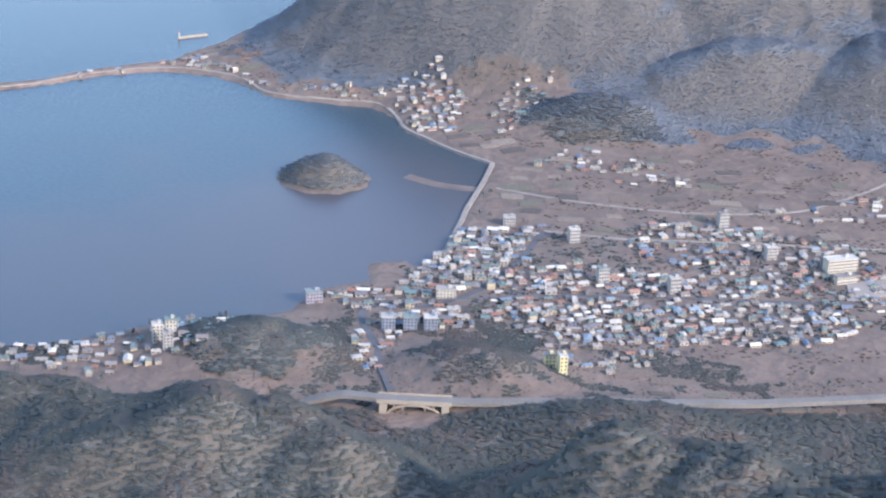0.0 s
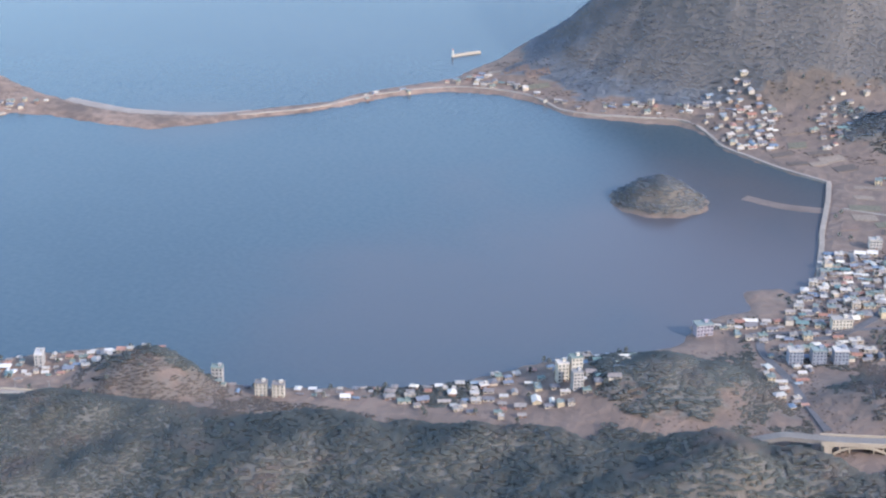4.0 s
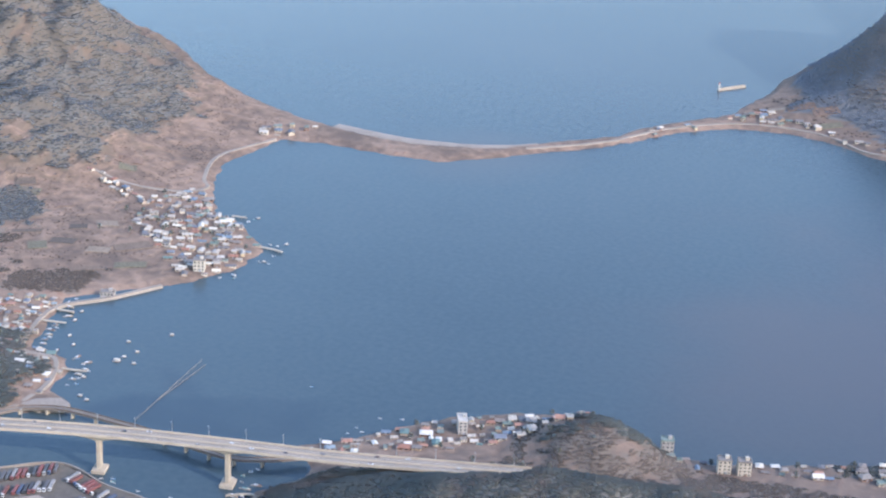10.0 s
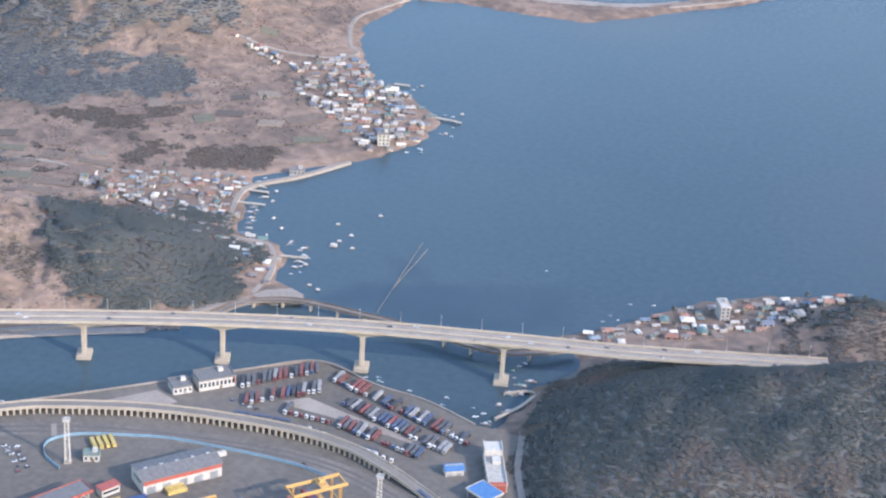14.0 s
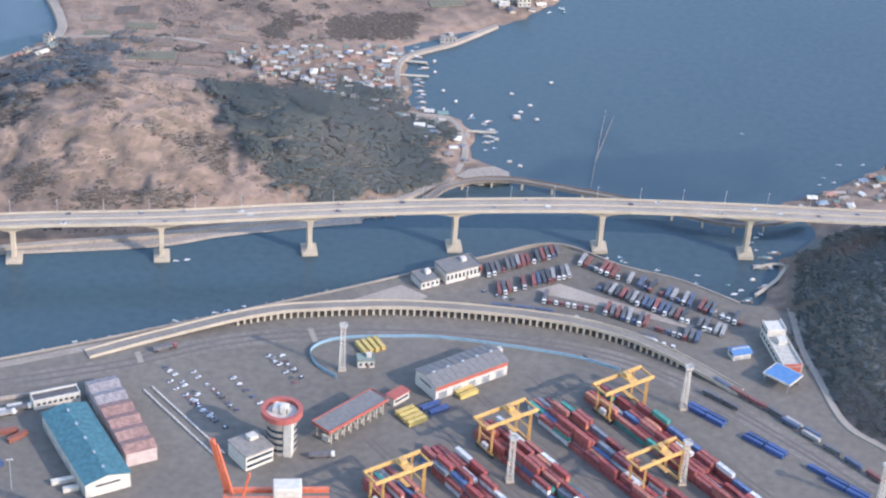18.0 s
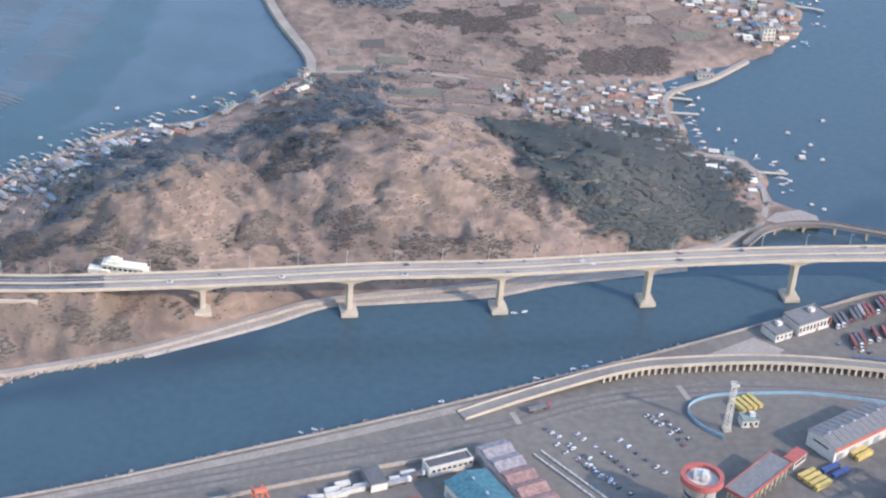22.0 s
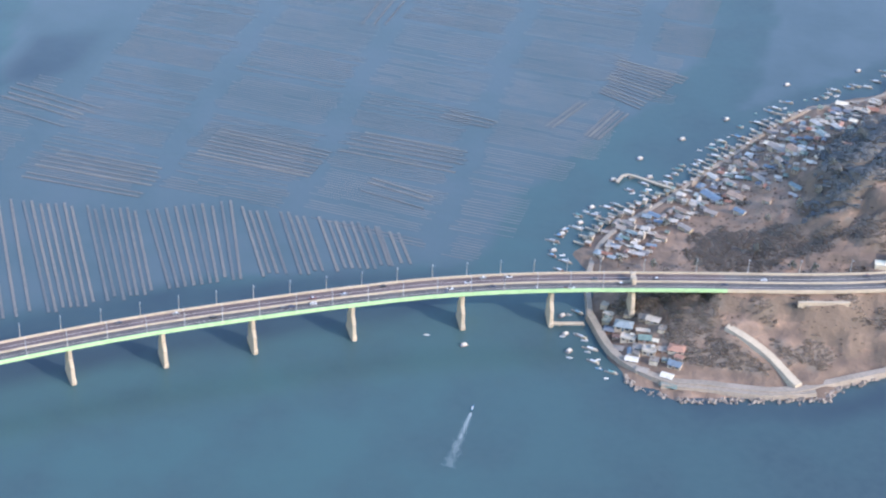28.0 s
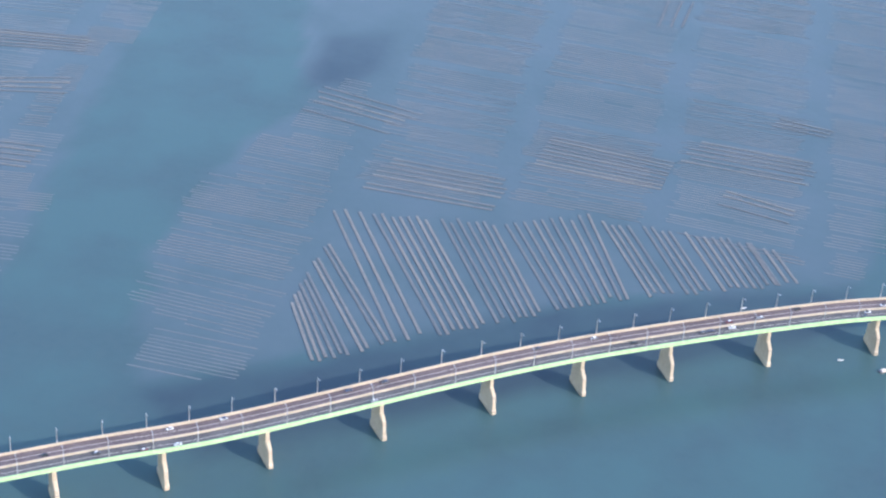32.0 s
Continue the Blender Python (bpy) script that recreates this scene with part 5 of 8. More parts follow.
for x in np.arange(-1222, -955, 7.5):
    if rng.random() < 0.55:
        s = rng.choice((1, -1))
        px, py, pz, a = deck_at(x + rng.uniform(-2, 2))
        o = s * rng.choice((1.15, 2.75))
        lot.append((px - o * math.sin(radians(a)), py + o * math.cos(radians(a)), pz + 0.03, a + (180 if s > 0 else 0)))
for i, (x, y, z, a) in enumerate(lot):
    k = rng.uniform(0.82, 0.95)
    m = pose(x, y, z, 0, 0, a) @ Matrix.Diagonal((k, k, k, 1))
    if i == 0:
        car.matrix_basis = m
    else:
        copy_thing(car, m)

# white road barriers along the parking lane
bar = part("road_barrier", boxes((0, 0, 0, 1.6, 0.45, 0.55), bevel=0.08), WHITE)
tagged(bar, "white plastic road barrier in a long line", "barrier", "road barriers")
done = False
for off in (0.0, 2.6):
    for i in range(18):
        k = i / 17
        m = pose(-778.9 + 26.0 * k + off * 0.65, 378.3 - 21.7 * k + off * 0.75, G + 0.003, 0, 0, -40)
        if done:
            copy_thing(bar, m)
        else:
            bar.matrix_basis, done = m, True

# blue fence round the mast yard
tagged(sweep("blue_fence", smooth_path([(-731, 399, G), (-738, 403.5, G), (-741, 410.5, G), (-735, 417.5, G), (-720, 423, G), (-704, 426.6, G), (-671.5, 427.5, G), (-655, 424.5, G)], 1.5), [(-0.08, 1.0), (0.08, 1.0), (0.08, 0), (-0.08, 0)], FENCE),
       "light blue sheet fence that curves round the depot", "fence")


def block(name, x, y, turn, sx, sy, tall, roof, label, z=None, floors=1, wall=WHITE, category="building"):
    """A plain flat-roofed building with rows of windows."""
    t = thing(name, x, y, G if z is None else z, turn, label, category)
    part("wall", boxes((0, 0, -1.2, sx, sy, tall + 1.2)), wall, t)
    part("roof", boxes((0, 0, tall, sx + 0.3, sy + 0.3, 0.22), (0, sy / 2, tall + 0.2, sx + 0.3, 0.2, 0.3), (0, -sy / 2, tall + 0.2, sx + 0.3, 0.2, 0.3), (sx / 2, 0, tall + 0.2, 0.2, sy, 0.3), (-sx / 2, 0, tall + 0.2, 0.2, sy, 0.3)), roof, t)
    part("stair_head", boxes((sx * 0.2, sy * 0.15, tall + 0.2, min(1.6, sx * 0.3), min(1.6, sy * 0.4), 1.1), bevel=0.05), wall, t)
    w0 = None
    n = max(2, int(sx / 1.3))
    for f in range(floors):
        z0 = tall * (f + 0.35) / floors
        for s in (-1, 1):
            for i in range(n):
                m = pose(-sx / 2 + sx * (i + 0.5) / n, s * (sy / 2 + 0.02), z0)
                if w0 is None:
                    w0 = part("window", boxes((0, 0, 0, 0.7, 0.07, tall / floors * 0.42)), GLASS, t)
                    w0.matrix_basis = m
                else:
                    share("window", w0, t, m)
    part("door", boxes((sx * 0.1, -sy / 2 - 0.03, 0, 0.8, 0.08, 1.05)), DOORS, t)
    return t


block("yard_office", -709.0, 461.8, 41, 12.0, 7.2, 3.6, GREYROOF, "white repair hall with a grey roof at the truck yard", floors=1)
block("yard_store", -717.5, 454.4, 41, 6.2, 6.4, 2.4, GREYROOF, "low grey-roofed store beside the repair hall", floors=1)
part("red_sign", boxes((-703.4, 463.8, G + 2.0, 0.3, 4.4, 1.6, 41 - 90 + 90)), RED)
tagged(bpy.data.objects["red_sign"], "red sign panel on the end of the repair hall", "sign")
wd = thing("white_depot", -610.9, 445.6, G, -69, "long white depot with a red end wall beside the hill", "building")
part("wall", boxes((0, 0, 0, 20, 5.6, 2.7)), WHITE, wd)
part("roof", boxes((0, 0, 2.7, 20.3, 5.9, 0.2)), FLATROOF, wd)
part("parapet", boxes((0, 2.8, 2.9, 20.2, 0.25, 0.6), (0, -2.8, 2.9, 20.2, 0.25, 0.6)), WHITE, wd)
part("office_end", boxes((-7.6, 0, 2.9, 5.0, 5.6, 2.2), (-7.6, 2.7, 5.1, 5.2, 0.25, 0.5), (-7.6, -2.7, 5.1, 5.2, 0.25, 0.5)), WHITE, wd)
part("plant_room", boxes((-2.2, 0.6, 2.9, 3.0, 2.6, 1.3), bevel=0.06), WHITE, wd)
part("gable_wall", boxes((10.06, 0, 0.1, 0.14, 5.2, 3.6)), RED, wd, "faded red end wall")
for i in range(9):
    part("window", boxes((-8.6 + 2.1 * i, -2.84, 1.1, 1.2, 0.08, 0.9)), GLASS, wd)
for i in range(3):
    part("window", boxes((-9.2 + 1.6 * i, -2.84, 3.5, 1.0, 0.08, 0.9)), GLASS, wd)
bc = thing("blue_canopy", -609.9, 431.2, G, -30, "flat blue roofed canopy edged in white beside the depot", "canopy")
part("roof", boxes((0, 0, 3.0, 8.4, 6.8, 0.3), bevel=0.05), BLUE, bc)
part("fascia", boxes((0, -3.5, 2.8, 8.8, 0.18, 0.6), (0, 3.5, 2.8, 8.8, 0.18, 0.6), (4.35, 0, 2.8, 0.18, 7.0, 0.6), (-4.35, 0, 2.8, 0.18, 7.0, 0.6)), WHITE, bc)
part("wall", boxes((0, 3.1, 0, 7.6, 0.3, 2.9)), WHITE, bc)
for sx in (-3.9, 3.9):
    for sy in (-3.1, 2.8):
        part("post", boxes((sx, sy, 0, 0.25, 0.25, 3.0)), STEEL, bc)
shed("small_blue_shed", -622.5, 441.5, 30, 5.6, 3.6, 2.0, 0.6, BLUE, "low shed with a blue roof at the yard gate", doors=2)
block("depot_office", -724.8, 407.6, 20, 4.6, 3.4, 2.2, FLATROOF, "small pale office at the foot of the mast", floors=1)
for i, (x, y, a) in enumerate(((-824.5, 353.5, 33), (-821.5, 352.0, 33), (-826.5, 350.5, 33), (-819.0, 354.4, 33), (-829.6, 346.6, 20), (-825.0, 349.0, 33), (-809.5, 362.0, 33), (-811.0, 359.6, 33), (-690.5, 423.5, 46), (-786, 336, 33), (-783, 333.5, 33))):
    o = part("white_container", container_mesh(6.05 if i % 2 else 4.0), WHITE)
    o.matrix_basis = pose(x, y, G + 0.005, 0, 0, a)
    tagged(o, "white shipping container on the open apron", "container", "white containers")

# tall orange quay crane
oc = thing("quay_crane", -727, 302, G, 16, "tall orange quay crane with its slender boom raised", "crane")
for x in (-6, 7):
    for y in (-9, 8):
        part("leg", tube(bmesh.new(), (x, y, 0), (x, y * 0.9, 29), 0.75, 0.65, 4), ORANGE, oc)
    part("portal_beam", boxes((x, -0.5, 12, 0.9, 17, 1.1)), ORANGE, oc)
    part("cross_brace", tube(bmesh.new(), (x, -8.5, 13), (x, 7.5, 28), 0.35, n=5), ORANGE, oc)
part("girder", boxes((5.5, 8.6, 29, 24, 0.9, 1.2), (5.5, 5.2, 29, 24, 0.9, 1.2)), ORANGE, oc)
part("boom", tube(bmesh.new(), (-5.6, 9.2, 29.5), (-9.0, 7.4, 45.0), 0.85, 0.7, 4), ORANGE, oc)
part("boom", tube(bmesh.new(), (-4.4, 7.2, 29.5), (-7.9, 5.6, 45.0), 0.5, 0.4, 4), ORANGE, oc)
part("machine_house", boxes((8.0, 6.8, 30.2, 6.5, 4.2, 2.6), bevel=0.2), WHITE, oc)
part("apex", tube(bmesh.new(), (-2, 6, 30), (-0.5, 5.5, 37), 0.4, 0.3, 5), ORANGE, oc)
og = thing("orange_gantry", -841.5, 338.0, G, 33, "small orange gantry beside blue containers", "gantry crane")
for sx in (-1.3, 1.3):
    for sy in (-2.4, 2.4):
        part("leg", boxes((sx, sy, 0, 0.4, 0.4, 5.6)), ORANGE, og)
part("girder", boxes((-1.3, 0, 5.6, 0.5, 6.4, 0.6), (1.3, 0, 5.6, 0.5, 6.4, 0.6)), ORANGE, og)
part("trolley", boxes((0, 0.8, 6.2, 3.2, 1.4, 0.7), bevel=0.06), ORANGE, og)

# stores of the outer yard
RUST = palette("rusty_containers", [(0.20, 0.07, 0.055), (0.24, 0.09, 0.06), (0.20, 0.075, 0.065)], 0.6)
for x, y, a in ((-808.4, 331.8, 33), (-806.0, 333.6, 33), (-817.2, 345.6, -57), (-807.5, 351.2, 33), (-803.8, 350.0, 60), (-842.0, 327.5, 33), (-846.5, 329.5, 33), (-849.5, 327.0, 33)):
    o = part("red_container", container_mesh(6.05), RUST)
    o.matrix_basis = pose(x, y, G + 0.005, 0, 0, a)
    tagged(o, "faded red shipping container on the outer yard", "container", "red containers")
PALEGREY = paint("pale_grey_sheet", (0.20, 0.19, 0.175), 0.85, wear=0.35)
for x, y, n in ((-834.5, 331.5, 2), (-829.0, 325.2, 2), (-819.5, 329.5, 2)):
    for i in range(n):
        t = thing("grey_store", x + 4.6 * i * 0.84, y + 4.6 * i * 0.54, G, 33, "low store with a curved pale grey sheet roof", "shed", "yard stores")
        part("wall", boxes((0, 0, 0, 4.4, 4.8, 1.7)), PALEGREY, t)
        bm = bmesh.new()
        arc = [(2.5 * math.cos(math.pi * j / 8), 1.7 + 0.7 * math.sin(math.pi * j / 8)) for j in range(9)]
        a0 = [bm.verts.new((-2.25, yy, zz)) for yy, zz in arc]
        b0 = [bm.verts.new((2.25, yy, zz)) for yy, zz in arc]
        for j in range(8):
            bm.faces.new((a0[j], a0[j + 1], b0[j + 1], b0[j]))
        bm.faces.new(a0[::-1])
        bm.faces.new(b0)
        bmesh.ops.recalc_face_normals(bm, faces=bm.faces)
        part("roof", bm, PALEGREY, t)
        part("roller_door", boxes((0, -2.43, 0.02, 2.4, 0.08, 1.4)), STEEL, t)
t = thing("dark_store", -817.2, 357.0, G, -57, "grey container store with a white end wall", "shed")
part("wall", boxes((0, 0, 0, 7.0, 4.4, 2.2)), GREYROOF, t)
part("roof", boxes((0, 0, 2.2, 7.2, 4.6, 0.2)), TARMAC, t)
part("end_wall", boxes((3.55, 0, 0, 0.12, 4.4, 2.2)), WHITE, t)

# bare dusty lots in the truck yard and pale strips across the port road
tagged(slab("dirt_lot", [(-741, 434), (-724, 451), (-715, 447), (-719, 441), (-730, 437)], G + 0.06, G - 0.2, SAND), "bare dusty lot beside the repair hall", "ground", kind="structure")
tagged(slab("dirt_lot", [(-684.5, 460.2), (-678, 465.3), (-664.5, 461.2), (-635.4, 453.8), (-638.5, 451.9), (-665.3, 456.8), (-681.6, 458.0)], G + 0.06, G - 0.2, SAND), "bare dusty island in the truck yard", "ground", kind="structure")
for x, y, a, l in ((-742.5, 417.5, -62, 7.0), (-786.0, 393.5, -60, 5.5)):
    t = slab("concrete_strip", [tuple((pose(x, y, 0, 0, 0, a) @ Vector((u, v, 0)))[:2]) for u, v in ((-l / 2, -0.8), (l / 2, -0.8), (l / 2, 0.8), (-l / 2, 0.8))], G + 0.1, G - 0.2, PALEROAD)
    tagged(t, "pale concrete strip across the port road", "road", kind="structure")


# ---- houses ----
def house_proto(kind, sx, sy, wall_h, near):
    """A small house: gabled, hipped or flat-roofed, with its windows and door."""
    t = thing("house", 0, 0, 0, 0, "", "house", "village houses")
    rise = sy * 0.28
    if kind == "gable":
        part("wall", prism(bmesh.new(), sx, sy, -1.0, wall_h, rise), WALLS, t)
        part("roof", gable(bmesh.new(), sx, sy, wall_h, rise, 0.3, 0.12), ROOFS, t)
    elif kind == "hip":
        part("wall", boxes((0, 0, -1.0, sx, sy, wall_h + 1.0)), WALLS, t)
        bm = bmesh.new()
        hx, hy, r = sx / 2 + 0.35, sy / 2 + 0.35, sx * 0.24
        lo = [bm.verts.new((x, y, wall_h - 0.05)) for x, y in ((-hx, -hy), (hx, -hy), (hx, hy), (-hx, hy))]
        mid = [bm.verts.new((x, y, wall_h + 0.12)) for x, y in ((-hx, -hy), (hx, -hy), (hx, hy), (-hx, hy))]
        top = [bm.verts.new((-r, 0, wall_h + rise)), bm.verts.new((r, 0, wall_h + rise))]
        for i in range(4):
            bm.faces.new((lo[i], lo[(i + 1) % 4], mid[(i + 1) % 4], mid[i]))
        bm.faces.new((mid[0], mid[1], top[1], top[0]))
        bm.faces.new((mid[2], mid[3], top[0], top[1]))
        bm.faces.new((mid[1], mid[2], top[1]))
        bm.faces.new((mid[3], mid[0], top[0]))
        bm.faces.new(lo[::-1])
        part("roof", bm, ROOFS, t)
    else:
        part("wall", boxes((0, 0, -1.0, sx, sy, wall_h + 1.0)), WALLS, t)
        part("roof", boxes((0, 0, wall_h, sx + 0.35, sy + 0.35, 0.2), (0, sy / 2, wall_h + 0.2, sx + 0.3, 0.16, 0.3), (0, -sy / 2, wall_h + 0.2, sx + 0.3, 0.16, 0.3), (sx / 2, 0, wall_h + 0.2, 0.16, sy, 0.3),
                           (-sx / 2, 0, wall_h + 0.2, 0.16, sy, 0.3), (sx * 0.22, sy * 0.2, wall_h + 0.2, sx * 0.3, sy * 0.4, 0.9)), FLATROOF, t)
    floors = max(1, round(wall_h / 1.5))
    w0 = None
    spots = [(-sx * 0.28, -1), (sx * 0.25, -1)] + ([(sx * 0.1, 1)] if near else [])
    for f in range(floors if near else 1):
        for x, s in spots:
            m = pose(x, s * (sy / 2 + 0.02), wall_h * (f + 0.4) / floors)
            if w0 is None:
                w0 = part("window", boxes((0, 0, 0, sx * 0.22, 0.07, 0.55)), GLASS, t)
                w0.matrix_basis = m
            else:
                share("window", w0, t, m)
    if near:
        part("door", boxes((0, -sy / 2 - 0.03, 0, 0.5, 0.08, 1.0)), DOORS, t)
    return t


NEAR_KINDS = [("gable", 4.4, 2.6, 1.3), ("flat", 3.8, 3.0, 1.4), ("hip", 4.6, 3.1, 1.3), ("gable", 5.8, 2.4, 1.2), ("flat", 3.4, 3.4, 2.5), ("hip", 3.8, 3.0, 1.4), ("gable", 4.8, 3.2, 1.5), ("flat", 5.0, 2.6, 1.3)]
LABELS = {"gable": "small village house with a pitched metal roof", "hip": "small village house with a hipped tile roof", "flat": "small rendered house with a flat roof terrace"}
protos = [house_proto(*k, True) for k in NEAR_KINDS]
for t, k in zip(protos, NEAR_KINDS):
    tagged(t, LABELS[k[0]])
used = set()
hr = random.Random(11)
placed = []
grid = {}


def free(x, y, gap):
    c = (int(x // 6), int(y // 6))
    for i in (-1, 0, 1):
        for j in (-1, 0, 1):
            for px, py, r in grid.get((c[0] + i, c[1] + j), ()):
                if (px - x) ** 2 + (py - y) ** 2 < (gap + r) ** 2 / 4 * 1.0:
                    return False
    return True


def put(x, y, gap):
    grid.setdefault((int(x // 6), int(y // 6)), []).append((x, y, gap))


far_houses = []


def set_house(x, y, turn, near, scale=1.0):
    """A house of its own where the camera passes near; the far towns are gathered into one mesh."""
    i = hr.randrange(len(NEAR_KINDS))
    m = pose(x, y, at(x, y) - 0.05, 0, 0, turn) @ Matrix.Diagonal((scale, scale, scale * hr.uniform(0.75, 1.1), 1))
    if not near:
        far_houses.append((i, m))
    elif i in used:
        copy_thing(protos[i], m)
    else:
        protos[i].matrix_basis = m
        used.add(i)
    put(x, y, 5.0 * scale)


# roads and special sites keep houses away
for pts in ([(-729, 646), (-742, 625), (-757, 606), (-754, 582), (-746, 563), (-731, 562), (-723, 547), (-721, 531)], [(-983, 392), (-986, 412), (-983, 431), (-969, 456), (-955, 482), (-935, 517), (-912, 533)],
            [(-250, 634), (-278, 680), (-292, 702), (-268, 724), (-251, 765), (-249, 834)], [(-249, 834), (-180, 850), (-120, 870)], [(-300, 716), (-215, 760), (-110, 800)]):
    for x, y, _ in smooth_path([(a, b, 0) for a, b in pts], 3.0):
        put(x, y, 2.2)
for x in np.arange(-640, -440, 3.0):
    px, py, pz, a = deck_at(x)
    put(px, py, 9.0)


def village(outline, count, near, turn, spread=12, gap=4.6, scale=(0.75, 1.1)):
    """Scatters houses inside an outline, all roughly aligned."""
    poly = np.array(outline, float)
    lo, hi = poly.min(0), poly.max(0)
    n = tries = 0
    while n < count and tries < count * 60:
        tries += 1
        x, y = hr.uniform(lo[0], hi[0]), hr.uniform(lo[1], hi[1])
        a, b = np.array([x]), np.array([y])
        s = hr.uniform(*scale)
        if signed_distance(poly, a, b)[0] < 0 or signed_distance(COAST, a, b)[0] < (3.0 if near else 1.6) or not free(x, y, gap * s):
            continue
        set_house(x, y, turn + hr.choice((0, 0, 0, 0, 90)) + hr.uniform(-spread, spread), near, s)
        n += 1
    return n


# ---- taller buildings ----
def flats(x, y, turn, sx, sy, tall, floors, label, wall=None):
    t = block("apartment_building", x, y, turn, sx, sy, tall, FLATROOF, label, z=at(x, y), floors=floors, wall=wall or PALE, category="apartment building")
    put(x, y, max(sx, sy) + 2)
    return t


CREAM = paint("cream_render", (0.52, 0.46, 0.36), 0.85)
PALE = paint("pale_grey_render", (0.40, 0.365, 0.32), 0.85)
flats(-488.9, 588.0, 20, 4.6, 3.6, 6.5, 4, "white apartment block on the shore")
flats(-466.5, 583.0, 20, 4.8, 3.8, 5.5, 4, "pale apartment block, one of a pair by the shore", CREAM)
flats(-459.5, 584.5, 20, 4.8, 3.8, 5.5, 4, "pale apartment block, one of a pair by the shore", CREAM)
flats(-357.5, 634.0, 35, 4.6, 4.2, 8.0, 5, "tall cream apartment block above the bay village", CREAM)
flats(-352.8, 637.0, 35, 4.6, 4.2, 8.5, 5, "tall cream apartment block above the bay village", CREAM)
flats(-348.8, 627.0, 35, 4.2, 4.0, 7.0, 5, "white apartment block above the bay village")
flats(-319.0, 709.5, 35, 7.5, 5.0, 5.0, 3, "broad faded mauve building at the water's edge", paint("mauve_render", (0.33, 0.29, 0.31), 0.85))
flats(-190.5, 676.5, 30, 3.4, 5.0, 8.5, 5, "bright yellow apartment block on the hillside", BUFF)
flats(-197.5, 681.0, 30, 4.5, 4.0, 5.0, 3, "yellowish building behind the tall block", BUFF)
flats(-103.0, 846.0, 38, 16.0, 5.5, 6.5, 4, "long school building beside its sports ground", CREAM)
flats(-98.0, 832.0, 38, 11.0, 4.2, 3.5, 2, "low school wing beside the sports ground", CREAM)
for x, y, h in ((-231, 826, 7), (-170, 786, 7.5), (-204, 784, 7), (-137, 846, 6.5), (-168, 879, 7)):
    flats(x, y, 35, 5.2, 4.2, h, 4, "pale apartment block among the town houses")
for x, y in ((-276, 694), (-267, 697.5), (-258.5, 700.5)):
    flats(x, y, 25, 6.0, 5.2, 6.0, 4, "blue-grey commercial block by the town road", paint("blue_grey_render", (0.24, 0.25, 0.28), 0.85))
flats(-265, 737, 25, 9.0, 4.5, 4.5, 3, "long pale building in the town", CREAM)
flats(-268, 836, 20, 6.0, 4.5, 4.5, 3, "white building on the town's edge")
flats(-563.0, 572.0, 25, 3.4, 6.5, 5.5, 4, "white apartment block in the bridge village")
flats(-744.5, 627.0, 18, 6.0, 3.6, 3.4, 2, "long white building on the shore road")
flats(-722.0, 668.0, 20, 5.0, 4.2, 5.0, 3, "cream building at the village point", CREAM)
tagged(slab("sports_ground", [(-97, 829), (-80, 846), (-74, 826), (-92, 812)], at(-86, 828) + 0.6, at(-86, 828) - 3, SAND), "bare sandy school sports ground", "sports ground", kind="structure")

village([(-616, 537), (-597, 553), (-571, 583), (-549, 597), (-524, 605), (-508, 596), (-522, 580), (-548, 562), (-575, 545), (-600, 532)], 86, True, 24, gap=3.7, scale=(0.62, 1.0))
village([(-510, 600), (-489, 592), (-430, 611), (-400, 628), (-395, 620), (-425, 596), (-470, 578), (-505, 585)], 34, True, 18, gap=4.6, scale=(0.7, 1.0))
village([(-826, 586), (-790, 603), (-757, 616), (-738, 588), (-722, 560), (-717, 528), (-735, 542), (-763, 560), (-803, 569)], 100, True, 11, gap=3.7, scale=(0.52, 0.85))
village([(-985, 416), (-984, 440), (-968, 467), (-948, 500), (-925, 519), (-913, 512), (-922, 468), (-947, 456), (-964, 442), (-972, 422)], 110, True, -12, gap=2.8, scale=(0.36, 0.62))
village([(-982, 398), (-964, 387), (-956, 374), (-958, 366), (-970, 371), (-978, 382)], 13, True, -5, gap=4.2, scale=(0.7, 1.0))
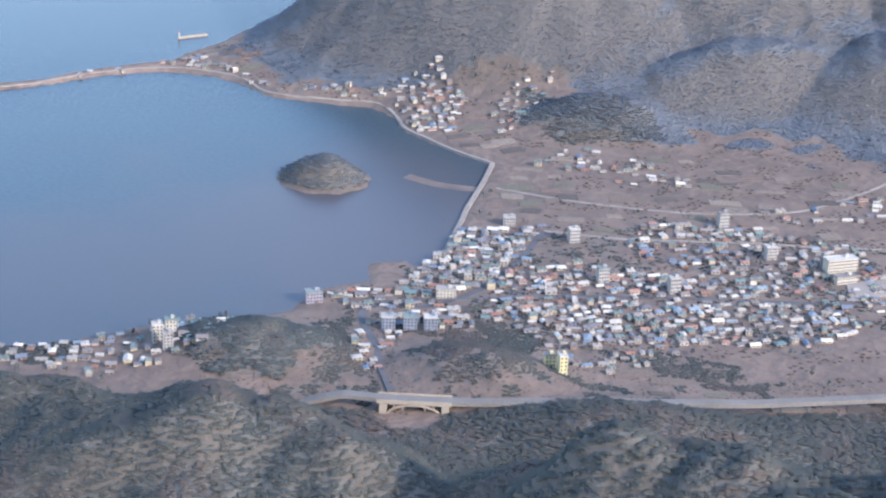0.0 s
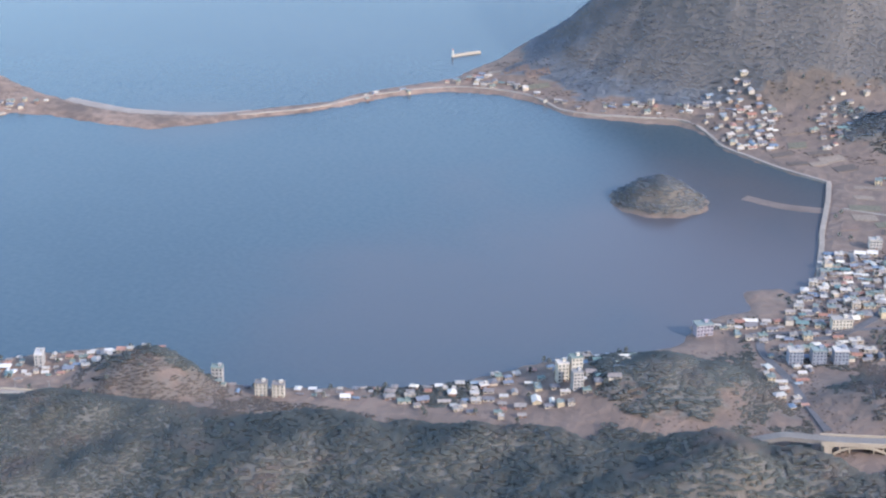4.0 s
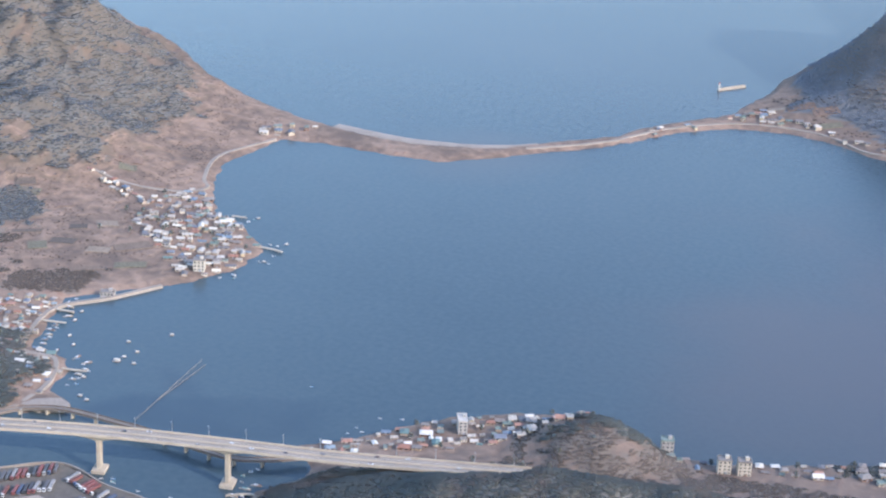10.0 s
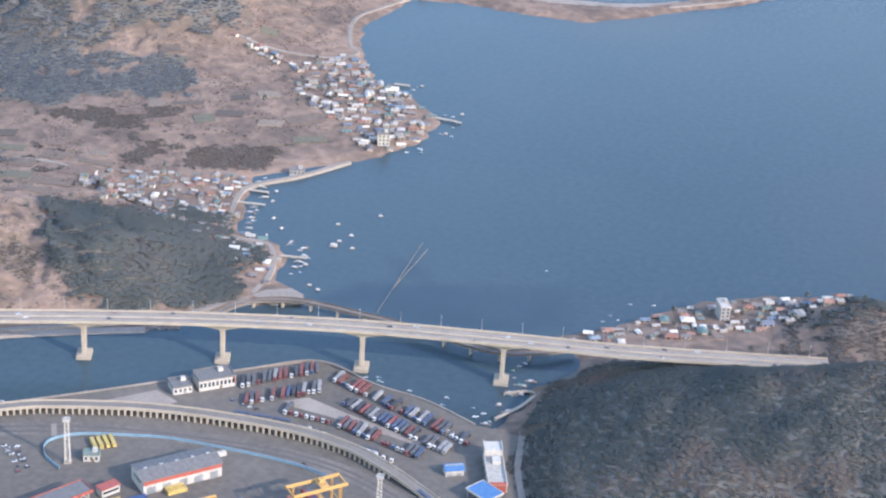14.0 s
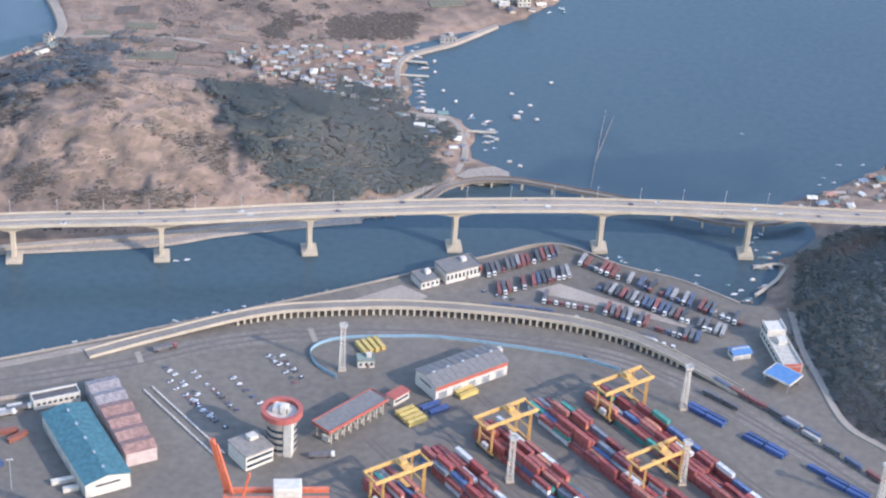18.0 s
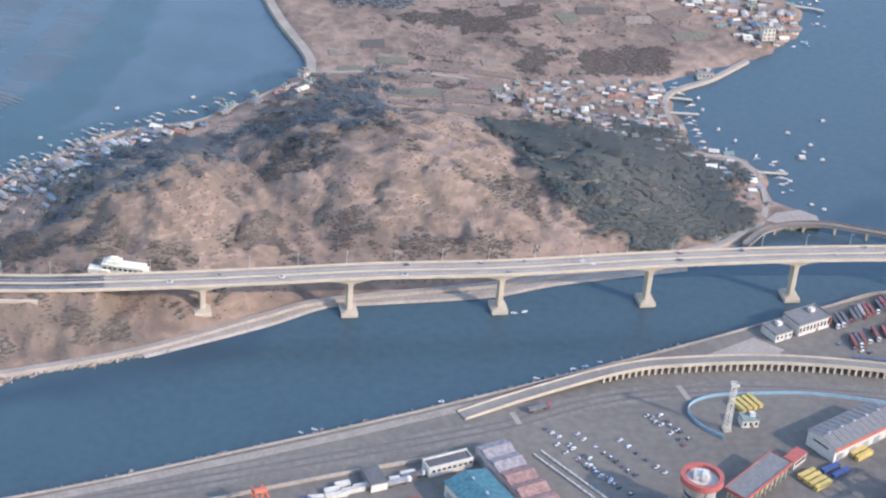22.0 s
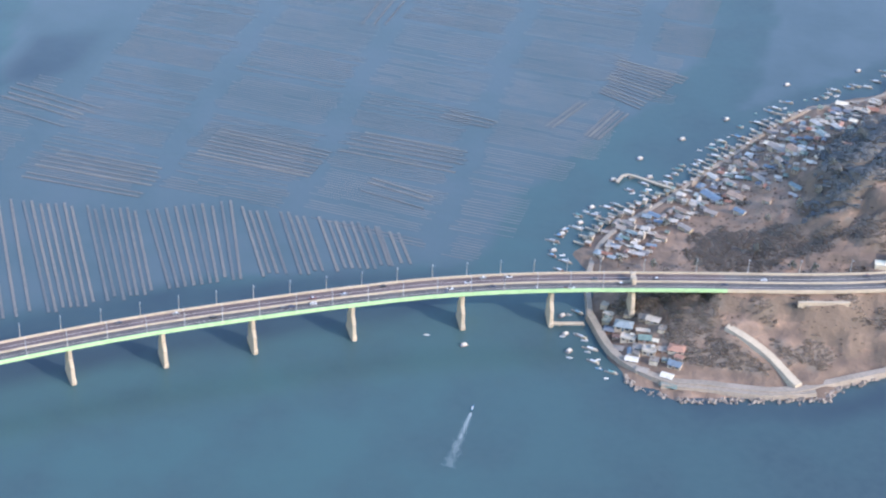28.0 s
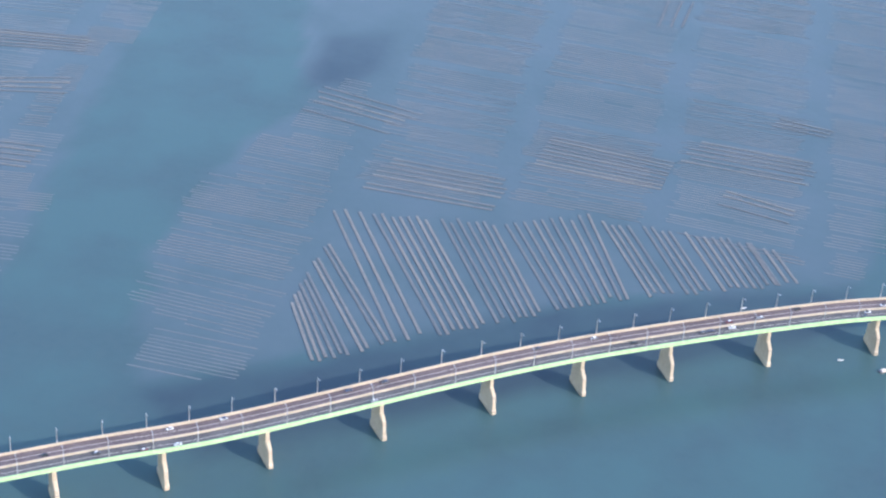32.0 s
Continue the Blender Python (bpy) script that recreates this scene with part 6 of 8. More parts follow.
FAR = [([(-982, 398), (-964, 387), (-956, 374), (-958, 366), (-970, 371), (-978, 382)], 14, -5, 2.6, 0.5, 0.8),
       ([(-985, 416), (-984, 440), (-968, 467), (-948, 500), (-925, 519), (-913, 512), (-922, 468), (-947, 456), (-964, 442), (-972, 422)], 170, -12, 1.9, 0.28, 0.5),
       ([(-935, 520), (-912, 535), (-905, 530), (-918, 512)], 12, -12, 3.0, 0.5, 0.7),
       ([(-826, 586), (-790, 603), (-757, 616), (-738, 588), (-722, 560), (-717, 528), (-735, 542), (-763, 560), (-803, 569)], 70, 11, 2.5, 0.4, 0.65),
       ([(-430, 612), (-392, 636), (-352, 673), (-330, 660), (-335, 622), (-372, 597), (-420, 596)], 62, 28, 3.9, 0.65, 0.95),
       ([(-770, 760), (-735, 732), (-708, 704), (-709, 672), (-724, 657), (-745, 676), (-774, 702), (-785, 735)], 130, 17, 3.3, 0.55, 0.85),
       ([(-822, 747), (-795, 738), (-778, 731), (-780, 726), (-800, 732), (-824, 741)], 14, -15, 3.8, 0.6, 0.8),
       ([(-915, 530), (-897, 560), (-884, 580), (-876, 574), (-890, 552), (-905, 528)], 9, 60, 4.6, 0.7, 0.9),
       ([(-293, 819), (-251, 839), (-244, 800), (-246, 760), (-262, 735), (-290, 742), (-288, 785)], 110, 20, 3.8, 0.65, 1.0),
       ([(-320, 718), (-290, 740), (-262, 733), (-240, 712), (-255, 700), (-285, 706)], 44, 22, 4.0, 0.65, 1.05),
       ([(-246, 760), (-240, 790), (-225, 800), (-190, 800), (-150, 812), (-110, 812), (-75, 790), (-100, 752), (-160, 728), (-190, 715), (-240, 715)], 300, 30, 3.5, 0.55, 0.95),
       ([(-205, 870), (-150, 880), (-100, 880), (-75, 850), (-75, 800), (-120, 812), (-180, 815), (-210, 830)], 150, 30, 3.9, 0.55, 0.9),
       ([(-295, 700), (-272, 645), (-262, 650), (-270, 680), (-255, 700)], 18, 30, 4.0, 0.6, 0.9),
       ([(-215, 712), (-192, 690), (-170, 690), (-150, 722), (-180, 730)], 22, 30, 4.0, 0.6, 0.9),
       ([(-406, 1006), (-378, 1030), (-352, 1000), (-343, 957), (-362, 950), (-384, 978)], 62, 30, 4.0, 0.6, 0.95),
       ([(-335, 1010), (-309, 1034), (-302, 1000), (-316, 962), (-330, 985)], 26, 40, 4.0, 0.6, 0.9),
       ([(-300, 930), (-260, 962), (-215, 948), (-190, 925), (-230, 915)], 30, 20, 5.0, 0.6, 0.95),
       ([(-170, 905), (-130, 925), (-95, 960), (-80, 930), (-130, 895)], 18, 20, 6.0, 0.6, 0.95),
       ([(-560, 1003), (-545, 1025), (-505, 1010), (-492, 998), (-522, 1004)], 20, 20, 4.4, 0.6, 0.95),
       ([(-492, 992), (-465, 982), (-405, 990), (-395, 984), (-400, 1000), (-470, 995)], 18, 5, 4.4, 0.6, 0.9),
       ([(-790, 850), (-774, 868), (-755, 878), (-757, 866), (-772, 852)], 9, 20, 4.6, 0.6, 0.9),
       ([(-596, 962), (-566, 992), (-560, 985), (-588, 955)], 6, 40, 5.0, 0.5, 0.7)]
for outline, n, turn, gap, lo, hi in FAR:
    village(outline, int(n * 1.15), False, turn, gap=gap * 0.92, scale=(lo * 0.95, hi * 1.12))
for i in range(len(NEAR_KINDS)):
    while i not in used:
        set_house(-600 + i, 548, 30, True, 0.8)

SLOTS = [palette("town_walls", WALL_C, 0.85, tone="tone"), palette("town_roofs", ROOF_C, 0.65, tone="tone"), palette("town_flat_roofs", FLAT_C, 0.8, tone="tone"), GLASS, DOORS]
SLOT_OF = {"painted_walls": 0, "village_roofs": 1, "flat_roofs": 2, "window_glass": 3, "doors": 4}
kinds = []
for p in protos:
    V, F, M, k = [], [], [], 0
    for o in p.children:
        mb = np.array(o.matrix_basis)
        co = np.array([v.co[:] for v in o.data.vertices])
        V.append(co @ mb[:3, :3].T + mb[:3, 3])
        for f in o.data.polygons:
            F.append([v + k for v in f.vertices])
            M.append(SLOT_OF[o.data.materials[0].name])
        k += len(co)
    kinds.append((np.concatenate(V), F, M))
V, F, M, tone, k = [], [], [], [], 0
tr_ = np.random.RandomState(6)
for i, m in far_houses:
    v, f, mm = kinds[i]
    R = np.array(m)
    V.append(v @ R[:3, :3].T + R[:3, 3])
    F += [[a + k for a in q] for q in f]
    M += mm
    tone.append(np.full(len(v), tr_.uniform(0, 1)))
    k += len(v)
town = mesh_object("town_houses", np.concatenate(V), F, SLOTS[0])
for s in SLOTS[1:]:
    town.data.materials.append(s)
town.data.polygons.foreach_set("material_index", np.array(M, np.int32))
town.data.attributes.new("tone", "FLOAT", "POINT").data.foreach_set("value", np.concatenate(tone).astype(np.float32))
tagged(town, "crowded small pale houses of the far town and villages", "houses", kind="stuff")

# building by the island road
PLASTER = paint("bright_cream_plaster", (0.74, 0.67, 0.50), 0.8)
tb = thing("rest_house", -902.5, 424.5, at(-902.5, 424.5), 2, "long cream building with a domed hall beside the island road", "building")
part("wall", boxes((0, 0, -6, 13, 3.4, 8.2), (5.5, 0.2, -6, 4, 3.0, 7.6)), PLASTER, tb)
part("roof", boxes((0, 0, 2.2, 13.6, 4.0, 0.35), (-3.2, 0.2, 2.55, 4.6, 3.0, 1.1), (-3.2, 0.2, 3.65, 2.2, 2.0, 0.8), bevel=0.12), PLASTER, tb)
for i in range(8):
    part("window", boxes((-5.6 + 1.6 * i, -1.73, 0.8, 1.0, 0.08, 0.8)), GLASS, tb)
part("terrace", boxes((-7.5, -1.2, -6, 6.5, 2.8, 6.6)), PLASTER, tb)
tb.matrix_basis = tb.matrix_basis @ Matrix.Diagonal((0.92, 0.9, 0.85, 1))
rw = thing("retaining_wall", -925, 397.5, at(-925, 397.5), 14, "low pale concrete retaining wall on the bank", "wall")
part("wall", boxes((0, 0, -1, 13, 0.5, 1.6)), CONCRETE, rw)
part("coping", boxes((0, 0, 0.6, 13.3, 0.7, 0.2)), CONCRETE, rw)


# ---- woods and scrub ----
def foliage(name, dark, light, brown, share_brown, cover=0.5):
    """Leaf clumps that differ from one another by their island's random number; light passes between the leaves."""
    m = bpy.data.materials.new(name)
    m.use_nodes = True
    t = m.node_tree
    b = t.nodes["Principled BSDF"]
    b.inputs["Roughness"].default_value, b.inputs["Specular IOR Level"].default_value = 0.9, 0.1
    b.inputs["Alpha"].default_value = cover
    geo = t.nodes.new("ShaderNodeNewGeometry")
    n = t.nodes.new("ShaderNodeTexNoise")
    n.inputs["Scale"].default_value, n.inputs["Detail"].default_value = 0.035, 4
    t.links.new(geo.outputs["Position"], n.inputs["Vector"])
    a = t.nodes.new("ShaderNodeMath")
    a.operation = "MULTIPLY_ADD"
    t.links.new(geo.outputs["Random Per Island"], a.inputs[0])
    a.inputs[1].default_value = 0.11
    t.links.new(n.outputs[0], a.inputs[2])
    r = t.nodes.new("ShaderNodeValToRGB")
    r.color_ramp.elements[0].position, r.color_ramp.elements[0].color = 0.44, (*dark, 1)
    r.color_ramp.elements[1].position, r.color_ramp.elements[1].color = 0.68 - 0.15 * share_brown, (*light, 1)
    e = r.color_ramp.elements.new(0.80 - 0.2 * share_brown)
    e.color = (*brown, 1)
    t.links.new(a.outputs[0], r.inputs[0])
    t.links.new(r.outputs[0], b.inputs["Base Color"])
    # soft crowns: the shading leans towards the lie of the land
    lie, add, norm = t.nodes.new("ShaderNodeAttribute"), t.nodes.new("ShaderNodeVectorMath"), t.nodes.new("ShaderNodeVectorMath")
    lie.attribute_name, add.operation, norm.operation = "lie", "MULTIPLY_ADD", "NORMALIZE"
    add.inputs[1].default_value = (5.0, 5.0, 5.0)
    t.links.new(lie.outputs["Vector"], add.inputs[0])
    t.links.new(geo.outputs["Normal"], add.inputs[2])
    t.links.new(add.outputs[0], norm.inputs[0])
    t.links.new(norm.outputs[0], b.inputs["Normal"])
    return m


OCT = np.array([(1, 0, 0), (0, 1, 0), (-1, 0, 0), (0, -1, 0), (0, 0, 1), (0, 0, -0.8)], float)
OCTF = np.array([(0, 1, 4), (1, 2, 4), (2, 3, 4), (3, 0, 4), (1, 0, 5), (2, 1, 5), (3, 2, 5), (0, 3, 5)], int)


WOODED = []


def woods(name, mask, area, spacing, size, tufts, mat, label, seed, tall=0.9, category="forest", trunks=True, relief=0.4):
    """Trees over an area where mask(x, y) is true: each a domed crown of several leaf clumps over its trunk."""
    r = np.random.RandomState(seed)
    x0, x1, y0, y1 = area
    gx, gy = np.meshgrid(np.arange(x0, x1, spacing), np.arange(y0, y1, spacing * 0.87))
    gx[1::2] += spacing / 2
    x = gx.ravel() + r.uniform(-0.38, 0.38, gx.size) * spacing
    y = gy.ravel() + r.uniform(-0.38, 0.38, gx.size) * spacing
    hit = mask(x, y)
    x, y = x[hit], y[hit]
    keep = (signed_distance(COAST, x, y) > 2.5) | (np.hypot((x + 382) / 24, (y - 861) / 21) < 1)
    x, y = x[keep], y[keep]
    z = height(x, y)
    if category != "scrub":
        WOODED.append((mask, area, 1.0 if category == "forest" else 0.6))
    n = len(x)
    forest = category == "forest"
    s = size * r.uniform(0.72, 1.22, n)
    rise, base_z = (0.62 * relief, z + size * tall * (0.55 + relief * r.uniform(-0.25, 0.25, n))) if forest else (0.2, z + 0.02 * s)
    lie = np.stack([height(x - 4, y) - height(x + 4, y), height(x, y - 4) - height(x, y + 4), np.full(n, 8.0)], -1)
    lie /= np.linalg.norm(lie, axis=1)[:, None]
    V, L = [], []
    spin = r.uniform(0, 6.28, n)
    for k in range(tufts):
        a = spin + 2.4 * k + r.uniform(-0.5, 0.5, n)
        el = np.full(n, 1.5) if k == 0 else r.uniform(0.1, 0.95, n)
        ux, uy, uz = np.cos(el) * np.cos(a), np.cos(el) * np.sin(a), np.sin(el)
        rad = s * r.uniform(0.5, 0.85, n)
        o = OCT[None] * rad[:, None, None] * r.uniform(0.72, 1.25, (n, 6, 1))
        tw = r.uniform(0, 6.28, n)
        ox = o[..., 0] * np.cos(tw)[:, None] - o[..., 1] * np.sin(tw)[:, None]
        oy = o[..., 0] * np.sin(tw)[:, None] + o[..., 1] * np.cos(tw)[:, None]
        V.append(np.stack([(x + 0.68 * s * ux)[:, None] + ox, (y + 0.68 * s * uy)[:, None] + oy, (base_z + rise * s * uz)[:, None] + o[..., 2] * (0.7 * relief if forest else 0.2)], -1))
        dome = 2.6 * lie + np.stack([ux, uy, uz], -1)
        L.append(np.repeat(dome / np.linalg.norm(dome, axis=1)[:, None], 6, 0))
    # trunks
    q = 0.07 * s
    tri = np.array([(1, 0), (-0.5, 0.87), (-0.5, -0.87)])
    base = np.stack([x[:, None] + q[:, None] * tri[None, :, 0], y[:, None] + q[:, None] * tri[None, :, 1], np.repeat((z - 0.3)[:, None], 3, 1)], -1)
    top = base.copy()
    top[..., 2] = (base_z + 0.3 * s)[:, None]
    tv = np.concatenate([base, top], 1)
    tf = np.array([(0, 1, 4), (0, 4, 3), (1, 2, 5), (1, 5, 4), (2, 0, 3), (2, 3, 5)], int)
    nt = n if trunks and forest else 0
    co = np.concatenate([v.reshape(-1, 3) for v in V] + [tv[:nt].reshape(-1, 3)])
    lie = np.concatenate(L + [np.repeat(lie[:nt], 6, 0)])
    faces = np.concatenate([(OCTF[None] + (np.arange(n) * 6)[:, None, None] + k * n * 6).reshape(-1, 3) for k in range(tufts)] + [(tf[None] + (np.arange(nt) * 6)[:, None, None] + tufts * n * 6).reshape(-1, 3)]).astype(np.int32)
    me = bpy.data.meshes.new(name)
    me.vertices.add(len(co))
    me.vertices.foreach_set("co", co.astype(np.float32).ravel())
    me.loops.add(faces.size)
    me.loops.foreach_set("vertex_index", faces.ravel())
    me.polygons.add(len(faces))
    me.polygons.foreach_set("loop_start", np.arange(0, faces.size, 3, dtype=np.int32))
    me.polygons.foreach_set("use_smooth", np.ones(len(faces), bool))
    me.update(calc_edges=True)
    me.attributes.new("lie", "FLOAT_VECTOR", "POINT").data.foreach_set("vector", lie.astype(np.float32).ravel())
    me.materials.append(mat)
    return tagged(new(name, me), label, category, kind="stuff")


PINE = foliage("pine_leaves", (0.132, 0.141, 0.127), (0.160, 0.167, 0.148), (0.195, 0.174, 0.148), 0.35, 0.42)
MIXED = foliage("mixed_woodland", (0.118, 0.124, 0.110), (0.152, 0.147, 0.122), (0.200, 0.158, 0.130), 0.5)
THICKET = foliage("winter_thicket", (0.190, 0.153, 0.124), (0.211, 0.168, 0.135), (0.232, 0.178, 0.140), 0.5, 0.3)
# haze is painted into the far woodland's pale blue-grey base colour
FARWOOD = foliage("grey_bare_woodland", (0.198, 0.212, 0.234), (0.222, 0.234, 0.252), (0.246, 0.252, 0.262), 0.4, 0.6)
# pines made lighter and bluer, so their base colour carries the haze
HILLWOOD = foliage("grey_green_pines", (0.165, 0.172, 0.176), (0.192, 0.196, 0.192), (0.220, 0.202, 0.184), 0.4, 0.42)
SCRUB = foliage("bare_scrub", (0.185, 0.140, 0.106), (0.22, 0.162, 0.120), (0.25, 0.180, 0.132), 0.6, 0.35)


def inside(poly):
    p = np.array(poly, float)
    return lambda x, y: signed_distance(p, x, y) > 4.0 * waves(x, y, 17, 21) + 6.0 * waves(x, y, 48, 22) + 2.5 * waves(x, y, 6, 24) + 2.5 * waves(x, y, 2.7, 25)


def near_hill(x, y):
    crest = np.interp(x, CREST_X, CREST_Z)
    yr = np.interp(x, [-616, -560, -500, -200, -120, 60], [478, 482, 494, 496, 478, 470])
    foot = np.interp(x, [-612, -604, -594, -582, -572, -560, -547, -500, -440], [459, 443, 423.5, 410.5, 404, 397.5, 389.5, 361, 321])
    return (crest > 3) & (y > np.where(x < -440, foot, 0)) & (y < yr + np.interp(x, [-600, -500, -300, 60], [38, 48, 104, 200]))


woods("forest", lambda x, y: near_hill(x, y) & (x < -440), (-612, -440, 300, 560), 1.75, 1.3, 4, MIXED, "dense mixed pine wood over the ridge above the port", 1)
woods("forest", lambda x, y: near_hill(x, y) & (x >= -440) & (x < -150), (-440, -150, 430, 600), 2.25, 1.65, 4, MIXED, "dense mixed pine wood over the near ridge", 21)
woods("forest", lambda x, y: near_hill(x, y) & (x >= -150), (-150, 40, 430, 660), 2.6, 1.9, 4, MIXED, "dense mixed wood on the ridge above the highway", 2)
HWY = np.array([(-284, 611), (-264, 617.6), (-243, 622), (-222, 629), (-201, 638), (-180, 648), (-117, 675), (-96, 686), (-61, 706), (0, 742)], float)
woods("forest", lambda x, y: (y < np.interp(x, HWY[:, 0], HWY[:, 1]) - 5) & (np.hypot(x + 236, y - 622) > 15) & ~(near_hill(x, y) & ((y < 600) | (x >= -150))), (-330, 0, 560, 740), 2.6, 1.9, 3, MIXED, "dark wood between the ridge and the highway", 22)
VALLEY = np.array([(-470, 985), (-450, 994), (-410, 1003), (-372, 1017), (-340, 1032), (-308, 1034), (-278, 1020), (-286, 1003), (-290, 985)], float)
far_hill = lambda x, y: (height(x, y) > 5.5 + 3.0 * waves(x, y, 40, 31)) & (y > 985) & (signed_distance(VALLEY, x, y) < 3.0 * waves(x, y, 22, 32))
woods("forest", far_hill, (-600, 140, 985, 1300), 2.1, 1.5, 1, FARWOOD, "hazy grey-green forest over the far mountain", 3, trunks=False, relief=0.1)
woods("forest", inside([(-816, 558), (-754, 577), (-731, 548), (-727, 512), (-757, 487), (-789, 498), (-804, 530)]), (-820, -725, 485, 580), 1.5, 1.3, 4, PINE, "dark pine wood on the island's seaward slope", 4, 1.25, relief=0.35)
woods("forest", lambda x, y: (inside([(-935, 680), (-985, 800), (-985, 900), (-930, 935), (-875, 905), (-845, 897), (-822, 862), (-826, 815), (-829, 770), (-823, 745), (-845, 733), (-868, 718), (-868, 700), (-837, 715), (-819, 692), (-814, 677), (-838, 670), (-857, 655), (-874, 640)])(x, y) & (waves(x, y, 70, 33) + 0.8 * waves(x, y, 22, 34) + 0.5 * waves(x, y, 8, 35) > -1.15)), (-1000, -800, 630, 945), 2.2, 1.6, 2, HILLWOOD, "dark pine forest on the island's high hill", 5, relief=0.22)
woods("forest", inside([(-914, 515), (-892, 520), (-893, 492), (-900, 474), (-909, 450), (-926, 441), (-932, 452), (-928, 468)]), (-980, -885, 405, 525), 1.7, 1.25, 4, HILLWOOD, "dark wood on the shaded flank of the island hill", 6)
woods("forest", lambda x, y: inside([(-886, 576), (-862, 590), (-846, 566), (-849, 515), (-866, 498), (-886, 520)])(x, y) & (waves(x, y, 24, 36) + 0.6 * waves(x, y, 9, 37) > -0.15), (-890, -840, 495, 595), 1.5, 1.15, 3, HILLWOOD, "scattered pines over the crown of the island hill", 23, 1.2)
woods("forest", lambda x, y: np.hypot((x + 382) / 24, (y - 861) / 21) < 1, (-410, -355, 835, 890), 2.2, 1.6, 4, HILLWOOD, "small island covered in dark trees", 7)
woods("forest", inside([(-350, 668), (-318, 675), (-296, 664), (-286, 640), (-310, 618), (-345, 628)]), (-355, -280, 615, 682), 2.2, 1.5, 5, PINE, "wooded knoll between village and town", 8)
woods("forest", inside([(-528, 585), (-505, 592), (-492, 582), (-500, 570), (-525, 572)]), (-535, -488, 565, 598), 2.0, 1.4, 5, PINE, "trees on the knoll above the bridge village", 9)
woods("forest", inside([(-318, 1012), (-262, 1012), (-240, 985), (-282, 978), (-315, 990)]), (-325, -235, 970, 1020), 2.4, 1.7, 4, HILLWOOD, "dark wood on the valley spur", 10)


TOWN_ROAD = np.array([(-250, 634), (-264, 655), (-278, 680), (-292, 702), (-290, 716)], float)


def off_road(x, y):
    town = np.abs(x - np.interp(y, TOWN_ROAD[:, 1], TOWN_ROAD[:, 0])) > np.where(y < 720, 4.5, 0)
    ramp = np.abs(y - np.interp(x, [-948, -937, -929], [387, 381, 373.5])) > np.where((x > -951) & (x < -926), 3.0, 0)
    return town & ramp


def thicket(x, y, lo):
    return (height(x, y) > 2.2) & off_road(x, y) & (waves(x, y, 44, 41) + 0.8 * waves(x, y, 17, 43) > np.where((x < -888) & (y < 418), lo - 0.55, lo)) & (signed_distance(PORT, x, y) < -4)


def scrub_mask(x, y):
    return (height(x, y) > 2.0) & (waves(x, y, 26, 51) + 0.8 * waves(x, y, 11, 53) > 0.0) & (signed_distance(PORT, x, y) < -4)


def free_land(x, y):
    """Slopes and hollows between the ridge and the shore houses."""
    return (height(x, y) > 2.5) & (signed_distance(COAST, x, y) > 14) & ((x + 512) ** 2 + (y - 573) ** 2 < 30 ** 2) | (height(x, y) > 2.5) & (y < 582) & (x > -540)


def patches(*outlines):
    """Inside any of several outlines, with ragged, soft edges."""
    return lambda x, y: np.max([signed_distance(np.array(o, float), x, y) for o in outlines], 0) + 2.2 * waves(x, y, 12, 71) + 1.6 * waves(x, y, 5, 72) > np.where(off_road(x, y), 0, 99)


ISLAND = patches([(-872, 511), (-860, 509), (-855, 493), (-868, 487), (-881, 480), (-880, 490)], [(-855, 472), (-844, 472), (-838, 464), (-849, 460)], [(-880, 452), (-868, 467), (-863, 455), (-872, 448)],
                 [(-898, 436), (-890, 438), (-888, 429), (-894, 425)], [(-960, 436), (-935, 441), (-922, 432), (-940, 421), (-962, 424)], [(-891, 551), (-875, 553), (-869, 513), (-891, 523)],
                 [(-792, 630), (-758, 649), (-757, 622), (-788, 610)], [(-860, 642), (-811, 666), (-809, 645), (-830, 637), (-858, 632)], [(-813, 612), (-805, 632), (-800, 617), (-808, 599)],
                 [(-820, 558), (-782, 570), (-769, 564), (-802, 544)], [(-832, 468), (-799, 478), (-797, 472), (-831, 460)], [(-842, 650), (-824, 656), (-816, 638), (-836, 629)],
                 [(-915, 398), (-898, 406), (-893, 400), (-908, 394)], [(-968, 400), (-955, 402), (-952, 392), (-964, 388)])
KNOLLS = patches([(-251, 670), (-249, 711), (-228, 727), (-211, 715), (-206, 649), (-233, 645)], [(-307, 684), (-297, 698), (-266, 641), (-281, 625)], [(-164, 724), (-129, 746), (-122, 707), (-152, 694)])
woods("thicket", ISLAND, (-985, -750, 375, 670), 1.1, 1.15, 2, THICKET, "soft dark patches of winter thicket on the island hill", 18, 0.9, "thicket")
woods("thicket", lambda x, y: thicket(x, y, 0.8), (-985, -700, 372, 640), 1.2, 1.15, 2, THICKET, "patches of dark winter thicket on the island hill", 11, 0.9, "thicket")
woods("thicket", lambda x, y: (thicket(x, y, 0.45) & (y > 612) & (y < 712)) | (KNOLLS(x, y) & off_road(x, y) & (waves(x, y, 14, 88) > -0.6)), (-340, 20, 600, 720), 1.9, 1.25, 4, MIXED, "dark winter thicket on the knolls below the town", 17, 0.9, "thicket")
woods("thicket", lambda x, y: (waves(x, y, 30, 77) + 0.6 * waves(x, y, 10, 78) > -0.5) & (y < 606) & free_land(x, y), (-560, -395, 528, 606), 1.8, 1.2, 4, THICKET, "dark thicket behind the shore village", 20, 0.9, "thicket")
woods("thicket", patches([(-425, 640), (-400, 640), (-385, 622), (-395, 600), (-430, 600)], [(-300, 980), (-240, 1010), (-225, 990), (-280, 960)]), (-440, -220, 595, 1015), 2.0, 1.35, 4, MIXED, "dark thicket beside the far hamlets", 19, 0.9, "thicket")
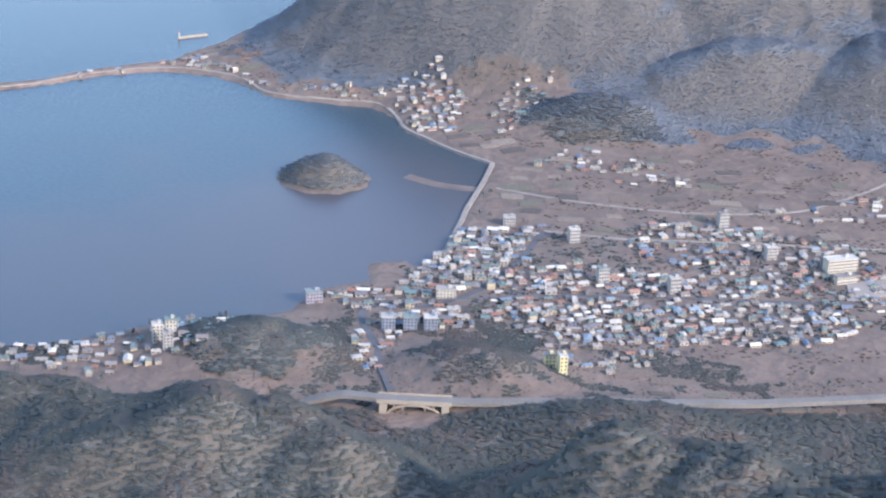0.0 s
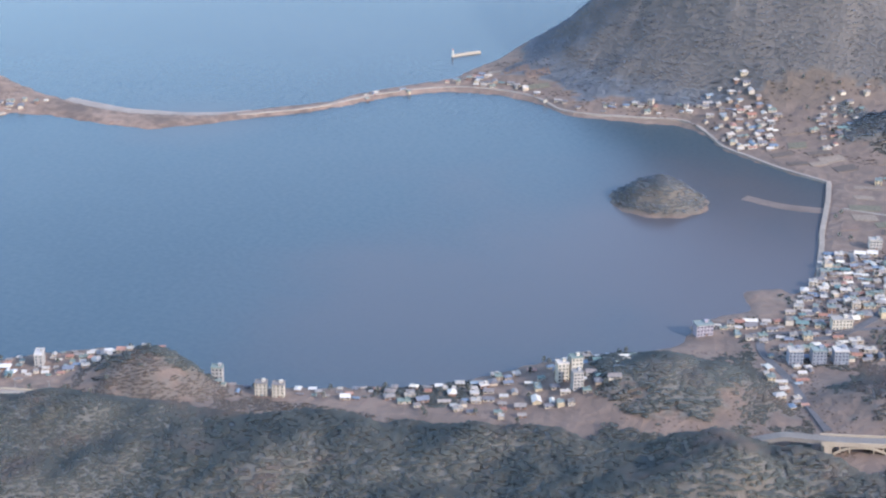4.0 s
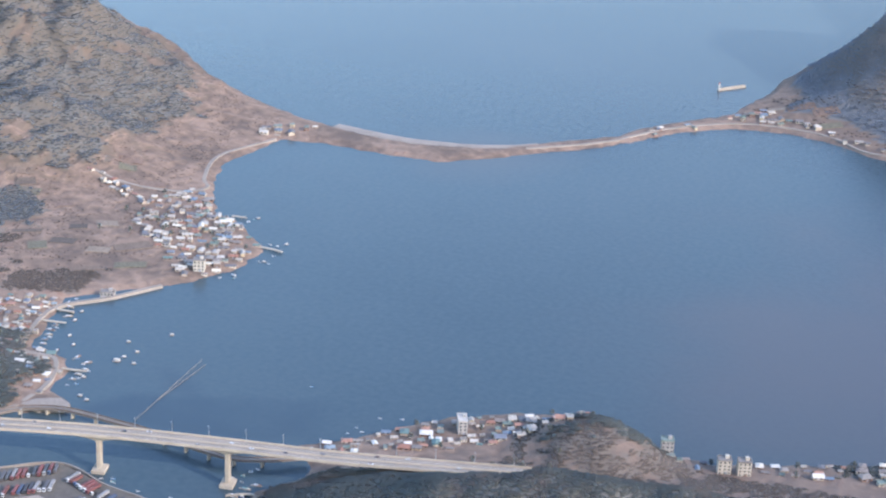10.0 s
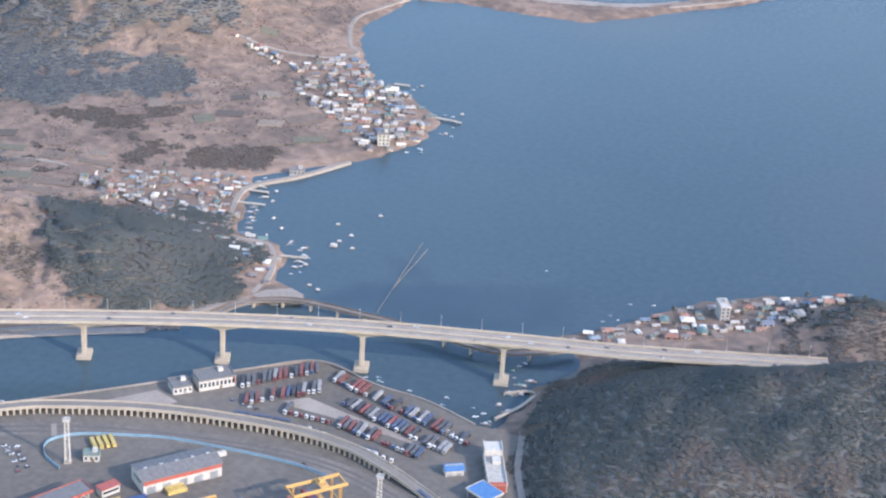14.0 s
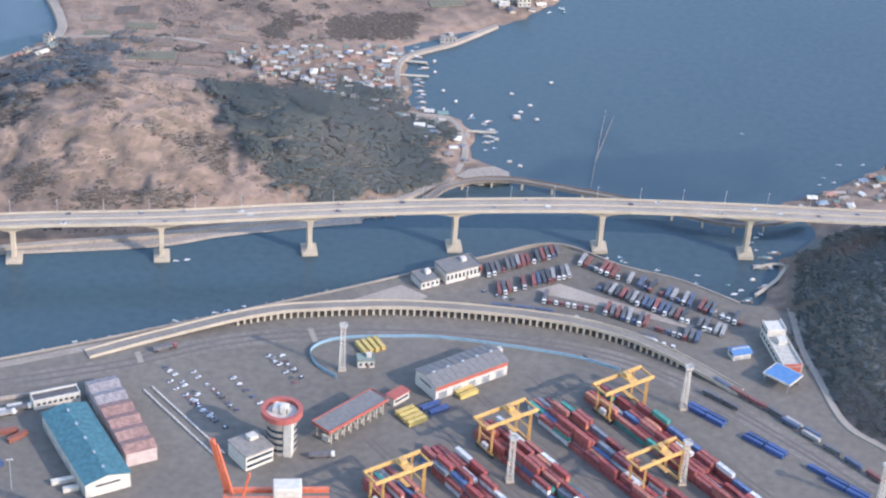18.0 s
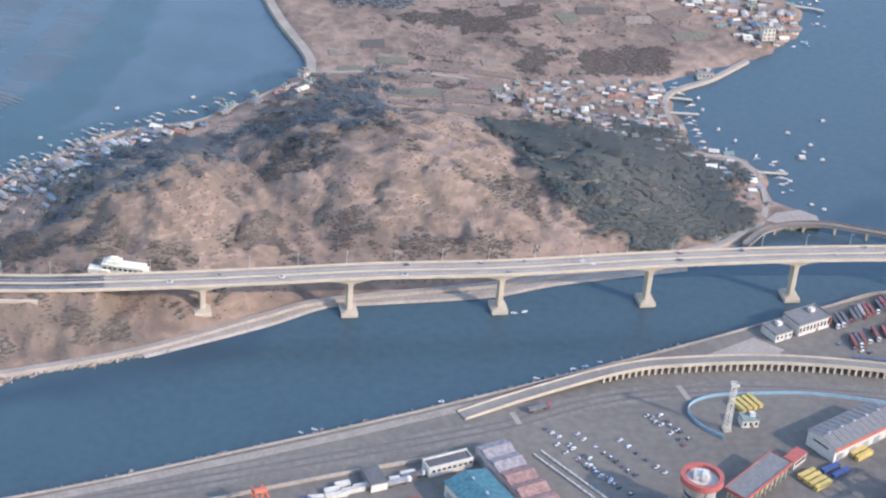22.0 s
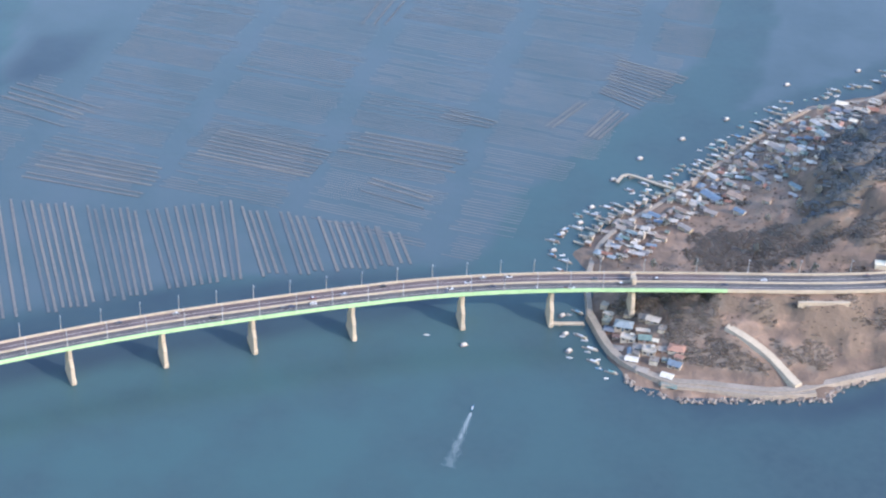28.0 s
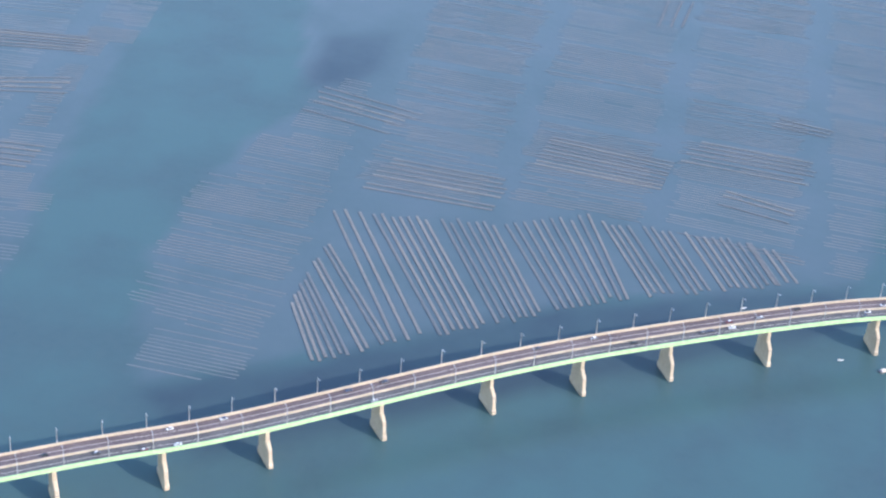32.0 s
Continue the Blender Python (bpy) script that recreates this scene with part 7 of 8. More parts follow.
woods("scrub", scrub_mask, (-985, -700, 372, 640), 2.1, 0.55, 2, SCRUB, "bare brown winter scrub over the island", 12, 1.0, "scrub")
woods("scrub", scrub_mask, (-985, -700, 640, 960), 3.0, 0.75, 2, SCRUB, "bare brown scrub on the far slopes", 13, 1.0, "scrub")
woods("scrub", lambda x, y: scrub_mask(x, y) & (y > 600), (-330, 20, 600, 720), 2.8, 0.75, 2, SCRUB, "bare brown scrub below the town", 14, 1.0, "scrub")
woods("scrub", lambda x, y: (waves(x, y, 30, 49) > 0.2) & (height(x, y) > 2.0), (-560, 20, 720, 1060), 4.0, 1.2, 3, SCRUB, "hedges and thickets among far fields", 15, 1.0, "scrub")

TOWN = [(-293, 819), (-251, 839), (-225, 845), (-205, 872), (-150, 884), (-75, 880), (-75, 790), (-100, 750), (-160, 722), (-215, 690), (-285, 700), (-320, 718), (-290, 742)]
woods("garden_trees", lambda x, y: inside(TOWN)(x, y) & (waves(x, y, 20, 91) + 0.7 * waves(x, y, 7, 92) > 0.3) & np.array([free(a, b, 2.2) for a, b in zip(x, y)], bool), (-325, -70, 688, 886), 2.2, 1.2, 3, MIXED, "dark evergreen gardens and hedges between the town houses", 41, 0.7, "trees")

# leaf litter under the trees, carried by the ground as an attribute
co = np.empty(len(ground.data.vertices) * 3, np.float32)
ground.data.vertices.foreach_get("co", co)
gx, gy = co[0::3].astype(float), co[1::3].astype(float)
wooded = np.zeros(len(gx), np.float32)
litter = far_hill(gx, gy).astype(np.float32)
for mask, (x0, x1, y0, y1), weight in WOODED:
    sel = np.where((gx > x0) & (gx < x1) & (gy > y0) & (gy < y1))[0]
    wooded[sel] = np.maximum(wooded[sel], weight * mask(gx[sel], gy[sel]).astype(np.float32))
# the floor of dense woods lies close below the crowns, matted with undergrowth
co[2::3] += 0.65 * (wooded > 0.9) * (litter < 0.5)
ground.data.vertices.foreach_set("co", co)
ground.data.update()
ground.data.attributes.new("wooded", "FLOAT", "POINT").data.foreach_set("value", wooded)
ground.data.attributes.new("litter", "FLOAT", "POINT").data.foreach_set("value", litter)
ground.data.attributes.new("valley", "FLOAT", "POINT").data.foreach_set("value", (np.clip((gx + 560) / 60, 0, 1) * 0.55).astype(np.float32))
t = SOIL.node_tree
b = t.nodes["Principled BSDF"]
info, mix = t.nodes.new("ShaderNodeAttribute"), t.nodes.new("ShaderNodeMix")
info.attribute_name, mix.data_type = "wooded", "RGBA"
t.links.new(info.outputs["Fac"], mix.inputs["Factor"])
t.links.new(b.inputs["Base Color"].links[0].from_socket, mix.inputs["A"])
mix.inputs["B"].default_value = (0.150, 0.138, 0.116, 1)
t.links.new(mix.outputs["Result"], b.inputs["Base Color"])
# dark tilled loam of the town valley, and far-mountain leaf litter tinted for haze
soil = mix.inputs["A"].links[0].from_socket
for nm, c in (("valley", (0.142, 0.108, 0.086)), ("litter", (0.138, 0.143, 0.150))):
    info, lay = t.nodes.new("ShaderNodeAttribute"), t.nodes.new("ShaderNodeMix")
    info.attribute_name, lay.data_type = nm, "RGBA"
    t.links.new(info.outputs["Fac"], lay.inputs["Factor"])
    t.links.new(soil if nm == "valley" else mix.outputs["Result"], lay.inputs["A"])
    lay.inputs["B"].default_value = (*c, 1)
    if nm == "valley":
        t.links.new(lay.outputs["Result"], mix.inputs["A"])
# steep banks between terraces carry darker scrub
geo, xyz, steep, bank = t.nodes.new("ShaderNodeNewGeometry"), t.nodes.new("ShaderNodeSeparateXYZ"), t.nodes.new("ShaderNodeMapRange"), t.nodes.new("ShaderNodeMix")
bank.data_type = "RGBA"
steep.inputs["From Min"].default_value, steep.inputs["From Max"].default_value, steep.inputs["To Min"].default_value, steep.inputs["To Max"].default_value = 0.80, 0.93, 0.65, 0.0
t.links.new(geo.outputs["True Normal"], xyz.inputs[0])
t.links.new(xyz.outputs["Z"], steep.inputs["Value"])
t.links.new(steep.outputs[0], bank.inputs["Factor"])
t.links.new(lay.outputs["Result"], bank.inputs["A"])
bank.inputs["B"].default_value = (0.118, 0.092, 0.068, 1)
t.links.new(bank.outputs["Result"], b.inputs["Base Color"])

# small fields and terraces, laid over the slopes
FIELDS = palette("tilled_fields", [(0.20, 0.145, 0.105), (0.25, 0.19, 0.14), (0.14, 0.108, 0.083), (0.28, 0.215, 0.155), (0.17, 0.15, 0.10), (0.22, 0.15, 0.11), (0.12, 0.095, 0.075)], 0.95, wear=0.35)
fr = random.Random(31)


def field(x, y, w, d, turn):
    n, m = 7, 5
    c, s_ = math.cos(radians(turn)), math.sin(radians(turn))
    u, v = np.meshgrid(np.linspace(-w / 2, w / 2, n), np.linspace(-d / 2, d / 2, m))
    skew = fr.uniform(-0.25, 0.25)
    px, py = x + (u + skew * v) * c - v * s_, y + (u + skew * v) * s_ + v * c
    z = height(px, py)
    if z.min() < 1.2 or z.max() - z.min() > 0.45 * w:
        return
    top = np.stack([px, py, z + 0.32], -1).reshape(-1, 3)
    low = top - (0, 0, 0.9)
    k = n * m
    rim = list(range(n)) + [i * n + n - 1 for i in range(1, m)] + [k - 1 - i for i in range(1, n)] + [i * n for i in range(m - 2, 0, -1)]
    f = [(j * n + i, j * n + i + 1, (j + 1) * n + i + 1, (j + 1) * n + i) for j in range(m - 1) for i in range(n - 1)]
    f += [(rim[i - 1], rim[i - 1] + k, rim[i] + k, rim[i]) for i in range(len(rim))]
    tagged(mesh_object("field", np.concatenate([top, low]), f, FIELDS), "small bare winter field on a terrace", "field", kind="structure")


for x0, x1, y0, y1, turn, count in ((-292, -90, 845, 965, 20, 46), (-850, -745, 640, 770, 30, 26), (-888, -815, 545, 612, 12, 22), (-190, -60, 655, 715, 25, 14), (-345, -300, 935, 990, 30, 8), (-560, -500, 1000, 1030, 15, 4)):
    k = tries = 0
    while k < count and tries < 400:
        tries += 1
        x, y, w, d = fr.uniform(x0, x1), fr.uniform(y0, y1), fr.uniform(7, 17), fr.uniform(3.5, 8)
        if signed_distance(COAST, np.array([x]), np.array([y]))[0] > 12 and free(x, y, 5.0) and free(x + 4, y, 3) and free(x - 4, y, 3):
            field(x, y, w, d, turn + fr.uniform(-12, 12))
            put(x, y, d + 5)
            k += 1

# single trees among the houses
TRUNK = paint("bark", (0.12, 0.09, 0.07), 0.9)


def tree_proto(seed, tall, crown):
    r = random.Random(seed)
    t = thing("tree", 0, 0, 0, 0, "small dark evergreen tree among the houses", "tree", "village trees")
    bm = tube(bmesh.new(), (0, 0, -0.2), (0.05, 0, tall * 0.75), 0.12, 0.05, 6)
    for i in range(5):
        a = r.uniform(0, 6.28)
        tube(bm, (0, 0, tall * (0.35 + 0.08 * i)), (crown * 0.6 * math.cos(a), crown * 0.6 * math.sin(a), tall * (0.55 + 0.08 * i)), 0.05, 0.02, 4)
    part("trunk", bm, TRUNK, t)
    bm = bmesh.new()
    for i in range(26):
        a, u = r.uniform(0, 6.28), r.random()
        d = crown * math.sqrt(r.random()) * (1 - 0.6 * u)
        m = pose(d * math.cos(a), d * math.sin(a), tall * (0.45 + 0.55 * u), r.uniform(0, 90), r.uniform(0, 90), r.uniform(0, 90)) @ Matrix.Diagonal((r.uniform(0.7, 1.2), r.uniform(0.7, 1.2), r.uniform(0.5, 0.9), 1))
        bmesh.ops.create_icosphere(bm, subdivisions=1, radius=crown * 0.33, matrix=m)
    part("crown", bm, PINE, t)
    return t


trees = [tree_proto(s, h, c) for s, h, c in ((1, 3.2, 1.2), (2, 2.6, 1.3), (3, 3.8, 1.3))]
tr = random.Random(5)
spots = []
for x0, x1, y0, y1, n in ((-612, -510, 535, 605, 14), (-505, -335, 585, 665, 22), (-785, -712, 660, 760, 16), (-822, -720, 530, 612, 18), (-985, -915, 400, 515, 14), (-300, -80, 715, 880, 36), (-410, -310, 950, 1030, 10)):
    k = tries = 0
    while k < n and tries < 900:
        tries += 1
        x, y = tr.uniform(x0, x1), tr.uniform(y0, y1)
        if signed_distance(COAST, np.array([x]), np.array([y]))[0] > 2.5 and free(x, y, 1.2):
            spots.append((x, y))
            put(x, y, 2.0)
            k += 1
for i, (x, y) in enumerate(spots):
    m = pose(x, y, at(x, y) - 0.1, 0, 0, tr.uniform(0, 360))
    if i < 3:
        trees[i].matrix_basis = m
    else:
        copy_thing(trees[i % 3], m)


# ---- on the water ----
HULL = palette("hull_paint", [(0.75, 0.74, 0.72), (0.7, 0.7, 0.7), (0.2, 0.35, 0.5), (0.78, 0.77, 0.75), (0.5, 0.5, 0.5), (0.15, 0.3, 0.3)], 0.5)


def boat_proto():
    t = thing("fishing_boat", 0, 0, 0, 0, "small white fishing boat moored by the shore", "boat", "moored fishing boats")
    bm = bmesh.new()
    rings = []
    for x, w, k in ((-2.0, 0.55, 0.0), (-1.0, 0.65, 0.0), (0.4, 0.62, 0.02), (1.4, 0.4, 0.12), (2.1, 0.04, 0.3)):
        rings.append([bm.verts.new(v) for v in ((x, -w * 0.7, -0.2), (x, -w, 0.45 + k), (x, w, 0.45 + k), (x, w * 0.7, -0.2))])
    for a, b in zip(rings, rings[1:]):
        for i in range(4):
            bm.faces.new((a[i], a[(i + 1) % 4], b[(i + 1) % 4], b[i]))
    bm.faces.new(rings[0][::-1])
    bm.faces.new(rings[-1])
    bmesh.ops.recalc_face_normals(bm, faces=bm.faces)
    part("hull", bm, HULL, t)
    cab = part("wheelhouse", boxes((-0.8, 0, 0.42, 1.1, 0.8, 0.8), (-0.8, 0, 1.22, 1.3, 0.95, 0.08)), WHITE, t)
    part("window", boxes((-0.23, 0, 0.8, 0.06, 0.65, 0.28)), GLASS, cab)
    part("mast", tube(bmesh.new(), (-0.8, 0, 1.25), (-0.8, 0, 2.3), 0.05, 0.03, 5), STEEL, t)
    return t


boat = boat_proto()
br = random.Random(3)
spots = []


def moor(pts, n, off):
    p = smooth_path([(x, y, 0) for x, y in pts], 1.0)
    k = tries = 0
    while k < n and tries < n * 40:
        tries += 1
        i = br.randrange(len(p))
        x, y = p[i, 0] + br.uniform(-off, off), p[i, 1] + br.uniform(-off, off)
        sd = signed_distance(COAST, np.array([x]), np.array([y]))[0]
        if sd < -3.2 and all((x - a) ** 2 + (y - b) ** 2 > 9 for a, b, _ in spots):
            spots.append((x, y, 10 + br.gauss(0, 16) + br.choice((0, 180))))
            k += 1


moor([(-735, 735), (-706, 706), (-705, 675), (-722, 655)], 10, 5)
moor([(-758, 616), (-750, 590), (-742, 568), (-722, 564), (-716, 545)], 16, 4.5)
moor([(-682, 490), (-660, 484), (-640, 481), (-622, 476), (-616, 492), (-622, 512)], 18, 4.5)
moor([(-987, 412), (-992, 425), (-986, 445), (-972, 462), (-958, 487), (-938, 520), (-915, 540)], 30, 5.5)
moor([(-862, 350), (-800, 396), (-760, 427)], 7, 5)
moor([(-990, 400), (-984, 385), (-976, 370)], 10, 8)
moor([(-612, 540), (-590, 566), (-560, 592)], 5, 7)
spots += [(-661.5, 486.5, 60), (-1005, 347.5, 92), (-793, 447, 10), (-790, 448.6, 40), (-1046, 390, 30), (-1052, 384, 60), (-1022, 374, 10), (-630, 585, 20)]
for i, (x, y, a) in enumerate(spots):
    k = br.uniform(0.42, 0.68)
    m = pose(x, y, 0.0, 0, 0, a) @ Matrix.Diagonal((k * 1.1, k, k, 1))
    if i == 0:
        boat.matrix_basis = m
    else:
        copy_thing(boat, m)

FOAM = paint("white_foam", (0.26, 0.30, 0.31), 0.9)
r = np.random.RandomState(8)
bm = bmesh.new()
for i in range(700):
    k = r.uniform(0, 1) ** 1.3
    w = 0.35 + 1.3 * k
    bmesh.ops.create_icosphere(bm, subdivisions=1, radius=1.0, matrix=pose(-1005 - 1.3 * k + r.normal(0, w * 0.45), 345.5 - 21 * k, -0.02, 0, 0, r.uniform(0, 180)) @ Matrix.Diagonal((r.uniform(0.03, 0.09), r.uniform(0.25, 0.9), 0.03, 1)))
tagged(part("boat_wake", bm, FOAM), "fading white foam wake behind a small boat", "wake", kind="stuff")

# rafts and floating sheds
WOOD = material("grey_timber", ramp2((0.20, 0.17, 0.14), (0.36, 0.31, 0.26)), scale=0.8, rough=0.9)
raft = thing("fish_raft", 0, 0, 0, 0, "floating timber raft with a white-roofed work shed", "raft", "moored fish rafts")
part("deck", boxes((0, 0, 0.05, 5.0, 4.0, 0.25)), WOOD, raft)
for y in (-1.6, 0, 1.6):
    part("float", tube(bmesh.new(), (-2.6, y, -0.05), (2.6, y, -0.05), 0.3, n=8), DARK, raft)
shed_ = part("work_shed", boxes((0.6, 0, 0.3, 2.8, 2.4, 1.1)), WHITE, raft)
part("roof", gable(bmesh.new(), 2.9, 2.5, 1.42, 0.4, 0.2, 0.08), WHITE, shed_)
part("crate", boxes((-1.8, 0.8, 0.3, 0.8, 0.8, 0.5), (-1.6, -0.9, 0.3, 0.6, 0.7, 0.4)), BLUE, raft)
sites = [(-709, 572.5, 10), (-708.3, 577, 10), (-705.8, 583.3, 20), (-701.8, 573.2, 15), (-713.7, 590.2, 5), (-701.3, 603.9, 30), (-706, 539.5, 15), (-702, 537.5, 15), (-713, 554, 10), (-732, 578, 70), (-738, 585, 70), (-744, 599, 70), (-746, 608, 60),
         (-986, 462.7, 20), (-981, 465.5, 20), (-976, 467, 20), (-992, 437, 40), (-990, 446, 40), (-996, 430, 30), (-997, 421, 30), (-980, 477, 40), (-969, 492, 40), (-957, 508, 40), (-988, 383, 60), (-986, 376, 60), (-990, 391, 60), (-940, 536, 40), (-918, 552, 40),
         (-873, 409, 30), (-1012, 372, 40), (-1028, 390, 30), (-616, 496, 40), (-621, 487, 30), (-625, 506, 50), (-702, 716, 30), (-702, 692, 10), (-728, 740, 20)]
for i, (x, y, a) in enumerate(sites):
    if signed_distance(COAST, np.array([float(x)]), np.array([float(y)]))[0] > -3.0:
        continue
    m = pose(x, y, 0.08, 0, 0, a) @ Matrix.Diagonal((0.62, 0.55, 0.6, 1))
    if i == 0:
        raft.matrix_basis = m
    else:
        copy_thing(raft, m)

# jetties
PLANK = CONCRETE


def jetty(pts, width, label):
    p = smooth_path([(x, y, 0.95) for x, y in pts], 2.0)
    t = thing("jetty", p[0][0], p[0][1], 0, 0, label, "jetty", "village jetties")
    inv = t.matrix_basis.inverted()
    o = sweep("deck", p, [(-width / 2, 0), (width / 2, 0), (width / 2, -0.35), (-width / 2, -0.35)], PLANK, t)
    o.matrix_parent_inverse = inv
    for x, y, z in p[::3]:
        part("pile", tube(bmesh.new(), (x, y, -2), (x, y, 0.7), 0.2, n=6), PLANK, t).matrix_parent_inverse = inv


jetty([(-713, 706), (-704, 706), (-699, 705)], 1.3, "short concrete jetty at the village point")
jetty([(-740, 736), (-733, 737)], 1.2, "short concrete jetty by the east village")
jetty([(-960.4, 457.9), (-968.0, 460.7), (-975.6, 463.6), (-982.7, 465.6), (-984.7, 460.5)], 0.9, "straight concrete jetty that ends in a short hook")
jetty([(-760, 604), (-748, 605)], 1.1, "short concrete jetty by the village street")
jetty([(-756, 592), (-745, 594)], 1.1, "short concrete jetty by the village street")
jetty([(-724, 556), (-714, 558)], 1.1, "short concrete jetty by the village street")
jetty([(-603, 503), (-610, 498.8), (-613.8, 488), (-619.5, 477.5)], 1.1, "old jetty in the creek below the bridge")
jetty([(-609, 496), (-614, 498), (-621, 493.5)], 0.9, "old bent jetty in the creek below the bridge")
jetty([(-984, 388), (-992, 386)], 1.1, "short jetty beside the cape houses")
bw = thing("breakwater", -570, 1069, 0, 51, "concrete breakwater with a small white light tower", "breakwater")
part("wall", boxes((0, 0, -3, 21, 1.6, 3.9), (0, 0.6, 0.9, 21, 0.35, 0.5), bevel=0.1), CONCRETE, bw)
lt = part("light_tower", tube(bmesh.new(), (-9.8, 0, 0.9), (-9.8, 0, 4.4), 0.7, 0.5, 10), WHITE, bw)
part("lantern", tube(bmesh.new(), (-9.8, 0, 4.4), (-9.8, 0, 5.1), 0.45, 0.3, 8), RED, lt)

# net stakes in the bay
for (ax0, ay0), (bx0, by0) in (((-677, 530), (-679, 588)), ((-677.6, 550), (-675.6, 584))):
    t = thing("net_fence", ax0, ay0, 0, 0, "long line of pale net stakes in the bay", "net fence", "net fences")
    n = 40
    s0 = None
    for i in range(n):
        m = pose((bx0 - ax0) * i / n, (by0 - ay0) * i / n, 0)
        if s0 is None:
            s0 = part("stake", tube(bmesh.new(), (0, 0, -1), (0, 0, 0.7), 0.06, n=5), WOOD, t)
        else:
            share("stake", s0, t, m)
    bm = tube(bmesh.new(), (0, 0, 0.55), (bx0 - ax0, by0 - ay0, 0.55), 0.07, n=5)
    part("net", bm, WOOD, t)

# ---- oyster racks ----
RACKWOOD = material("weathered_rack", [(0.3, (0.118, 0.128, 0.134)), (0.5, (0.150, 0.149, 0.145)), (0.7, (0.190, 0.177, 0.161))], scale=0.03, rough=0.9, fine=20, rand=0.2)


def rack_mesh(length, seed):
    """Two rails on short posts with cross poles, slightly uneven."""
    r = random.Random(seed)
    bm = bmesh.new()
    n = int(length / 1.2)
    for i in range(n):
        x = -length / 2 + (i + 0.5) * length / n
        box(bm, x, r.uniform(-0.04, 0.04), 0.1, 1.0, 0.75, 0.06, r.uniform(-8, 8))
    for y in (-0.3, 0.3):
        box(bm, 0, y, 0.04, length, 0.1, 0.1)
    return bm


RACKS = {}
rr = random.Random(17)


def rack_block(a, b, c, d, rows, chance=0.95):
    """Evenly spaced rows between the first row a-b and the last row c-d."""
    for i in range(rows):
        if rr.random() > chance:
            continue
        u = i / (rows - 1) + rr.uniform(-0.08, 0.08) / rows
        p = [a[k] + (c[k] - a[k]) * u for k in (0, 1)]
        q = [b[k] + (d[k] - b[k]) * u for k in (0, 1)]
        ln = math.dist(p, q)
        key = max(8, round(ln * rr.uniform(0.93, 1.0) / 4) * 4)
        m = pose((p[0] + q[0]) / 2, (p[1] + q[1]) / 2, 0.0, 0, 0, math.degrees(math.atan2(q[1] - p[1], q[0] - p[0])) + rr.uniform(-0.4, 0.4))
        if key in RACKS:
            copy_thing(RACKS[key], m)
        else:
            o = part("oyster_rack", rack_mesh(key, key), RACKWOOD)
            o.matrix_basis = m
            RACKS[key] = tagged(o, "row of low oyster racks standing in the shallows", "oyster rack", "oyster racks")


FAN = [((-1155.1, 363.8), (-1144.3, 341.6), (-1153.2, 393.1), (-1128.0, 352.4), 12, 0.95), ((-1155.4, 408.7), (-1126.7, 352.7), (-1148.8, 410.5), (-1121.0, 357.0), 3, 1.0),
       ((-1144.4, 408.8), (-1117.0, 359.3), (-1113.4, 413.3), (-1094.4, 373.7), 15, 0.92), ((-1110.0, 413.9), (-1090.5, 376.5), (-1089.1, 423.5), (-1074.5, 386.6), 10, 1.0),
       ((-1085.0, 421.1), (-1069.3, 389.2), (-1047.0, 421.5), (-1038.0, 402.0), 18, 0.8), ((-1046.0, 421.5), (-1037.0, 402.0), (-1039.4, 418.6), (-1033.2, 405.4), 3, 1.0)]
BLOCKS = [((-1104.2, 462.4), (-1068.3, 456.8), (-1106.7, 446.0), (-1071.0, 442.0), 9, 0.95), ((-1108.7, 474.7), (-1068.4, 469.2), (-1108.0, 472.0), (-1068.2, 467.0), 2, 0.8),
          ((-1063.7, 471.2), (-1028.3, 467.4), (-1066.8, 458.8), (-1031.0, 455.3), 6, 1.0), ((-1172.8, 472.9), (-1142.4, 464.7), (-1176.0, 458.5), (-1149.0, 451.0), 6, 0.85),
          ((-1282.0, 480.8), (-1247.0, 483.7), (-1280.0, 470.6), (-1245.7, 474.8), 6, 1.0), ((-1276.0, 449.0), (-1245.3, 457.8), (-1274.0, 442.5), (-1243.3, 448.8), 4, 1.0),
          ((-1268.0, 420.0), (-1236.3, 421.5), (-1268.0, 406.0), (-1239.0, 406.8), 6, 0.9), ((-1146.0, 438.0), (-1112.0, 435.0), (-1151.0, 421.0), (-1113.0, 418.5), 8, 0.6),
          ((-1080.2, 540.9), (-1078.4, 562.9), (-1073.0, 542.5), (-1070.5, 564.5), 3, 1.0), ((-1041.0, 491.4), (-1023.7, 487.7), (-1043.3, 486.6), (-1025.3, 483.8), 3, 1.0),
          ((-998.3, 484.9), (-991.0, 507.0), (-994.0, 484.3), (-986.3, 504.6), 4, 1.0), ((-1010.1, 488.8), (-1001.7, 507.9), (-1008.5, 488.0), (-1000.0, 507.5), 2, 1.0),
          ((-995.0, 539.7), (-970.0, 532.0), (-997.0, 515.3), (-984.0, 508.0), 13, 0.8),
          ((-1054.0, 446.0), (-1034.0, 440.0), (-1056.0, 436.0), (-1036.0, 431.0), 5, 0.6)]
for block_ in FAN + BLOCKS:
    rack_block(*block_)

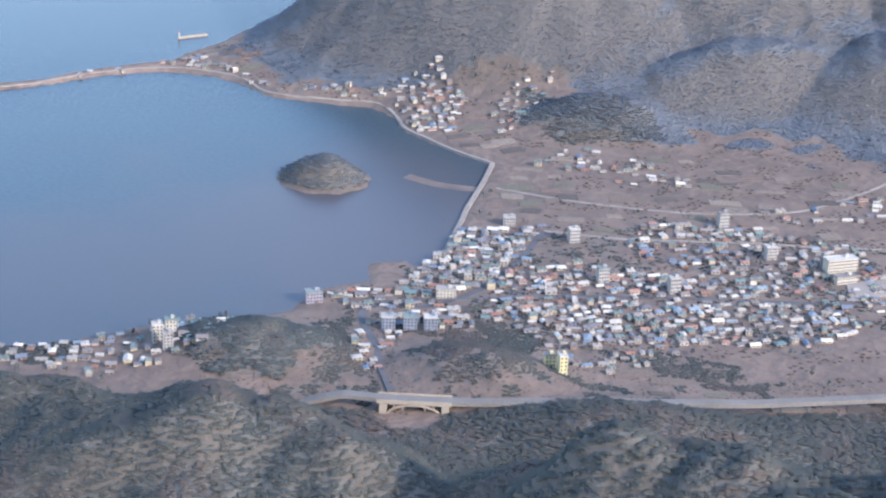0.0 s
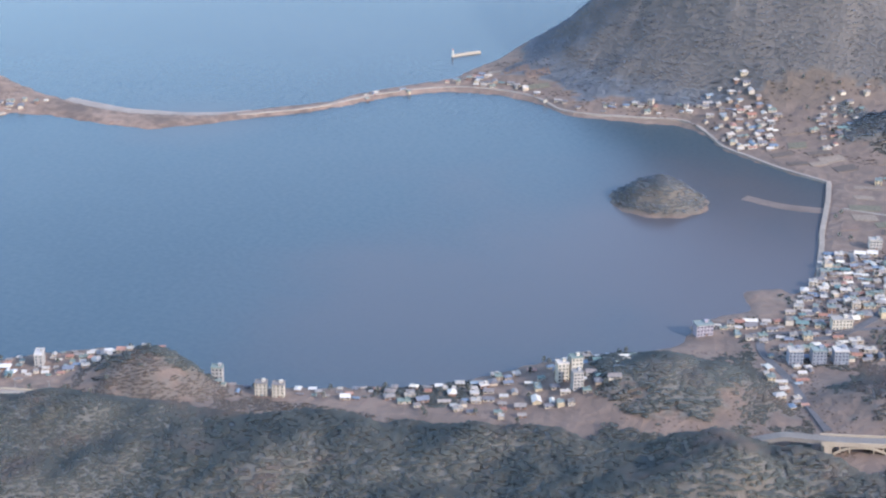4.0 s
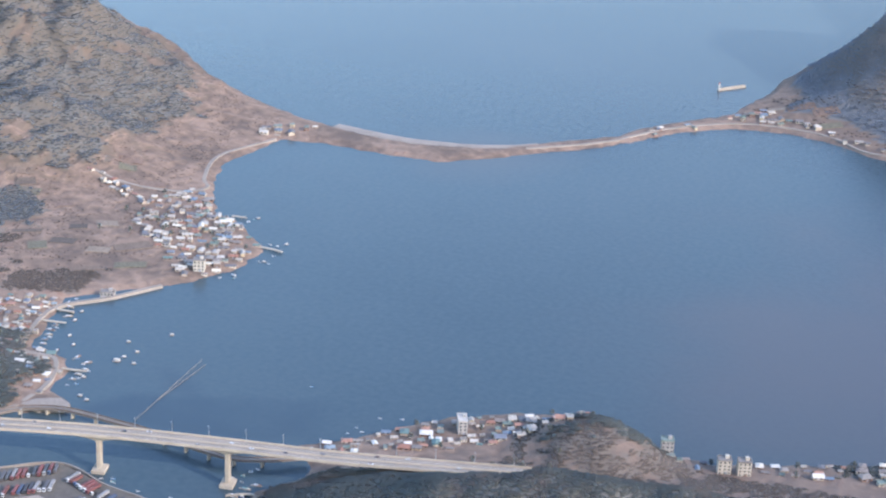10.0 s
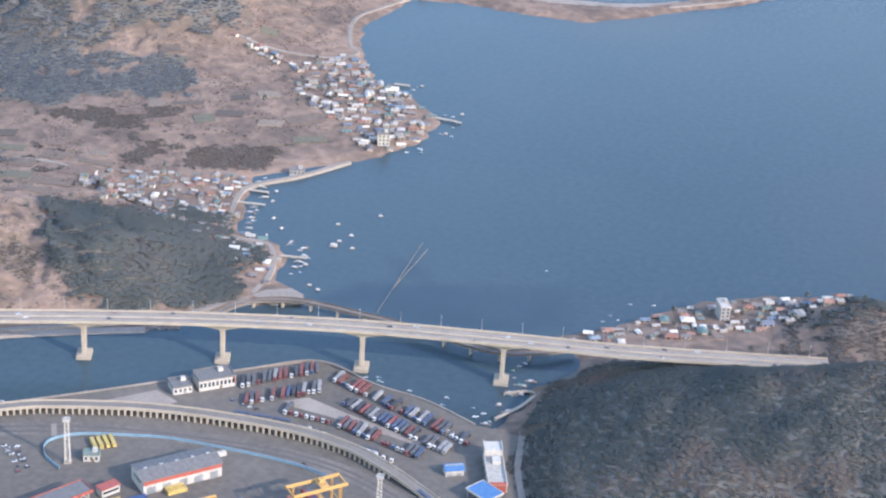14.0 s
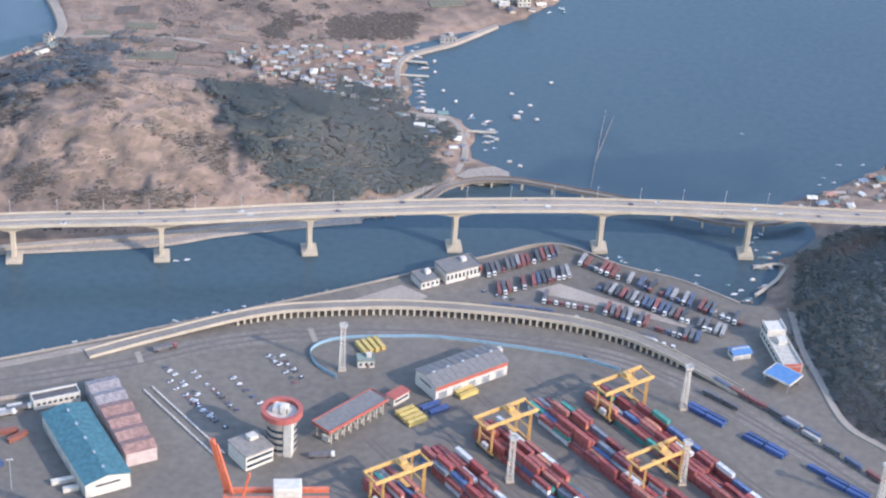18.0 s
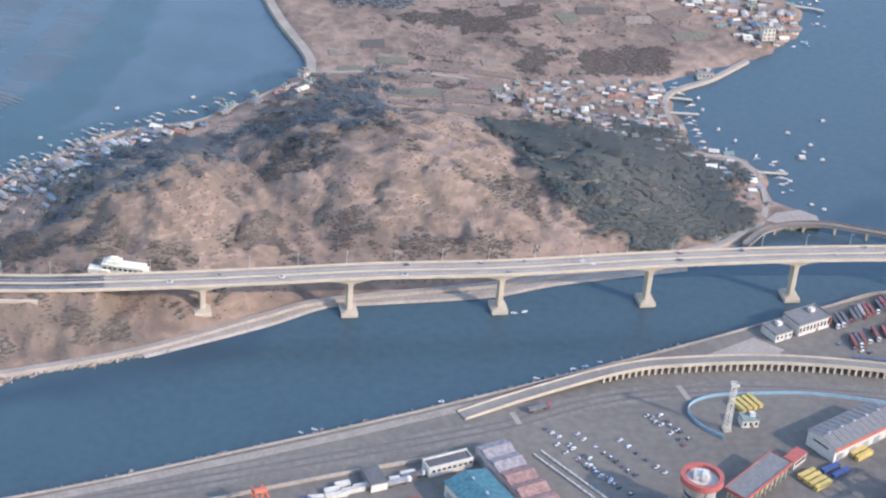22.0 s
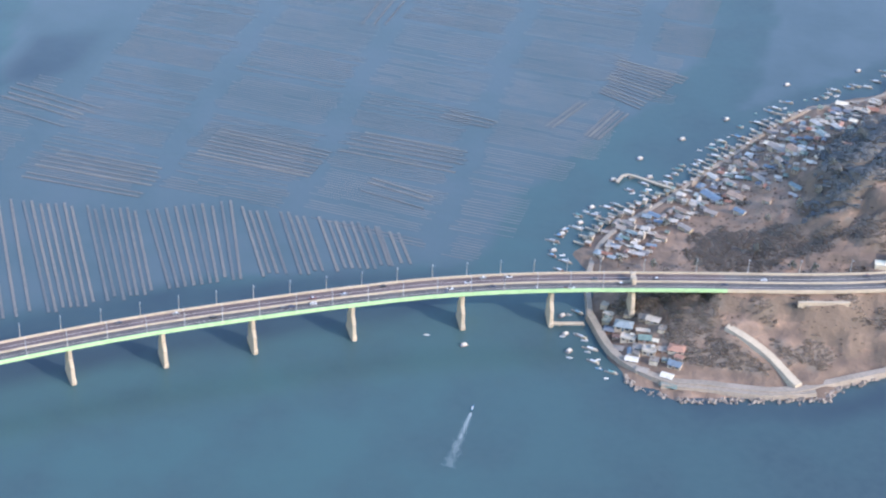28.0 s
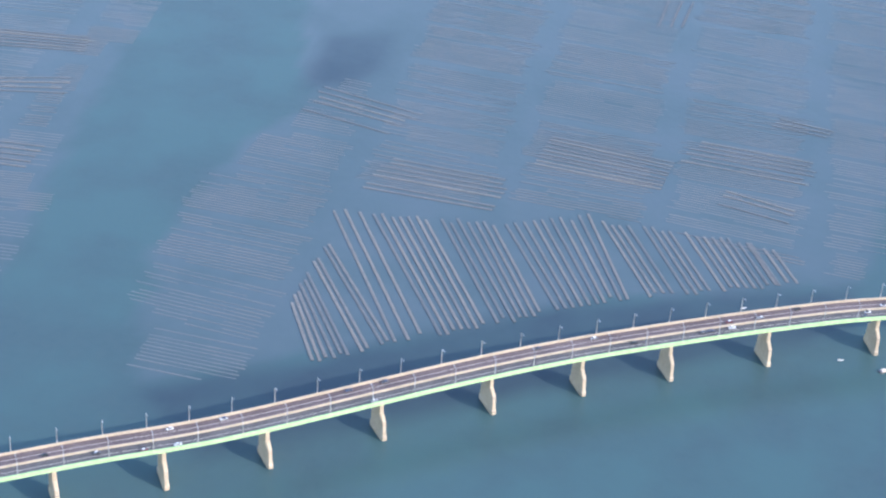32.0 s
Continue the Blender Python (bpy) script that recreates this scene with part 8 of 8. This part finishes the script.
# the remaining fields, awash, joined into one object
rf = np.random.RandomState(23)
FIELD = np.array([(-1015, 408), (-1009, 444), (-990, 485), (-973, 523), (-966, 560), (-972, 640), (-1160, 640), (-1157, 498), (-1175, 460), (-1192, 407), (-1197, 374), (-1180, 322), (-1160, 330), (-1150, 420), (-1085, 424)], float)
FIELD_W = np.array([(-1236, 530), (-1233, 491), (-1244, 472), (-1242, 451), (-1228, 385), (-1226, 340), (-1330, 340), (-1330, 530)], float)
V, F = [], []
unit = np.array([(x, y, z) for x in (-0.5, 0.5) for y in (-0.5, 0.5) for z in (0, 1)], float)
UF = [(0, 1, 3, 2), (4, 6, 7, 5), (0, 4, 5, 1), (2, 3, 7, 6), (1, 5, 7, 3), (0, 2, 6, 4)]
for poly, cell_x, cell_y, turn0, dense in ((FIELD, 42, 25, -6, 1.0), (FIELD_W, 38, 22, 3, 0.95)):
    lo, hi = poly.min(0), poly.max(0)
    for cy in np.arange(lo[1], hi[1], cell_y):
        for cx in np.arange(lo[0], hi[0], cell_x):
            if rf.uniform() > dense:
                continue
            turn = radians(turn0 + rf.uniform(-2, 2))
            pitch = rf.uniform(1.05, 1.5)
            top = rf.uniform(0.03, 0.09)
            for r in np.arange(1.5, cell_y - 1.5, pitch):
                if rf.uniform() < 0.1:
                    continue
                ln = (cell_x - 5) * rf.uniform(0.86, 1.0)
                for seg in range(4):
                    u = -ln / 2 + (seg + 0.5) * ln / 4
                    x = cx + cell_x / 2 + u * math.cos(turn) - (r - cell_y / 2) * math.sin(turn)
                    y = cy + cell_y / 2 + u * math.sin(turn) + (r - cell_y / 2) * math.cos(turn)
                    if signed_distance(poly, np.array([x]), np.array([y]))[0] < 1 or rf.uniform() < 0.06:
                        continue
                    q = unit * (ln / 4, rf.uniform(0.22, 0.42), top)
                    V.append(np.stack([x + q[:, 0] * math.cos(turn) - q[:, 1] * math.sin(turn), y + q[:, 0] * math.sin(turn) + q[:, 1] * math.cos(turn), q[:, 2] - 0.02], -1))
                    F += [[a + 8 * (len(V) - 1) for a in f] for f in UF]
WET = material("wet_rack", ramp2((0.108, 0.117, 0.122), (0.148, 0.141, 0.134)), scale=0.02, rough=0.7, fine=9)
tagged(mesh_object("oyster_field", np.concatenate(V), F, WET), "faint brown rows of oyster lines awash across the shallows", "oyster field", kind="stuff")

# grey pontoons and floating sheds off the strait village
pon = thing("pontoon", 0, 0, 0, 0, "narrow grey floating pontoon with a tin-roofed hut", "pontoon", "floating pontoons")
part("deck", boxes((0, 0, 0.0, 6.5, 1.1, 0.35)), WOOD, pon)
part("hut", boxes((1.6, 0, 0.35, 2.2, 0.95, 0.8)), WALLS, pon)
part("roof", gable(bmesh.new(), 2.3, 1.0, 1.16, 0.25, 0.12, 0.06), HULL, pon)
pr = random.Random(9)
pts = smooth_path([(-987, 410, 0), (-994, 421, 0), (-989, 440, 0), (-977, 456, 0), (-966, 470, 0), (-955, 490, 0), (-937, 521, 0), (-914, 540, 0), (-902, 560, 0)], 2.9)
pts2 = smooth_path([(-758, 618, 0), (-750, 591, 0), (-743, 568, 0), (-724, 566, 0), (-718, 550, 0)], 4.5)
pts3 = smooth_path([(-988, 404, 0), (-981, 384, 0), (-974, 370, 0)], 5.0)
first = True
for p in (pts, pts2, pts3):
    nrm = sides(p)
    for i in range(len(p)):
        s = 1 if signed_distance(COAST, np.array([p[i, 0] + 6 * nrm[i, 0]]), np.array([p[i, 1] + 6 * nrm[i, 1]]))[0] < 0 else -1
        if pr.random() < 0.2:
            continue
        d = pr.uniform(0.5, 4.5)
        m = pose(p[i, 0] + s * d * nrm[i, 0], p[i, 1] + s * d * nrm[i, 1], 0.02, 0, 0, (-14 if p[i, 0] < -890 else math.degrees(math.atan2(nrm[i, 1], nrm[i, 0]))) + pr.uniform(-14, 14)) @ Matrix.Diagonal((pr.uniform(0.4, 0.9), 0.7, 0.7, 1))
        if first:
            pon.matrix_basis, first = m, False
        else:
            copy_thing(pon, m)

# pontoons in the inlet below the wooded hill
for x, y, turn in ((-619.1, 495.5, -20), (-615.1, 497.9, 15), (-617.7, 501.5, 5), (-615.1, 505.3, 10), (-614.8, 477.2, 0), (-614.0, 483.3, -15), (-621.7, 474.1, 0), (-617.3, 484.3, 40), (-601.5, 518.0, 0), (-600.1, 512.0, 5)):
    if signed_distance(COAST, np.array([x]), np.array([y]))[0] < -2.0:
        copy_thing(pon, pose(x, y, 0.02, 0, 0, turn) @ Matrix.Diagonal((pr.uniform(0.6, 0.9), 0.8, 0.7, 1)))

# plank landing stages with net huts along the strait village's quay
stage = thing("landing_stage", 0, 0, 0, 0, "narrow plank landing stage with a tin-roofed net hut at its foot", "jetty", "village landing stages")
part("deck", boxes((0, 0, 0.1, 6.0, 0.75, 0.3), (-2.6, 0, -0.6, 0.25, 0.25, 0.8), (-0.6, 0, -0.6, 0.25, 0.25, 0.8)), CONCRETE, stage)
part("hut", boxes((2.4, 0.1, 0.4, 1.9, 1.5, 0.95)), WALLS, stage)
part("roof", boxes((2.4, 0.1, 1.35, 2.2, 1.8, 0.14), bevel=0.05), FLATROOF, stage)
first = True
for x, y, _ in smooth_path([(-985, 424, 0), (-981, 442, 0), (-970, 459, 0), (-959, 477, 0), (-949, 497, 0), (-936, 517, 0)], 2.6):
    off = signed_distance(COAST, np.array([x]), np.array([y]))[0]
    turn, ln = math.radians(-14 + pr.uniform(-9, 9)), pr.uniform(0.5, 1.05)
    d = off + 3.0 * ln - 1.2 + pr.uniform(-0.6, 0.6)
    m = pose(x - d * math.cos(turn), y - d * math.sin(turn), 0.35, 0, 0, math.degrees(turn)) @ Matrix.Diagonal((ln, pr.uniform(0.7, 1.2), pr.uniform(0.8, 1.1), 1))
    if first:
        stage.matrix_basis, first = m, False
    else:
        copy_thing(stage, m)

# work sheds and roofed yards of the strait village
r = random.Random(12)
SHED_ROOF = palette("tin_roofs", [(0.46, 0.43, 0.39), (0.15, 0.20, 0.26), (0.38, 0.36, 0.34), (0.22, 0.27, 0.27), (0.50, 0.46, 0.41), (0.32, 0.23, 0.17), (0.30, 0.26, 0.23)], 0.6)
sheds = []
for x, y, turn, ln in ((-950.6, 455.2, -30, 8), (-944.7, 464.3, -35, 8), (-957.4, 456, -40, 10), (-934.6, 457.2, -35, 7), (-963, 437.7, -30, 6), (-981, 424.4, -13, 6), (-935.3, 477.5, -40, 9), (-940.6, 483, -45, 9), (-972, 443.2, -23, 6.5),
                       (-939.7, 473, -45, 7), (-956.8, 446.5, -15, 6), (-970.6, 439.2, -10, 5), (-946.5, 472.8, -44, 6), (-935, 452.4, -29, 4), (-953, 463.5, -40, 6), (-958, 468, -40, 5), (-951, 476, -45, 6), (-977, 432, -15, 5), (-979, 437, -20, 5), (-965, 447, -25, 6),
                       (-928, 489, -45, 7), (-924, 497, -45, 6), (-930, 502, -45, 6), (-961.5, 452.5, -30, 4.5), (-949, 447, -25, 5), (-942, 450, -30, 5), (-974, 421, -10, 5), (-969, 431, -15, 5)):
    t = thing("work_shed", x, y, at(x, y) - 0.2, turn + r.uniform(-5, 5), "long low shed with a tin roof in the strait village", "shed", "village work sheds")
    ln *= r.uniform(0.45, 0.75)
    w, h = ln * r.uniform(0.35, 0.5), r.uniform(1.0, 1.5)
    part("wall", boxes((0, 0, -0.6, ln, w, h + 0.6)), WALLS, t)
    part("roof", gable(bmesh.new(), ln, w, h, 0.12 * w + 0.2, 0.2, 0.08), SHED_ROOF, t)
    part("door", boxes((ln * 0.2, -w / 2 - 0.03, 0, 1.0, 0.06, 1.1)), STEEL, t)
